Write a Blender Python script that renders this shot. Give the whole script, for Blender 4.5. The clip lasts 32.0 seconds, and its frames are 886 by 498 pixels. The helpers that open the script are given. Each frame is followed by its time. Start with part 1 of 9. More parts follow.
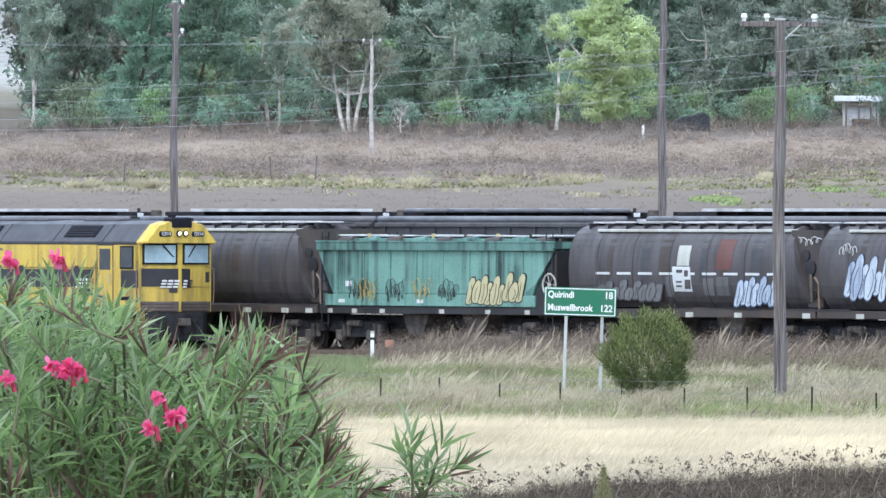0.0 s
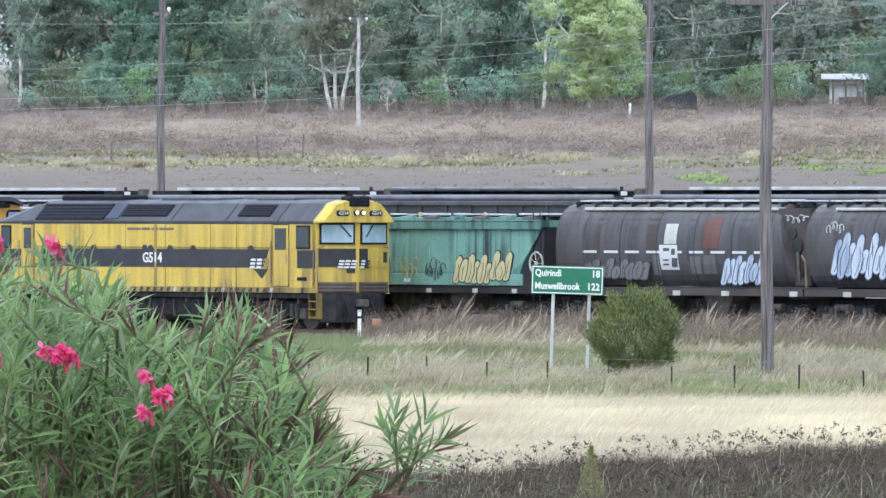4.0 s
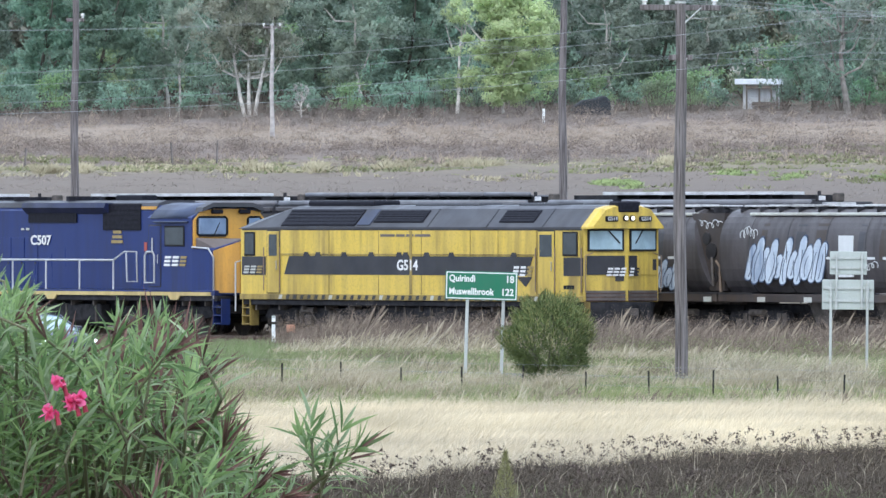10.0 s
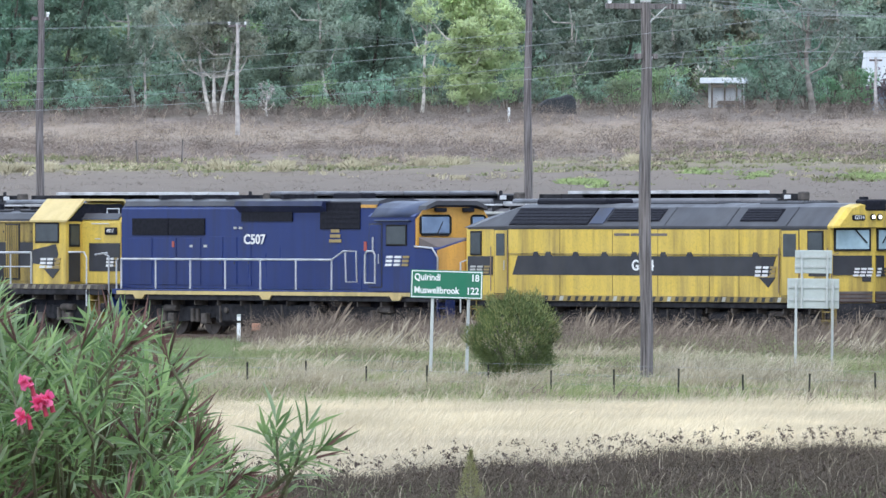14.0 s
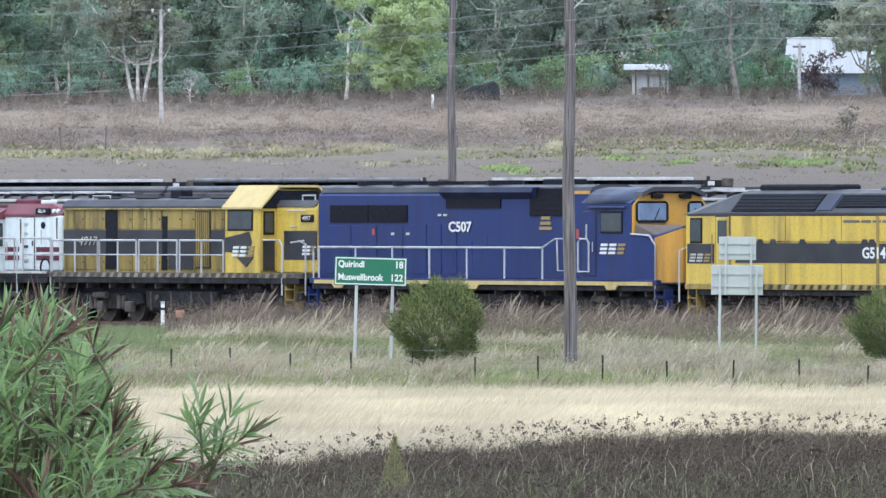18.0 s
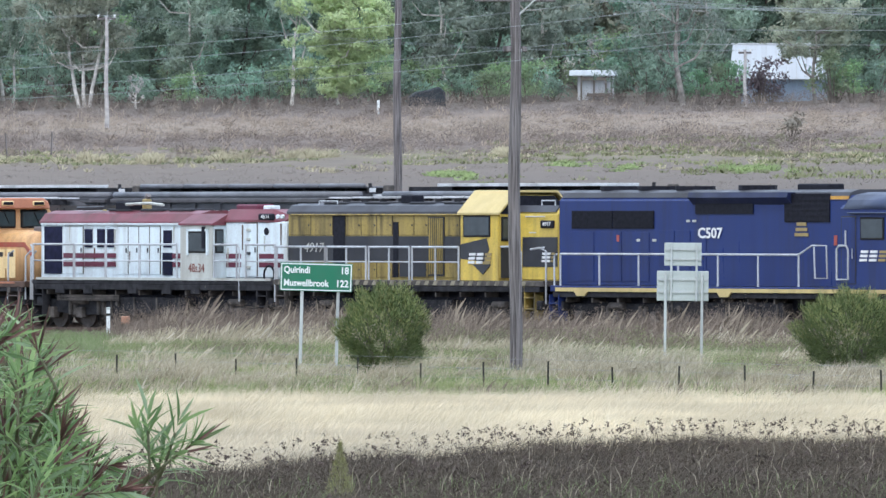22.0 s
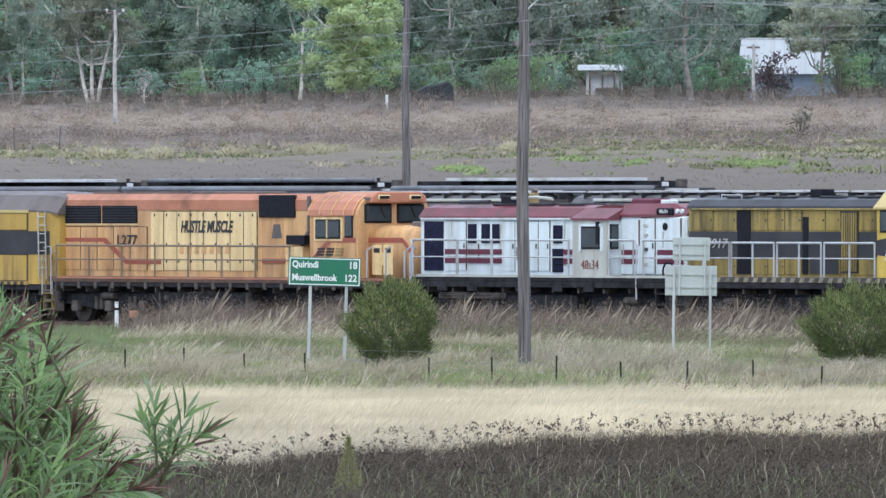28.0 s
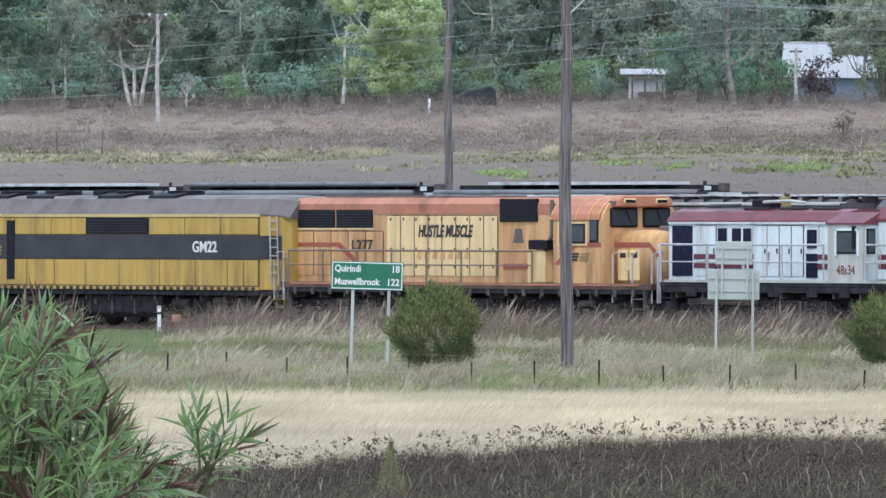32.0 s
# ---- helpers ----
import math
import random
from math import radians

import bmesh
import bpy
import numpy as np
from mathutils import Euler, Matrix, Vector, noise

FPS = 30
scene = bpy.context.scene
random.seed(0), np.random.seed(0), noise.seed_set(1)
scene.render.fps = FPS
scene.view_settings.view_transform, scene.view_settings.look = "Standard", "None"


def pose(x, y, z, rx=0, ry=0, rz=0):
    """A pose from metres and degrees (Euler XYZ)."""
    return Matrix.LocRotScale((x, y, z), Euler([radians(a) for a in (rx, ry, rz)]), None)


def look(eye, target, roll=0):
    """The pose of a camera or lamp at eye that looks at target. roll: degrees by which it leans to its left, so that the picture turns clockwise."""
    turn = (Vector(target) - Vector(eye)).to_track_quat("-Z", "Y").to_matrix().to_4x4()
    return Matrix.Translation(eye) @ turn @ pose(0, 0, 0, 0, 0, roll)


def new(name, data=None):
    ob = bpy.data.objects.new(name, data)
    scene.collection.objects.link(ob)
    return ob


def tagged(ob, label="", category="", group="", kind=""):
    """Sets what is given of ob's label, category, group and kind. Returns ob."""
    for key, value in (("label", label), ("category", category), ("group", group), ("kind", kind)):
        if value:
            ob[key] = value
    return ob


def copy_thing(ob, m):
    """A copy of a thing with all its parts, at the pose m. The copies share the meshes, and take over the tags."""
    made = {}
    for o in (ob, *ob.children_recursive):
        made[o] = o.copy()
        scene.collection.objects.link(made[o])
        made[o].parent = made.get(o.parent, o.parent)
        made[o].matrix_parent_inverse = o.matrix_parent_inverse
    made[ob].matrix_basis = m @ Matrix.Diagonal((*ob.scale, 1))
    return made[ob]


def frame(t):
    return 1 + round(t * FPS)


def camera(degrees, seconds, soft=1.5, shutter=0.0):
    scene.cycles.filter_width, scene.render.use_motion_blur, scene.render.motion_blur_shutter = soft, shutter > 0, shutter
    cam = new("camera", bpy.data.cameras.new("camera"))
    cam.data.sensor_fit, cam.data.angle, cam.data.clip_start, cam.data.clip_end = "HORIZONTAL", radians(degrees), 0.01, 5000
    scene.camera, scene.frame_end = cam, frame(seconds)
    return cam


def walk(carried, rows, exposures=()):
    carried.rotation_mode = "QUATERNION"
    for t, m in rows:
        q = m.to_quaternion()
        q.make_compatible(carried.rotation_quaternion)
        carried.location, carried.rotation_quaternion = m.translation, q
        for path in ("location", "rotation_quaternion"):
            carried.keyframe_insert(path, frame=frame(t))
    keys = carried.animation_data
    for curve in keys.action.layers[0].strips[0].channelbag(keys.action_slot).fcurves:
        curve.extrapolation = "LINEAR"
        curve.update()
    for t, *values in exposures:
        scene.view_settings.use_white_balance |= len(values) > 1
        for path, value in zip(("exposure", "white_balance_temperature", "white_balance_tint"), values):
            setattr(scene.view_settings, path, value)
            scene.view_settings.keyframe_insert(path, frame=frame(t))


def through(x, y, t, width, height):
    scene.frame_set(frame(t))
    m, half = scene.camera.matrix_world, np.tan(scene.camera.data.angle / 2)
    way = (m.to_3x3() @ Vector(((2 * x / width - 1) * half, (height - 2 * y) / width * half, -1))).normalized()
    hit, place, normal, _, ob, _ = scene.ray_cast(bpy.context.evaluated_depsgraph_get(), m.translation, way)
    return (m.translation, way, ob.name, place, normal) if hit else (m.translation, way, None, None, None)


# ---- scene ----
# The camera stands at the origin of the plan, 4.5 m over the plain, and looks along +y through a long lens.
cam = camera(4.0, 32.0, soft=1.5)
FOCAL = 784 / math.tan(radians(2.0))
EYE = Vector((0, 0, 4.5))


def aim(dx, dy, lean):
    """The camera's pose for a swing given in thousandths of the lens's focal length (x 22.45) and a lean in milliradians."""
    target = EYE + Vector((-dx / FOCAL, 1, -(66 - dy) / FOCAL)) * 400
    return look(EYE, target, math.degrees(lean / 1000))


walk(cam, [
    (0, aim(172.4, 50.0, 3.2)), (0.5, aim(176.6, 29.4, 3.1)), (1, aim(172.2, 26.2, 3.0)), (1.5, aim(161.0, 22.8, 3.0)),
    (2, aim(160.2, 27.9, 2.8)), (2.5, aim(160.1, 27.6, 2.4)), (3, aim(160.6, 22.4, 2.2)), (3.5, aim(152.3, 14.2, 2.1)),
    (5.5, aim(138.3, 9.6, 1.1)), (6, aim(117.7, 1.0, 1.2)), (6.5, aim(119.6, 2.3, 1.1)), (7, aim(123.6, 12.0, 0.9)),
    (7.5, aim(114.5, 14.0, 0.6)), (8, aim(103.4, 9.3, 0.4)), (8.5, aim(102.6, 8.8, 0.2)), (9, aim(0.0, 0.0, 0.2)),
    (9.5, aim(-2.9, 10.5, 0.1)), (10, aim(-2.8, 22.2, 0.2)), (10.5, aim(4.6, 22.8, 0.1)), (11, aim(2.7, 19.6, 0.0)),
    (11.5, aim(3.1, 13.5, -0.1)), (12, aim(-44.8, 10.1, -0.1)), (12.5, aim(-73.4, 11.1, -0.0)), (13, aim(-76.2, 12.0, 0.2)),
    (13.5, aim(-67.4, 18.5, 0.3)), (14, aim(-64.3, 20.0, 0.4)), (14.5, aim(-73.8, 16.7, 0.6)), (16.5, aim(-100.9, 9.8, -0.8)),
    (17, aim(-107.3, 5.8, -0.7)), (17.5, aim(-111.1, 1.3, -0.7)), (18, aim(-199.0, -3.3, -0.7)), (18.5, aim(-180.5, 3.8, -0.6)),
    (19, aim(-185.2, -0.3, -0.7)), (19.5, aim(-178.6, 0.1, -0.9)), (20, aim(-176.0, -7.6, -0.7)), (20.5, aim(-200.2, -4.1, -0.7)),
    (21, aim(-201.9, 4.6, -0.8)), (21.5, aim(-219.3, 4.6, -0.5)), (22, aim(-295.3, 7.0, -0.3)), (22.5, aim(-290.9, 14.8, -0.3)),
    (23, aim(-281.5, 9.0, -0.4)), (23.5, aim(-289.4, 2.9, -0.4)), (24, aim(-291.6, 5.4, -0.4)), (24.5, aim(-291.9, 7.2, -0.5)),
    (25, aim(-280.1, 5.4, -0.7)), (25.5, aim(-278.4, 8.6, -0.7)), (27.5, aim(-292.5, 3.1, 0.3)), (28, aim(-280.5, -2.6, 0.2)),
    (28.5, aim(-274.1, -1.5, 0.4)), (29, aim(-268.0, 4.6, 0.4)), (29.5, aim(-268.2, 2.0, 0.2)), (30, aim(-274.1, 1.5, 0.2)),
    (30.5, aim(-258.8, 1.5, 0.2)), (31, aim(-240.4, -0.0, 0.0)), (31.5, aim(-235.8, 4.6, 0.0)), (32, aim(-205.2, 4.6, 0.0)),
], exposures=[(0, 1.04), (6, 0.96), (14, 0.88), (22, 0.81), (27, 0.67), (32, 0.62)])

# ---- light: a bright overcast sky ----
world = bpy.data.worlds.new("world")
scene.world = world
world.use_nodes = True
wt = world.node_tree
sky = wt.nodes.new("ShaderNodeTexSky")
sky.sky_type = "NISHITA"
sky.sun_disc = False
sky.sun_elevation, sky.sun_rotation = radians(52), radians(200)
sky.air_density, sky.dust_density, sky.ozone_density = 1.0, 4.0, 1.5
veil = wt.nodes.new("ShaderNodeMixRGB")
veil.inputs[0].default_value = 0.85
veil.inputs[2].default_value = (6.15, 7.5, 9.75, 1)
wt.links.new(sky.outputs[0], veil.inputs[1])
wt.links.new(veil.outputs[0], wt.nodes["Background"].inputs[0])
wt.nodes["Background"].inputs[1].default_value = 0.122
sun_data = bpy.data.lights.new("sun", "SUN")
sun_data.energy, sun_data.angle, sun_data.color = 0.9, radians(18), (0.97, 0.99, 1.0)
sun = new("sun", sun_data)
sun.matrix_world = look((0, 0, 0), (0.2, 0.62, -1.0))
scene.view_settings.exposure = 0.85

# ---- plan ----
# Rails run at 54 degrees across the view; d points along them to the near end, n away from the camera.
RAIL_ANGLE = radians(54)
d = Vector((math.cos(RAIL_ANGLE), -math.sin(RAIL_ANGLE), 0))
n = Vector((math.sin(RAIL_ANGLE), math.cos(RAIL_ANGLE), 0))
RAIL_Z = 0.85
TRACK = Vector((-0.68, 409.05, RAIL_Z))
TRACK_GAP = 4.6
ROAD_ANGLE = radians(64)
rd = Vector((math.cos(ROAD_ANGLE), -math.sin(ROAD_ANGLE), 0))
rn = Vector((math.sin(ROAD_ANGLE), math.cos(ROAD_ANGLE), 0))
ROAD = Vector((-1.9, 343.4, 0.5))


def on_track(s, row=0, lift=0.0):
    """Pose on track 0 (nearest), 1 or 2, s metres along it, x pointing along the rails."""
    p = TRACK + d * s + n * (TRACK_GAP * row) + Vector((0, 0, lift))
    return Matrix.Translation(p) @ pose(0, 0, 0, 0, 0, -54)


def lerp(points, v):
    return float(np.interp(v, [p[0] for p in points], [p[1] for p in points]))


def spot(px, y):
    """The x in the plan of a bearing px, in steps of 1 to FOCAL, at the distance y."""
    return (px - 784) / FOCAL * y


HEIGHTS = [(-200, 2.7), (45, 2.7), (150, 0.0), (200, 0.0), (260, 0.2), (320, 0.45), (440, 0.6), (520, 5.4), (600, 6.8),
           (750, 9.2), (900, 12.4), (1100, 17), (1600, 27), (3000, 78), (4800, 120)]
HX, HZ = np.array([h[0] for h in HEIGHTS], float), np.array([h[1] for h in HEIGHTS])


def height(x, y):
    """Height of the ground; arrays or numbers."""
    x, y = np.asarray(x, float), np.asarray(y, float)
    lat = (x - TRACK.x) * n.x + (y - TRACK.y) * n.y
    v = y + np.where(y > 430, 0.35 * x, 0) * np.clip((y - 430) / 60, 0, 1)
    z = np.interp(v, HX, HZ)
    bed = np.interp(lat, [-9, -4.2, -2.6, 2 * TRACK_GAP + 2.6, 2 * TRACK_GAP + 5, 2 * TRACK_GAP + 10], [0.0, 0.0, 1, 1, 0.6, 0])
    z = np.where(y < 520, z * (1 - bed) + 0.62 * bed, z)
    side = (x - ROAD.x) * rn.x + (y - ROAD.y) * rn.y
    flat = np.interp(np.abs(side + 1.75), [4.6, 6.5], [1, 0])
    z = np.where((y < 420), z * (1 - flat) + 0.46 * flat, z)
    return z


def ground_z(x, y):
    return float(height(x, y))


# ---- materials ----
def principled(name):
    m = bpy.data.materials.new(name)
    m.use_nodes = True
    return m, m.node_tree, m.node_tree.nodes["Principled BSDF"]


def noise_node(t, scale, detail=4.0, stretch=None, coords="Object"):
    tc = t.nodes.new("ShaderNodeTexCoord")
    tex = t.nodes.new("ShaderNodeTexNoise")
    tex.inputs["Scale"].default_value, tex.inputs["Detail"].default_value = scale, detail
    if stretch:
        mp = t.nodes.new("ShaderNodeMapping")
        mp.inputs["Scale"].default_value = stretch
        t.links.new(tc.outputs[coords], mp.inputs["Vector"])
        t.links.new(mp.outputs[0], tex.inputs["Vector"])
    else:
        t.links.new(tc.outputs[coords], tex.inputs["Vector"])
    return tex


def ramp(t, source, lo, hi):
    r = t.nodes.new("ShaderNodeMapRange")
    r.inputs["From Min"].default_value, r.inputs["From Max"].default_value = lo, hi
    t.links.new(source, r.inputs["Value"])
    return r.outputs[0]


def mixed(t, fac, a, b):
    mx = t.nodes.new("ShaderNodeMixRGB")
    for i, v in ((0, fac), (1, a), (2, b)):
        if isinstance(v, (int, float)):
            mx.inputs[i].default_value = v
        elif isinstance(v, tuple):
            mx.inputs[i].default_value = (*v, 1)
        else:
            t.links.new(v, mx.inputs[i])
    return mx.outputs[0]


def bump(t, bsdf, source, strength, distance=0.02):
    b = t.nodes.new("ShaderNodeBump")
    b.inputs["Strength"].default_value, b.inputs["Distance"].default_value = strength, distance
    t.links.new(source, b.inputs["Height"])
    t.links.new(b.outputs[0], bsdf.inputs["Normal"])


def paint(name, colour, grime=(0.09, 0.075, 0.06), amount=0.5, rough=0.55, fade=0.25, metal=0.0, streaks=True):
    """Weathered paint: fading in patches, grime in streaks that run down, fine speckle."""
    m, t, b = principled(name)
    big = noise_node(t, 0.9, 3)
    pale = tuple(min(1, c * 0.75 + 0.12) for c in colour)
    c = mixed(t, ramp(t, big.outputs[0], 0.35, 0.75), colour, mixed(t, fade, colour, pale))
    run = noise_node(t, 1.0, 6, (3.0, 3.0, 0.28) if streaks else (1.5, 1.5, 1.5))
    blot = noise_node(t, 0.35, 4)
    fine = noise_node(t, 22, 3)
    f = t.nodes.new("ShaderNodeMath")
    f.operation = "MULTIPLY"
    both = t.nodes.new("ShaderNodeMath")
    both.operation = "MULTIPLY"
    t.links.new(ramp(t, run.outputs[0], 0.40, 0.68), both.inputs[0])
    t.links.new(ramp(t, blot.outputs[0], 0.25, 0.65), both.inputs[1])
    t.links.new(both.outputs[0], f.inputs[0])
    f.inputs[1].default_value = amount
    c = mixed(t, f.outputs[0], c, grime)
    f2 = t.nodes.new("ShaderNodeMath")
    f2.operation = "MULTIPLY"
    t.links.new(ramp(t, fine.outputs[0], 0.5, 0.75), f2.inputs[0])
    f2.inputs[1].default_value = amount * 0.5
    c = mixed(t, f2.outputs[0], c, grime)
    t.links.new(c, b.inputs["Base Color"])
    b.inputs["Metallic"].default_value = metal
    t.links.new(ramp(t, run.outputs[0], -0.6 + (0.75 - rough), 1.6 + (0.75 - rough)), b.inputs["Roughness"])
    b.inputs["Roughness"].default_value = rough
    b.inputs["Specular IOR Level"].default_value = 0.25
    bump(t, b, big.outputs[0], 0.25, 0.03)
    return m


def plain(name, colour, rough=0.6, metal=0.0, vary=0.2, scale=6.0):
    m, t, b = principled(name)
    a = noise_node(t, scale, 4)
    dark = tuple(c * (1 - vary) for c in colour)
    light = tuple(min(1, c * (1 + vary)) for c in colour)
    t.links.new(mixed(t, ramp(t, a.outputs[0], 0.3, 0.7), dark, light), b.inputs["Base Color"])
    b.inputs["Roughness"].default_value, b.inputs["Metallic"].default_value = rough, metal
    b.inputs["Specular IOR Level"].default_value = 0.15 if max(colour) < 0.06 and rough > 0.5 else 0.5
    bump(t, b, a.outputs[0], 0.15, 0.01)
    return m


def leafy(name, *colours, rough=0.6, through=0.25, patches=0.35, each=0.0):
    """Leaves or blades: the colour differs from piece to piece."""
    m, t, b = principled(name)
    geo = t.nodes.new("ShaderNodeNewGeometry")
    r = t.nodes.new("ShaderNodeValToRGB")
    els = r.color_ramp.elements
    while len(els) < len(colours):
        els.new(0.5)
    for i, c in enumerate(colours):
        els[i].position = i / max(1, len(colours) - 1)
        els[i].color = (*c, 1)
    t.links.new(geo.outputs["Random Per Island"], r.inputs[0])
    patch = noise_node(t, patches, 3)
    dark = t.nodes.new("ShaderNodeHueSaturation")
    t.links.new(r.outputs[0], dark.inputs["Color"])
    level = ramp(t, patch.outputs[0], 0.3, 0.7)
    level.node.inputs["To Min"].default_value, level.node.inputs["To Max"].default_value = 0.62, 1.08
    t.links.new(level, dark.inputs["Value"])
    if each:
        info = t.nodes.new("ShaderNodeObjectInfo")
        hue = t.nodes.new("ShaderNodeHueSaturation")
        for low, high, port in ((1 - 0.8 * each, 1 + each, "Value"), (0.5 - 0.09 * each, 0.5 + 0.05 * each, "Hue"), (1 - each, 1 + 0.3 * each, "Saturation")):
            f = ramp(t, info.outputs["Random"], 0, 1)
            f.node.inputs["To Min"].default_value, f.node.inputs["To Max"].default_value = low, high
            t.links.new(f, hue.inputs[port])
        t.links.new(dark.outputs[0], hue.inputs["Color"])
        dark = hue
    t.links.new(dark.outputs[0], b.inputs["Base Color"])
    b.inputs["Roughness"].default_value = rough
    b.inputs["Specular IOR Level"].default_value = 0.2
    tr = t.nodes.new("ShaderNodeBsdfTranslucent")
    t.links.new(dark.outputs[0], tr.inputs[0])
    mx = t.nodes.new("ShaderNodeMixShader")
    mx.inputs[0].default_value = through
    out = t.nodes["Material Output"]
    t.links.new(b.outputs[0], mx.inputs[1])
    t.links.new(tr.outputs[0], mx.inputs[2])
    t.links.new(mx.outputs[0], out.inputs[0])
    return m


# ---- mesh helpers ----
def part(name, bm, material, parent=None, label=""):
    me = bpy.data.meshes.new(name)
    bm.to_mesh(me)
    bm.free()
    me.materials.append(material)
    ob = new(name, me)
    if parent:
        ob.parent = parent
    if label:
        ob["label"] = label
    return ob


def smooth(ob, on=True):
    ob.data.polygons.foreach_set("use_smooth", [on] * len(ob.data.polygons))
    return ob


def raw(name, verts, faces, material, parent=None):
    me = bpy.data.meshes.new(name)
    me.from_pydata(verts, [], faces)
    me.materials.append(material)
    ob = new(name, me)
    if parent:
        ob.parent = parent
    return ob


def box(x0, x1, y0, y1, z0, z1, bevel=0.0, bm=None):
    bm = bm or bmesh.new()
    m = pose((x0 + x1) / 2, (y0 + y1) / 2, (z0 + z1) / 2) @ Matrix.Diagonal((abs(x1 - x0), abs(y1 - y0), abs(z1 - z0), 1))
    r = bmesh.ops.create_cube(bm, size=1, matrix=m)
    if bevel:
        es = list({e for v in r["verts"] for e in v.link_edges})
        bmesh.ops.bevel(bm, geom=es, offset=bevel, segments=1, affect="EDGES")
    return bm


def cyl(p, q, r, seg=10, r2=None, bm=None):
    bm = bm or bmesh.new()
    p, q = Vector(p), Vector(q)
    m = Matrix.Translation((p + q) / 2) @ (q - p).to_track_quat("Z", "Y").to_matrix().to_4x4()
    bmesh.ops.create_cone(bm, cap_ends=True, segments=seg, radius1=r, radius2=r if r2 is None else r2, depth=(q - p).length, matrix=m)
    return bm


def pipe(points, r, seg=6, bm=None):
    """One closed tube swept along the points."""
    bm = bm or bmesh.new()
    ps = [Vector(p) for p in points]
    rings = []
    side = None
    for i, p in enumerate(ps):
        a, b = ps[max(i - 1, 0)], ps[min(i + 1, len(ps) - 1)]
        t = (b - a).normalized() if (b - a).length > 1e-9 else Vector((0, 0, 1))
        side = (side - t * side.dot(t)) if side else t.orthogonal()
        side = side.normalized() if side.length > 1e-6 else t.orthogonal().normalized()
        up = t.cross(side)
        rings.append([bm.verts.new(p + side * (r * math.cos(k * 6.28319 / seg)) + up * (r * math.sin(k * 6.28319 / seg))) for k in range(seg)])
    for p, q in zip(rings, rings[1:]):
        for k in range(seg):
            bm.faces.new((p[k], p[(k + 1) % seg], q[(k + 1) % seg], q[k]))
    bm.faces.new(rings[0][::-1])
    bm.faces.new(rings[-1])
    return bm


def prism(outline, a, b, axis="x", bm=None, bevel=0.0):
    """An outline drawn in the two other axes, drawn out from a to b along axis."""
    bm = bm or bmesh.new()
    place = {"x": lambda s, u, v: (s, u, v), "y": lambda s, u, v: (u, s, v), "z": lambda s, u, v: (u, v, s)}[axis]
    ring = [[bm.verts.new(place(s, u, v)) for u, v in outline] for s in (a, b)]
    k = len(outline)
    faces = [bm.faces.new(ring[0]), bm.faces.new(ring[1][::-1])]
    for i in range(k):
        faces.append(bm.faces.new((ring[0][i], ring[1][i], ring[1][(i + 1) % k], ring[0][(i + 1) % k])))
    bmesh.ops.recalc_face_normals(bm, faces=faces)
    if bevel:
        es = list({e for f in faces for e in f.edges})
        bmesh.ops.bevel(bm, geom=es, offset=bevel, segments=1, affect="EDGES")
    return bm


def loft(sections, bm=None):
    """Skin over closed rings of equal length: [(x, [(y, z), ...]), ...]."""
    bm = bm or bmesh.new()
    rings = [[bm.verts.new((x, u, v)) for u, v in o] for x, o in sections]
    k = len(rings[0])
    faces = [bm.faces.new(rings[0][::-1]), bm.faces.new(rings[-1])]
    for p, q in zip(rings, rings[1:]):
        for i in range(k):
            faces.append(bm.faces.new((p[i], p[(i + 1) % k], q[(i + 1) % k], q[i])))
    bmesh.ops.recalc_face_normals(bm, faces=faces)
    return bm


def thing(name, m, label, category, group="", kind=""):
    e = new(name)
    e.empty_display_size = 0.3
    e.matrix_world = m
    return tagged(e, label, category, group, kind)


def lettering(body, size, material, parent, m, name="lettering", squeeze=1.0, shear=0.0, align="CENTER", weight=0.0):
    c = bpy.data.curves.new(name, "FONT")
    c.body, c.size, c.extrude, c.align_x, c.align_y, c.shear, c.offset = body, size, 0.004, align, "CENTER", shear, weight
    c.resolution_u = 3
    tmp = bpy.data.objects.new("tmp", c)
    me = bpy.data.meshes.new_from_object(tmp)
    bpy.data.objects.remove(tmp)
    bpy.data.curves.remove(c)
    me.transform(m @ Matrix.Diagonal((squeeze, 1, 1, 1)))
    me.materials.clear()
    me.materials.append(material)
    ob = new(name, me)
    ob.parent = parent
    return ob


# ---- ground ----
def fast_mesh(name, verts, tris, material, m=None):
    """A mesh from arrays: verts (k, 3), tris (j, 3)."""
    me = bpy.data.meshes.new(name)
    me.vertices.add(len(verts))
    me.vertices.foreach_set("co", np.asarray(verts, np.float32).ravel())
    me.loops.add(3 * len(tris))
    me.loops.foreach_set("vertex_index", np.asarray(tris, np.int32).ravel())
    me.polygons.add(len(tris))
    me.polygons.foreach_set("loop_start", np.arange(0, 3 * len(tris), 3, dtype=np.int32))
    me.update(calc_edges=True)
    me.materials.append(material)
    return new(name, me)


def soft_mesh(name, verts, tris, normals, material):
    """A mesh of loose scraps shaded by the given vertex normals; each scrap faces the way its normal points."""
    v, q = np.asarray(verts), np.asarray(tris)
    face = np.cross(v[q[:, 1]] - v[q[:, 0]], v[q[:, 2]] - v[q[:, 0]])
    back = (face * normals[q[:, 0]]).sum(1) < 0
    q = np.where(back[:, None], q[:, ::-1], q)
    ob = fast_mesh(name, v, q, material)
    ob.data.normals_split_custom_set_from_vertices(normals)
    return ob


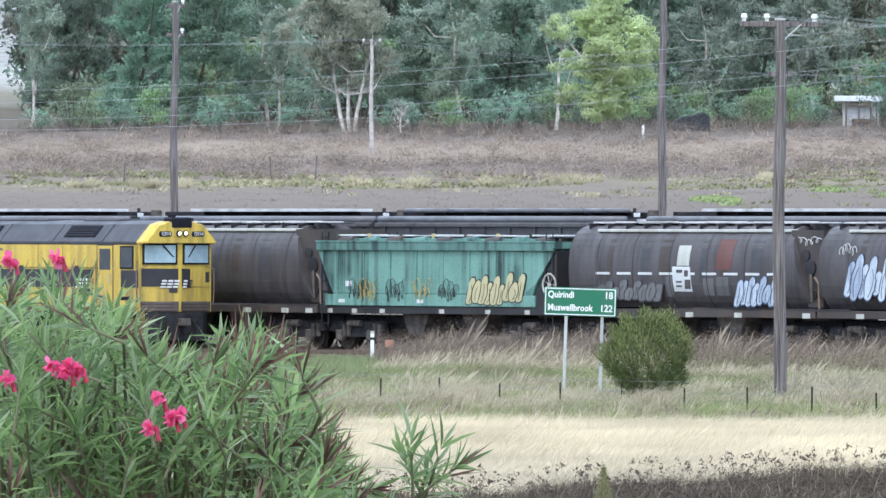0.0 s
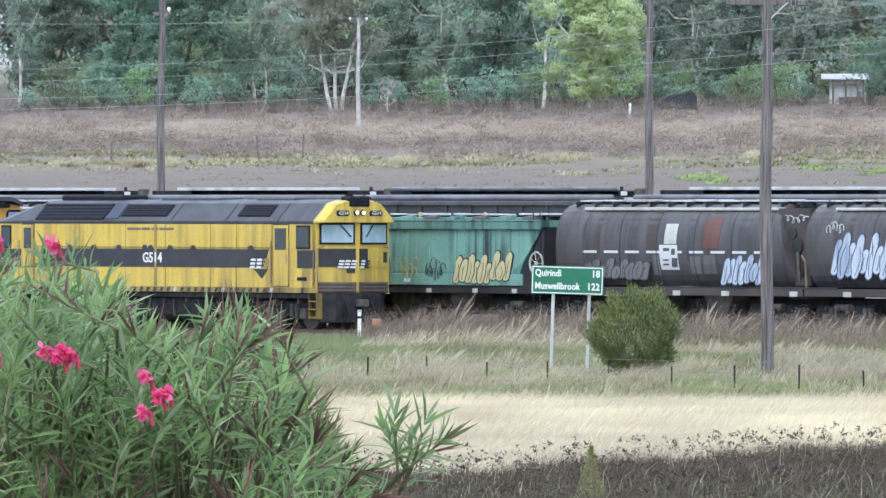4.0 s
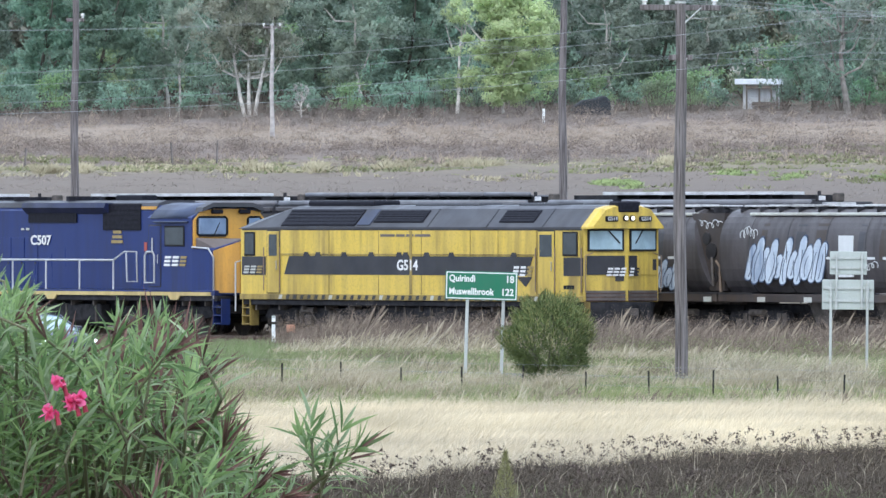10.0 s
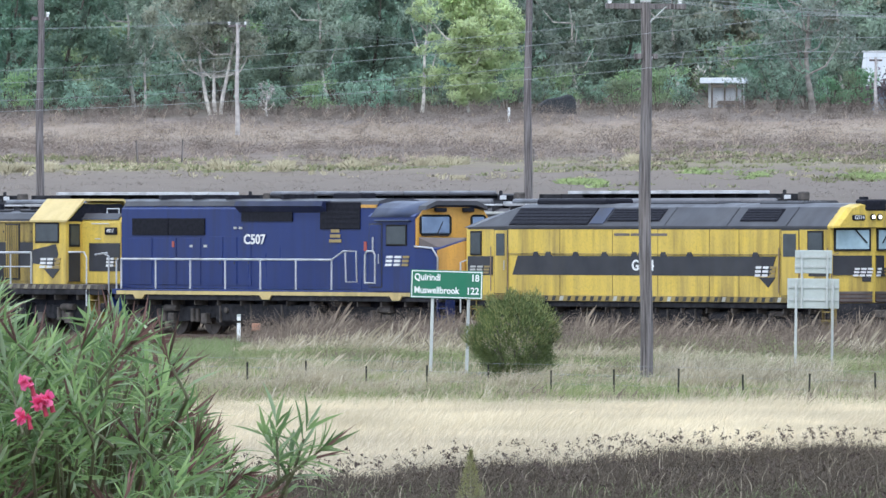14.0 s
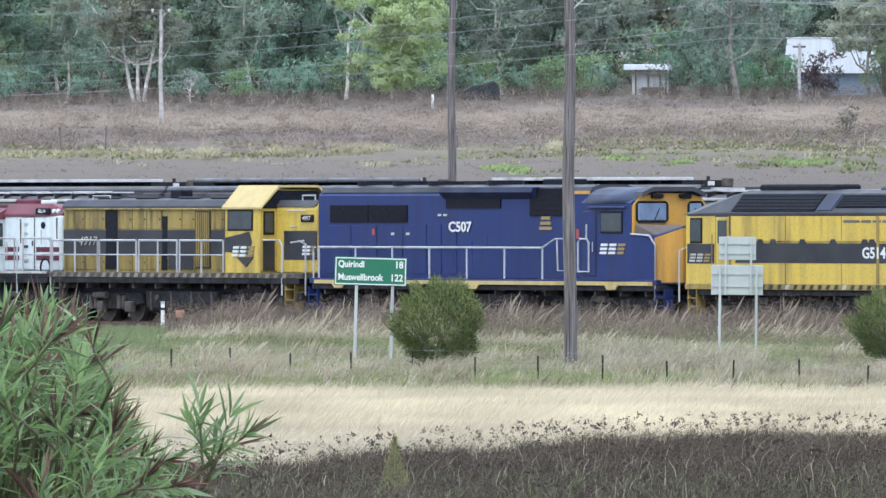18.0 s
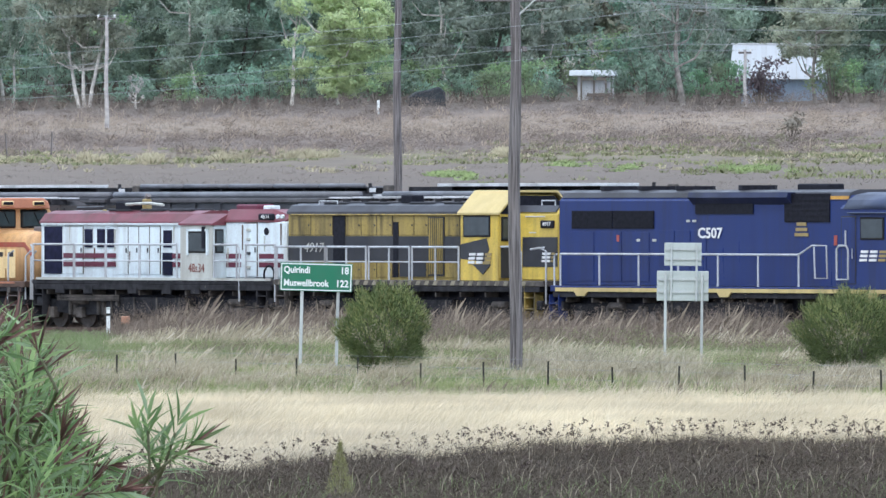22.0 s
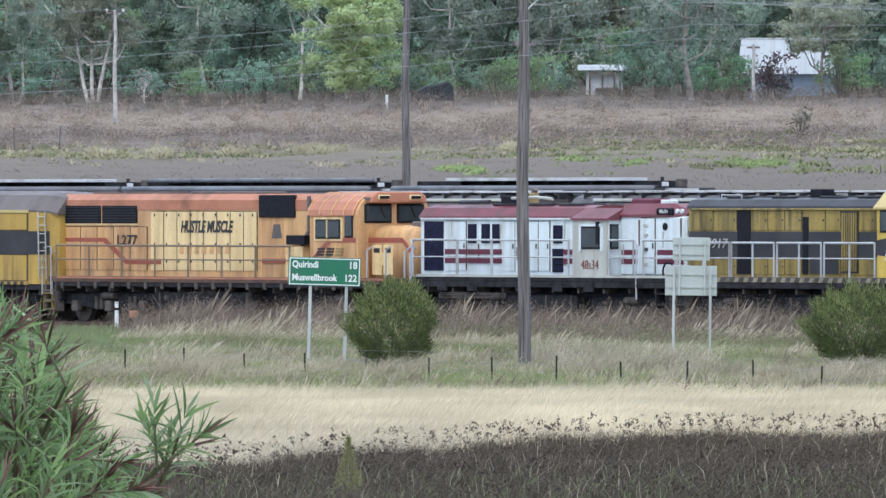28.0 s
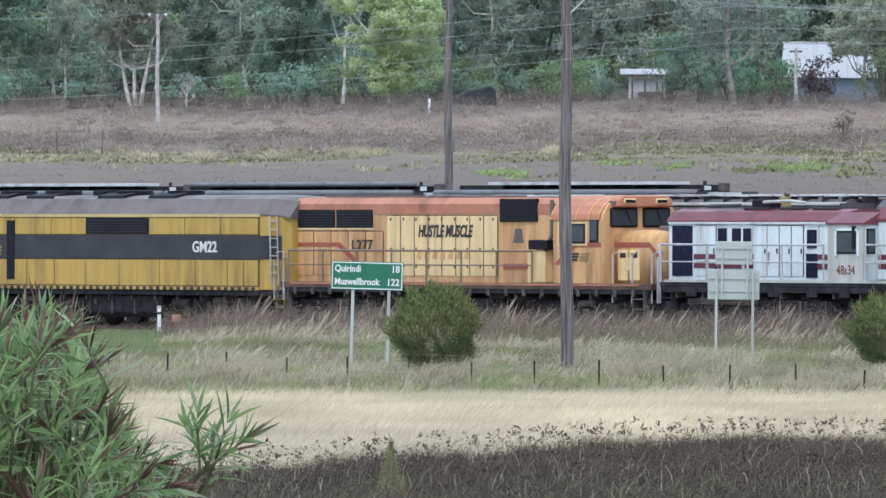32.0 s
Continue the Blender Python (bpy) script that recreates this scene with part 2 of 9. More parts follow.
def banded_ground():
    m, t, b = principled("earth_and_stubble")
    tc = t.nodes.new("ShaderNodeTexCoord")
    sep = t.nodes.new("ShaderNodeSeparateXYZ")
    t.links.new(tc.outputs["Object"], sep.inputs[0])
    wob = noise_node(t, 0.06, 5)
    add = t.nodes.new("ShaderNodeMath")
    add.operation = "MULTIPLY_ADD"
    t.links.new(wob.outputs[0], add.inputs[0])
    add.inputs[1].default_value = 60
    t.links.new(sep.outputs[1], add.inputs[2])
    r = t.nodes.new("ShaderNodeValToRGB")
    bands = [(0, (0.10, 0.11, 0.05)), (200, (0.10, 0.08, 0.06)), (228, (0.13, 0.105, 0.08)), (250, (0.6, 0.52, 0.36)), (330, (0.26, 0.26, 0.15)),
             (400, (0.14, 0.12, 0.085)), (530, (0.165, 0.14, 0.122)), (600, (0.195, 0.162, 0.135)), (640, (0.235, 0.205, 0.14)),
             (665, (0.20, 0.162, 0.138)), (735, (0.215, 0.172, 0.145)), (768, (0.31, 0.25, 0.195)), (812, (0.30, 0.24, 0.19)), (848, (0.19, 0.155, 0.135)),
             (940, (0.14, 0.125, 0.10)), (1150, (0.2, 0.19, 0.14)), (1300, (0.42, 0.41, 0.38)), (2600, (0.12, 0.15, 0.14))]
    els = r.color_ramp.elements
    while len(els) < len(bands):
        els.new(0.5)
    for e, (y, c) in zip(els, bands):
        e.position, e.color = y / 2600, (*c, 1)
    t.links.new(ramp(t, add.outputs[0], 30, 2630), r.inputs[0])
    fine = noise_node(t, 0.8, 6, (1, 0.25, 1))
    tiny = noise_node(t, 7, 3)
    c = mixed(t, ramp(t, fine.outputs[0], 0.42, 0.85), r.outputs[0], (0.16, 0.135, 0.115))
    c = mixed(t, ramp(t, tiny.outputs[0], 0.6, 1.1), c, (0.29, 0.25, 0.19))
    t.links.new(c, b.inputs["Base Color"])
    b.inputs["Roughness"].default_value = 0.95
    b.inputs["Specular IOR Level"].default_value = 0.05
    bump(t, b, tiny.outputs[0], 0.25, 0.03)
    return m


def build_ground():
    xs = np.concatenate([[-3500, -1500, -600, -250, -120], np.linspace(-70, 70, 71), [120, 250, 600, 1500, 3500]])
    ys = np.concatenate([[-1500, -300, -40], np.linspace(0, 240, 30), np.linspace(244, 640, 150), np.linspace(650, 1100, 46), [1300, 1600, 2200, 3000, 4000, 4800]])
    gx, gy = np.meshgrid(xs, ys)
    gz = height(gx, gy)
    far = np.clip((gy - 500) / 200, 0, 1)
    gz = gz + 0.12 * np.sin(gx * 0.31 + gy * 0.17) * (gy > 150) * (gy < 300) + far * 0.12 * (np.sin(gx * 0.13 + gy * 0.021) + np.sin(gx * 0.37 - gy * 0.05))
    verts = np.stack([gx.ravel(), gy.ravel(), gz.ravel()], 1)
    k, w = len(ys), len(xs)
    i = (np.arange(k - 1)[:, None] * w + np.arange(w - 1)[None, :]).ravel()
    tris = np.concatenate([np.stack([i, i + 1, i + w + 1], 1), np.stack([i, i + w + 1, i + w], 1)])
    ob = fast_mesh("ground", verts, tris, banded_ground())
    smooth(ob)
    tagged(ob, "dry paddock ground rising gently behind the railway", "ground", kind="structure")


build_ground()

ASPHALT = plain("asphalt", (0.07, 0.07, 0.072), 0.9, vary=0.25, scale=9)
BALLAST = plain("ballast", (0.14, 0.12, 0.10), 0.95, vary=0.55, scale=14)
STEEL = plain("rail_steel", (0.16, 0.11, 0.085), 0.5, 0.6, 0.35, 5)
SLEEPER = plain("sleeper", (0.13, 0.11, 0.095), 0.9, vary=0.35)
LINE_WHITE = paint("road_paint", (0.7, 0.7, 0.66), amount=0.5, rough=0.8, streaks=False)


def build_road():
    road = part("road", box(-85, 100, -5.4, 1.9, -0.3, 0.0), ASPHALT)
    road.matrix_world = Matrix.Translation((ROAD.x, ROAD.y, 0.5)) @ pose(0, 0, 0, 0, 0, -64)
    tagged(road, "two-lane asphalt highway between paddock and railway", "road", kind="structure")
    for y in (-5.05, 1.55):
        part("edge_line", box(-85, 100, y, y + 0.1, 0.004, 0.008), LINE_WHITE, road)
    for i in range(-7, 8):
        part("lane_mark", box(i * 12, i * 12 + 3, -1.8, -1.7, 0.004, 0.008), LINE_WHITE, road)


def build_tracks():
    for row in range(3):
        base = on_track(0, row)
        bed = prism([(-2.0, -0.75), (2.0, -0.75), (1.5, -0.2), (-1.5, -0.2)], -170, 120, "x")
        tr = part("track_bed_%d" % (row + 1), bed, BALLAST)
        tr.matrix_world = base
        tagged(tr, "weedy gravel railway track bed", "railway track", kind="structure")
        for y in (-0.7525, 0.7525):
            o = [(y - 0.07, -0.16), (y + 0.07, -0.16), (y + 0.02, -0.12), (y + 0.035, -0.04), (y + 0.035, 0), (y - 0.035, 0), (y - 0.035, -0.04), (y - 0.02, -0.12)]
            part("rail", prism(o, -170, 120, "x"), STEEL, tr)
        bm = bmesh.new()
        for i in range(-90, 70):
            box(i * 0.68, i * 0.68 + 0.24, -1.2, 1.2, -0.3, -0.165, bm=bm)
        tagged(part("sleepers", bm, SLEEPER, tr), kind="stuff")


build_road()
build_tracks()


# ---- grasses ----
def blades(name, x, y, h, w, lean, material, label, seed=1, bend=0.5, lift=None, wind=0.12):
    """Blades of grass at x, y with heights h: two bent segments each."""
    rng = np.random.default_rng(seed)
    k = len(x)
    a = rng.uniform(0, 2 * np.pi, k)
    l = lean * rng.uniform(0.2, 1.0, k)
    ux, uy = np.cos(a) * l + wind, np.sin(a) * l
    z = height(x, y) - 0.03 if lift is None else lift
    w = w * rng.uniform(0.6, 1.4, k)
    s = np.stack([w, np.zeros(k), np.zeros(k)], 1)
    p0 = np.stack([x, y, z], 1)
    p1 = p0 + np.stack([ux * h * 0.35, uy * h * 0.35, h * 0.55], 1)
    p2 = p0 + np.stack([ux * h * (0.8 + bend), uy * h * (0.8 + bend), h * (1 - 0.25 * l)], 1)
    v = np.stack([p0 - s / 2, p0 + s / 2, p1 - s * 0.4, p1 + s * 0.4, p2], 1).reshape(-1, 3)
    i = np.arange(k)[:, None] * 5
    t = np.concatenate([i + [0, 1, 3], i + [0, 3, 2], i + [2, 3, 4]])
    ob = fast_mesh(name, v, t, material)
    return tagged(ob, label, "grass", kind="stuff")


def bushes(name, x, y, h, w, k, size, material, label, seed, lean=0.2):
    """Fuzzy low weeds: each a loose heap of k small scraps, shaded as one soft mass."""
    rng = np.random.default_rng(seed)
    m = len(x)
    u = rng.normal(0, 1, (m, k, 3))
    u /= np.linalg.norm(u, axis=2)[:, :, None]
    rad = rng.uniform(0.3, 1, (m, k, 1)) ** 0.6
    f = (u[:, :, 2:] * rad + 1) / 2
    p = np.concatenate([x[:, None, None] + u[:, :, :1] * rad * w[:, None, None] + lean * f * h[:, None, None],
                        y[:, None, None] + u[:, :, 1:2] * rad * w[:, None, None],
                        height(x, y)[:, None, None] + f * h[:, None, None]], 2).reshape(-1, 3)
    ax = rng.normal(0, 1, p.shape) + np.array([0.5, 0, 0.9])
    ax /= np.linalg.norm(ax, axis=1)[:, None]
    bx = np.cross(ax, rng.normal(0, 1, p.shape))
    bx /= np.linalg.norm(bx, axis=1)[:, None]
    s = size * rng.uniform(0.5, 1.5, (len(p), 1))
    v = np.stack([p - ax * s, p + bx * s * 0.35, p + ax * s], 1).reshape(-1, 3)
    nn = 0.5 * u.reshape(-1, 3) + np.array([0, -0.3, 0.75]) + 0.07 * rng.normal(0, 1, p.shape)
    ob = soft_mesh(name, v, np.arange(len(v)).reshape(-1, 3), np.repeat(nn / np.linalg.norm(nn, axis=1)[:, None], 3, 0), material)
    return tagged(ob, label, "weeds", kind="stuff")


def tufts(name, x, y, h, w, k, wide, material, label, seed, wind=0.08, category="weeds"):
    """Fanned-out tufts of k narrow plumes each, shaded as soft masses."""
    rng = np.random.default_rng(seed)
    m = len(x)
    a, s = rng.uniform(0, 2 * np.pi, (m, k)), rng.random((m, k)) ** 0.6
    c, d = np.cos(a) * s, np.sin(a) * s
    hh = h[:, None] * (1 - 0.45 * s * s) * rng.uniform(0.6, 1.05, (m, k))
    ww = w[:, None]
    z = height(x, y)[:, None] - 0.04
    x, y = x[:, None], y[:, None]
    foot = np.stack([x + 0.45 * ww * c, y + 0.45 * ww * d, z + 0 * c], 2)
    tip = np.stack([x + ww * c + (wind + 0.16 * rng.normal(0, 1, (m, 1)) + 0.34 * rng.normal(0, 1, (m, k))) * hh, y + ww * d, z + hh], 2)
    mid = foot * 0.35 + tip * 0.65 + np.stack([-0.1 * wind * hh, 0 * c, 0.06 * hh], 2)
    side = np.stack([wide * rng.uniform(0.5, 1.4, (m, k)), 0.3 * wide * rng.normal(0, 1, (m, k)), 0 * c], 2) / 2
    v = np.stack([foot, mid + side, tip, mid - side], 2).reshape(-1, 3)
    nn = np.stack([0.5 * c, 0.4 * d - 0.3, 0.85 + 0 * c], 2).reshape(-1, 3)
    nn = np.repeat(nn + 0.12 * rng.normal(0, 1, nn.shape), 4, 0)
    i = np.arange(m * k)[:, None] * 4
    ob = soft_mesh(name, v, np.concatenate([i + [0, 1, 2], i + [0, 2, 3]]), nn / np.linalg.norm(nn, axis=1)[:, None], material)
    return tagged(ob, label, category, kind="stuff")


def scatter(k, y0, y1, seed, px0=-230, px1=1920):
    """Points spread evenly over the strip of plain between two distances."""
    rng = np.random.default_rng(seed)
    y = np.sqrt(rng.uniform(y0 ** 2, y1 ** 2, k))
    px = rng.uniform(px0, px1, k)
    return (px - 784) / FOCAL * y, y, px, rng


def patchy(x, y, scale, seed):
    """Soft patches in 0..1 from a few crossed waves."""
    rng = np.random.default_rng(seed)
    v = np.zeros_like(x)
    for i in range(7):
        a = rng.uniform(0, np.pi)
        f = scale * rng.uniform(0.5, 2.2)
        v += np.sin(f * (x * np.cos(a) + 0.35 * y * np.sin(a)) + rng.uniform(0, 6.3))
    return 1 / (1 + np.exp(-v * 0.8))


CREAM = leafy("dry_grass", (0.74, 0.64, 0.45), (0.8, 0.7, 0.52), (0.68, 0.57, 0.39), (0.78, 0.69, 0.54), rough=0.7, through=0.3, patches=0.25)
WEED = leafy("dark_weeds", (0.092, 0.075, 0.056), (0.12, 0.097, 0.074), (0.074, 0.061, 0.047), (0.16, 0.132, 0.1), rough=0.8, through=0.1, patches=0.5)
HEAD = leafy("seed_heads", (0.075, 0.055, 0.048), (0.13, 0.1, 0.085), rough=0.9, through=0.0)
STRAW = leafy("straw_stalks", (0.38, 0.32, 0.22), (0.5, 0.44, 0.33), rough=0.8, through=0.2)
GREEN = leafy("green_grass", (0.19, 0.265, 0.1), (0.26, 0.33, 0.15), (0.35, 0.38, 0.22), rough=0.6, through=0.3)
VERGE = leafy("verge_grass", (0.42, 0.38, 0.23), (0.52, 0.455, 0.3), (0.33, 0.325, 0.18), (0.62, 0.545, 0.38), rough=0.7, through=0.35)
TUSSOCK = leafy("pale_tussock", (0.64, 0.56, 0.42), (0.54, 0.47, 0.33), (0.43, 0.37, 0.25), (0.70, 0.63, 0.50), rough=0.7, through=0.35)
PLUME = leafy("tan_plumes", (0.34, 0.28, 0.21), (0.42, 0.35, 0.26), (0.26, 0.205, 0.16), rough=0.8, through=0.3)
OLIVE = leafy("olive_weeds", (0.22, 0.28, 0.105), (0.31, 0.36, 0.155), (0.39, 0.40, 0.21), rough=0.7, through=0.35)
TAN = leafy("tan_weeds", (0.43, 0.35, 0.275), (0.46, 0.375, 0.295), (0.4, 0.325, 0.255), rough=0.9, through=0.3, patches=0.3)
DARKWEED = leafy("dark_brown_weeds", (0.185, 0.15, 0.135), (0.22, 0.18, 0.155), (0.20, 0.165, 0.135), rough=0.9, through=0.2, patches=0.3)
STRAWY = leafy("straw_tufts", (0.52, 0.46, 0.31), (0.60, 0.54, 0.38), (0.42, 0.38, 0.25), rough=0.8, through=0.3)
BROWN = leafy("brown_weeds", (0.215, 0.165, 0.135), (0.28, 0.22, 0.175), (0.165, 0.13, 0.11), (0.36, 0.29, 0.22), rough=0.85, through=0.3, patches=0.6)
MAUVE = leafy("mauve_weeds", (0.3, 0.24, 0.205), (0.33, 0.265, 0.225), (0.27, 0.22, 0.19), rough=0.9, through=0.3, patches=0.3)
GREYDRY = leafy("grey_dry_grass", (0.29, 0.255, 0.22), (0.33, 0.29, 0.25), (0.26, 0.225, 0.195), rough=0.9, through=0.3, patches=0.3)
FARGREEN = leafy("far_green", (0.20, 0.23, 0.10), (0.26, 0.28, 0.14), (0.33, 0.31, 0.19), rough=0.8, through=0.2, patches=0.1)


def weed_edge(x):
    """Distance at which the dark weeds stop and the pale grass begins."""
    return 217 + np.clip((x + 0.8) * 2.9, -22, 22) + 1.5 * np.sin(x * 1.7) + 0.8 * np.sin(x * 4.1)


def build_near_grass():
    x, y, px, rng = scatter(150000, 188, 252, 2)
    keep = y < weed_edge(x) + rng.normal(0, 1.4, len(x))
    x, y = x[keep], y[keep]
    e = np.flatnonzero(patchy(x, y, 2.2, 81) > 0.35)[:3800]
    bushes("weed_bodies", x[e], y[e], 0.22 + 0.2 * rng.random(len(e)), 0.1 + 0.18 * rng.random(len(e)), 42, 0.022, WEED, "dark bushy dead weeds across the paddock", 82)
    e = rng.random(len(x)) < 0.55
    blades("weeds", x[e], y[e], 0.34 * (0.5 + 0.8 * rng.random(e.sum())), 0.011, 1.0, WEED, "dark grey-brown dead weeds across the paddock", 3)
    g = rng.random(len(x)) < 0.05 * (y < 206)
    blades("weed_greens", x[g], y[g], 0.3 * (0.5 + rng.random(g.sum())), 0.014, 0.6, GREEN, "sparse green grass among dead weeds", 4)
    g = rng.random(len(x)) < 0.005
    blades("straw_stalks", x[g], y[g], 0.55 * (0.6 + 0.6 * rng.random(g.sum())), 0.012, 0.5, STRAW, "pale straw stalks among dark weeds", 5)
    # seed heads: small dark tufts on the tops
    g = (rng.random(len(x)) < 0.006) | ((rng.random(len(x)) < 0.05) & (y > weed_edge(x) - 4))
    hx, hy = x[g], y[g]
    hz = height(hx, hy) + 0.30 + 0.25 * rng.random(len(hx))
    k = 9
    c = np.repeat(np.stack([hx, hy, hz], 1), k, 0)
    off = rng.normal(0, 0.026, (len(c), 3))
    v = np.stack([c + off + rng.normal(0, 0.019, c.shape) for _ in range(3)], 1).reshape(-1, 3)
    ob = fast_mesh("seed_heads", v, np.arange(len(v)).reshape(-1, 3), HEAD)
    tagged(ob, "dark dried seed heads on the weeds", "weeds", kind="stuff")

    x, y, px, rng = scatter(230000, 200, 292, 6)
    keep = (y > weed_edge(x) + rng.normal(0, 0.8, len(x))) & (y < 281 + 5 * patchy(x, y, 0.6, 3) + rng.normal(0, 2.5, len(x)))
    x, y = x[keep], y[keep]
    p = patchy(x, y, 0.5, 4)
    blades("dry_grass", x, y, (0.30 + 0.16 * p) * (0.6 + 0.5 * rng.random(len(x))), 0.011, 0.65, CREAM, "pale cream dry grass swept by wind", 7, wind=0.35)

    x, y, px, rng = scatter(210000, 277, 345, 8)
    side = (x - ROAD.x) * rn.x + (y - ROAD.y) * rn.y
    keep = (side < -6.0) & (y > 279)
    x, y, px = x[keep], y[keep], px[keep]
    p = patchy(x, y, 0.45, 9)
    g = rng.random(len(x)) < (0.2 + 0.55 * (p > 0.5)) * np.clip((y - 287) / 8, 0.0, 1)
    h = (0.26 + 0.25 * patchy(x, y, 0.8, 5)) * (0.5 + 0.7 * rng.random(len(x)))
    e = np.flatnonzero(y > 284)[:7000]
    lot = rng.random(len(e))
    for nm, sel, mat, seed in (("verge_olive_bodies", (lot < 0.5) & (p[e] > 0.4), OLIVE, 84), ("verge_dry_bodies", lot > 0.55, VERGE, 85), ("verge_brown_bodies", (lot > 0.5) & (lot < 0.55), BROWN, 86)):
        f = e[sel]
        bushes(nm, x[f], y[f], h[f] * 1.1, 0.1 + 0.2 * rng.random(len(f)), 30, 0.026, mat, "soft mixed grass clumps along the fence", seed, 0.3)
    g &= rng.random(len(x)) < 0.6
    blades("verge_green", x[g], y[g], h[g] * 1.0, 0.012, 1.0, GREEN, "green roadside grass along the fence", 10)
    g = ~g & (rng.random(len(x)) < 0.4)
    blades("verge_grass", x[g], y[g], h[g] * 0.8, 0.009, 1.2, VERGE, "mixed dry roadside grass along the fence", 11)
    # taller clumps among the verge grass
    for nm, mat, seed, cut, count, hi in (("verge_clumps", OLIVE, 41, 0.40, 6500, 0.55), ("verge_brown", BROWN, 42, 0.6, 1500, 0.6), ("verge_straw", TUSSOCK, 43, 0.45, 2600, 0.65)):
        e = np.flatnonzero((y > 283) & (patchy(x, y, 0.9, seed) > cut))[:count]
        tufts(nm, x[e], y[e], hi * (0.3 + 0.65 * rng.random(len(e))), 0.10 + 0.2 * rng.random(len(e)), 9, 0.014, mat, "mixed weeds and grass clumps along the fence", seed, 0.15, "grass")
    # pale tussocks
    tx, ty, th = [], [], []
    r2 = random.Random(5)
    spots = [(600, 300, 1.0), (640, 306, 1.0), (565, 318, 1.5), (1225, 322, 1.5), (1275, 324, 1.6), (1320, 322, 1.4), (1380, 325, 1.3), (1460, 320, 1.4), (1510, 322, 1.3), (1010, 318, 1.2), (690, 316, 1.1), (700, 296, 0.75), (960, 299, 0.9), (1000, 303, 0.8), (770, 300, 0.6), (1240, 305, 1.1),
             (1290, 306, 1.2), (1330, 304, 1.0), (1420, 306, 0.9), (1480, 302, 1.1), (1560, 300, 0.9), (1640, 298, 0.8), (1800, 299, 0.8), (520, 303, 0.6), (830, 304, 0.8)]
    spots += [(r2.uniform(-200, 1900), r2.uniform(286, 312), r2.uniform(0.35, 0.7)) for _ in range(34)]
    for p0, yy, hh in spots:
        k = 420 if hh < 1.05 else 200
        hh *= 1.0 if hh < 1.05 else 0.7
        xx = spot(p0, yy)
        tx += [r2.gauss(xx, 0.16 + hh * 0.15) for _ in range(k)]
        ty += [r2.gauss(yy, 0.4) for _ in range(k)]
        th += [hh * r2.uniform(0.5, 1.1) for _ in range(k)]
    blades("tussocks", np.array(tx), np.array(ty), np.array(th), 0.012, 1.3, TUSSOCK, "pale bent grass tussocks beside the fence", 12, bend=0.8, wind=0.4)
    e = np.arange(0, len(tx), 9)
    bushes("tussock_bodies", np.array(tx)[e], np.array(ty)[e], np.array(th)[e] * 0.7, np.full(len(e), 0.22), 26, 0.03, TUSSOCK, "soft pale grass heads in the tussocks", 83, 0.3)

    # between the tracks
    x, y, px, rng = scatter(9000, 380, 470, 51)
    lat = (x - TRACK.x) * n.x + (y - TRACK.y) * n.y
    gap = np.mod(lat + 2.3, TRACK_GAP) - 2.3
    e = np.flatnonzero((lat > -1) & (np.abs(gap) > 1.5) & (lat < 24))[:2600]
    tufts("yard_weeds", x[e], y[e], 0.25 + 0.35 * rng.random(len(e)), 0.2 + 0.25 * rng.random(len(e)), 14, 0.03, BROWN, "brown weeds between the tracks", 52)

    # between road and rails
    x, y, px, rng = scatter(260000, 318, 425, 13)
    side = (x - ROAD.x) * rn.x + (y - ROAD.y) * rn.y
    lat = (x - TRACK.x) * n.x + (y - TRACK.y) * n.y
    keep = (side > 2.6) & (lat < -1.5)
    x, y, px, lat, side = x[keep], y[keep], px[keep], lat[keep], side[keep]
    tall = np.clip((px - 450) / 150, 0, 1) * (0.75 + 0.5 * patchy(x, y, 0.7, 6))
    low = tall < 0.25 + 0.2 * rng.random(len(x))
    zone = np.clip((lat + 24) / 16, 0.15, 1)
    low &= lat < -4
    hh = (0.42 + 0.82 * tall * zone) * (0.45 + 0.7 * rng.random(len(x)))
    g = (low | ((zone < 0.45) & (patchy(x, y, 0.7, 21) > 0.4))) & (rng.random(len(x)) < 0.6) & (lat < -6)
    blades("rail_green", x[g], y[g], 0.3 * (0.5 + rng.random(g.sum())), 0.013, 0.6, GREEN, "low green grass beside the railway", 14)
    drift = patchy(x, y, 0.55, 71)
    e = np.flatnonzero(~g & (tall > 0.2) & (zone < 0.6) & (drift > 0.45))[:3400]
    bushes("rail_dry_clumps", x[e], y[e], hh[e] * 0.75, 0.15 + 0.3 * rng.random(len(e)), 44, 0.03, VERGE, "dry straw-coloured clumps beside the railway", 73, 0.25)
    s = ~g & (rng.random(len(x)) < (0.1 + 0.5 * (zone < 0.5)) * (0.25 + 1.2 * (drift > 0.55)))
    blades("rail_straw", x[s], y[s], hh[s] * 0.6, 0.010, 1.2, VERGE, "dry grass beside the railway", 15, wind=0.12)
    clump = patchy(x, y, 1.5, 14)
    top = hh * (0.6 + 0.75 * clump)
    # soft dark bodies of the weeds, then their stalks and plumes
    e = np.flatnonzero(~g & (tall > 0.3) & (zone > 0.35))[:5200]
    bushes("rail_weed_bodies", x[e], y[e], top[e] * 0.9, 0.14 + 0.3 * rng.random(len(e)), 60, 0.030, BROWN, "dense brown weeds beside the railway", 72, 0.15)
    e = np.flatnonzero((lat > -5.5) & (tall > 0.3))[:1700]
    bushes("rail_edge_weeds", x[e], y[e], rng.uniform(0.55, 1.2, len(e)), 0.15 + 0.3 * rng.random(len(e)), 56, 0.032, BROWN, "tall brown weeds along the ballast", 74, 0.15)
    e = np.flatnonzero(~g & (tall > 0.3))[:7000]
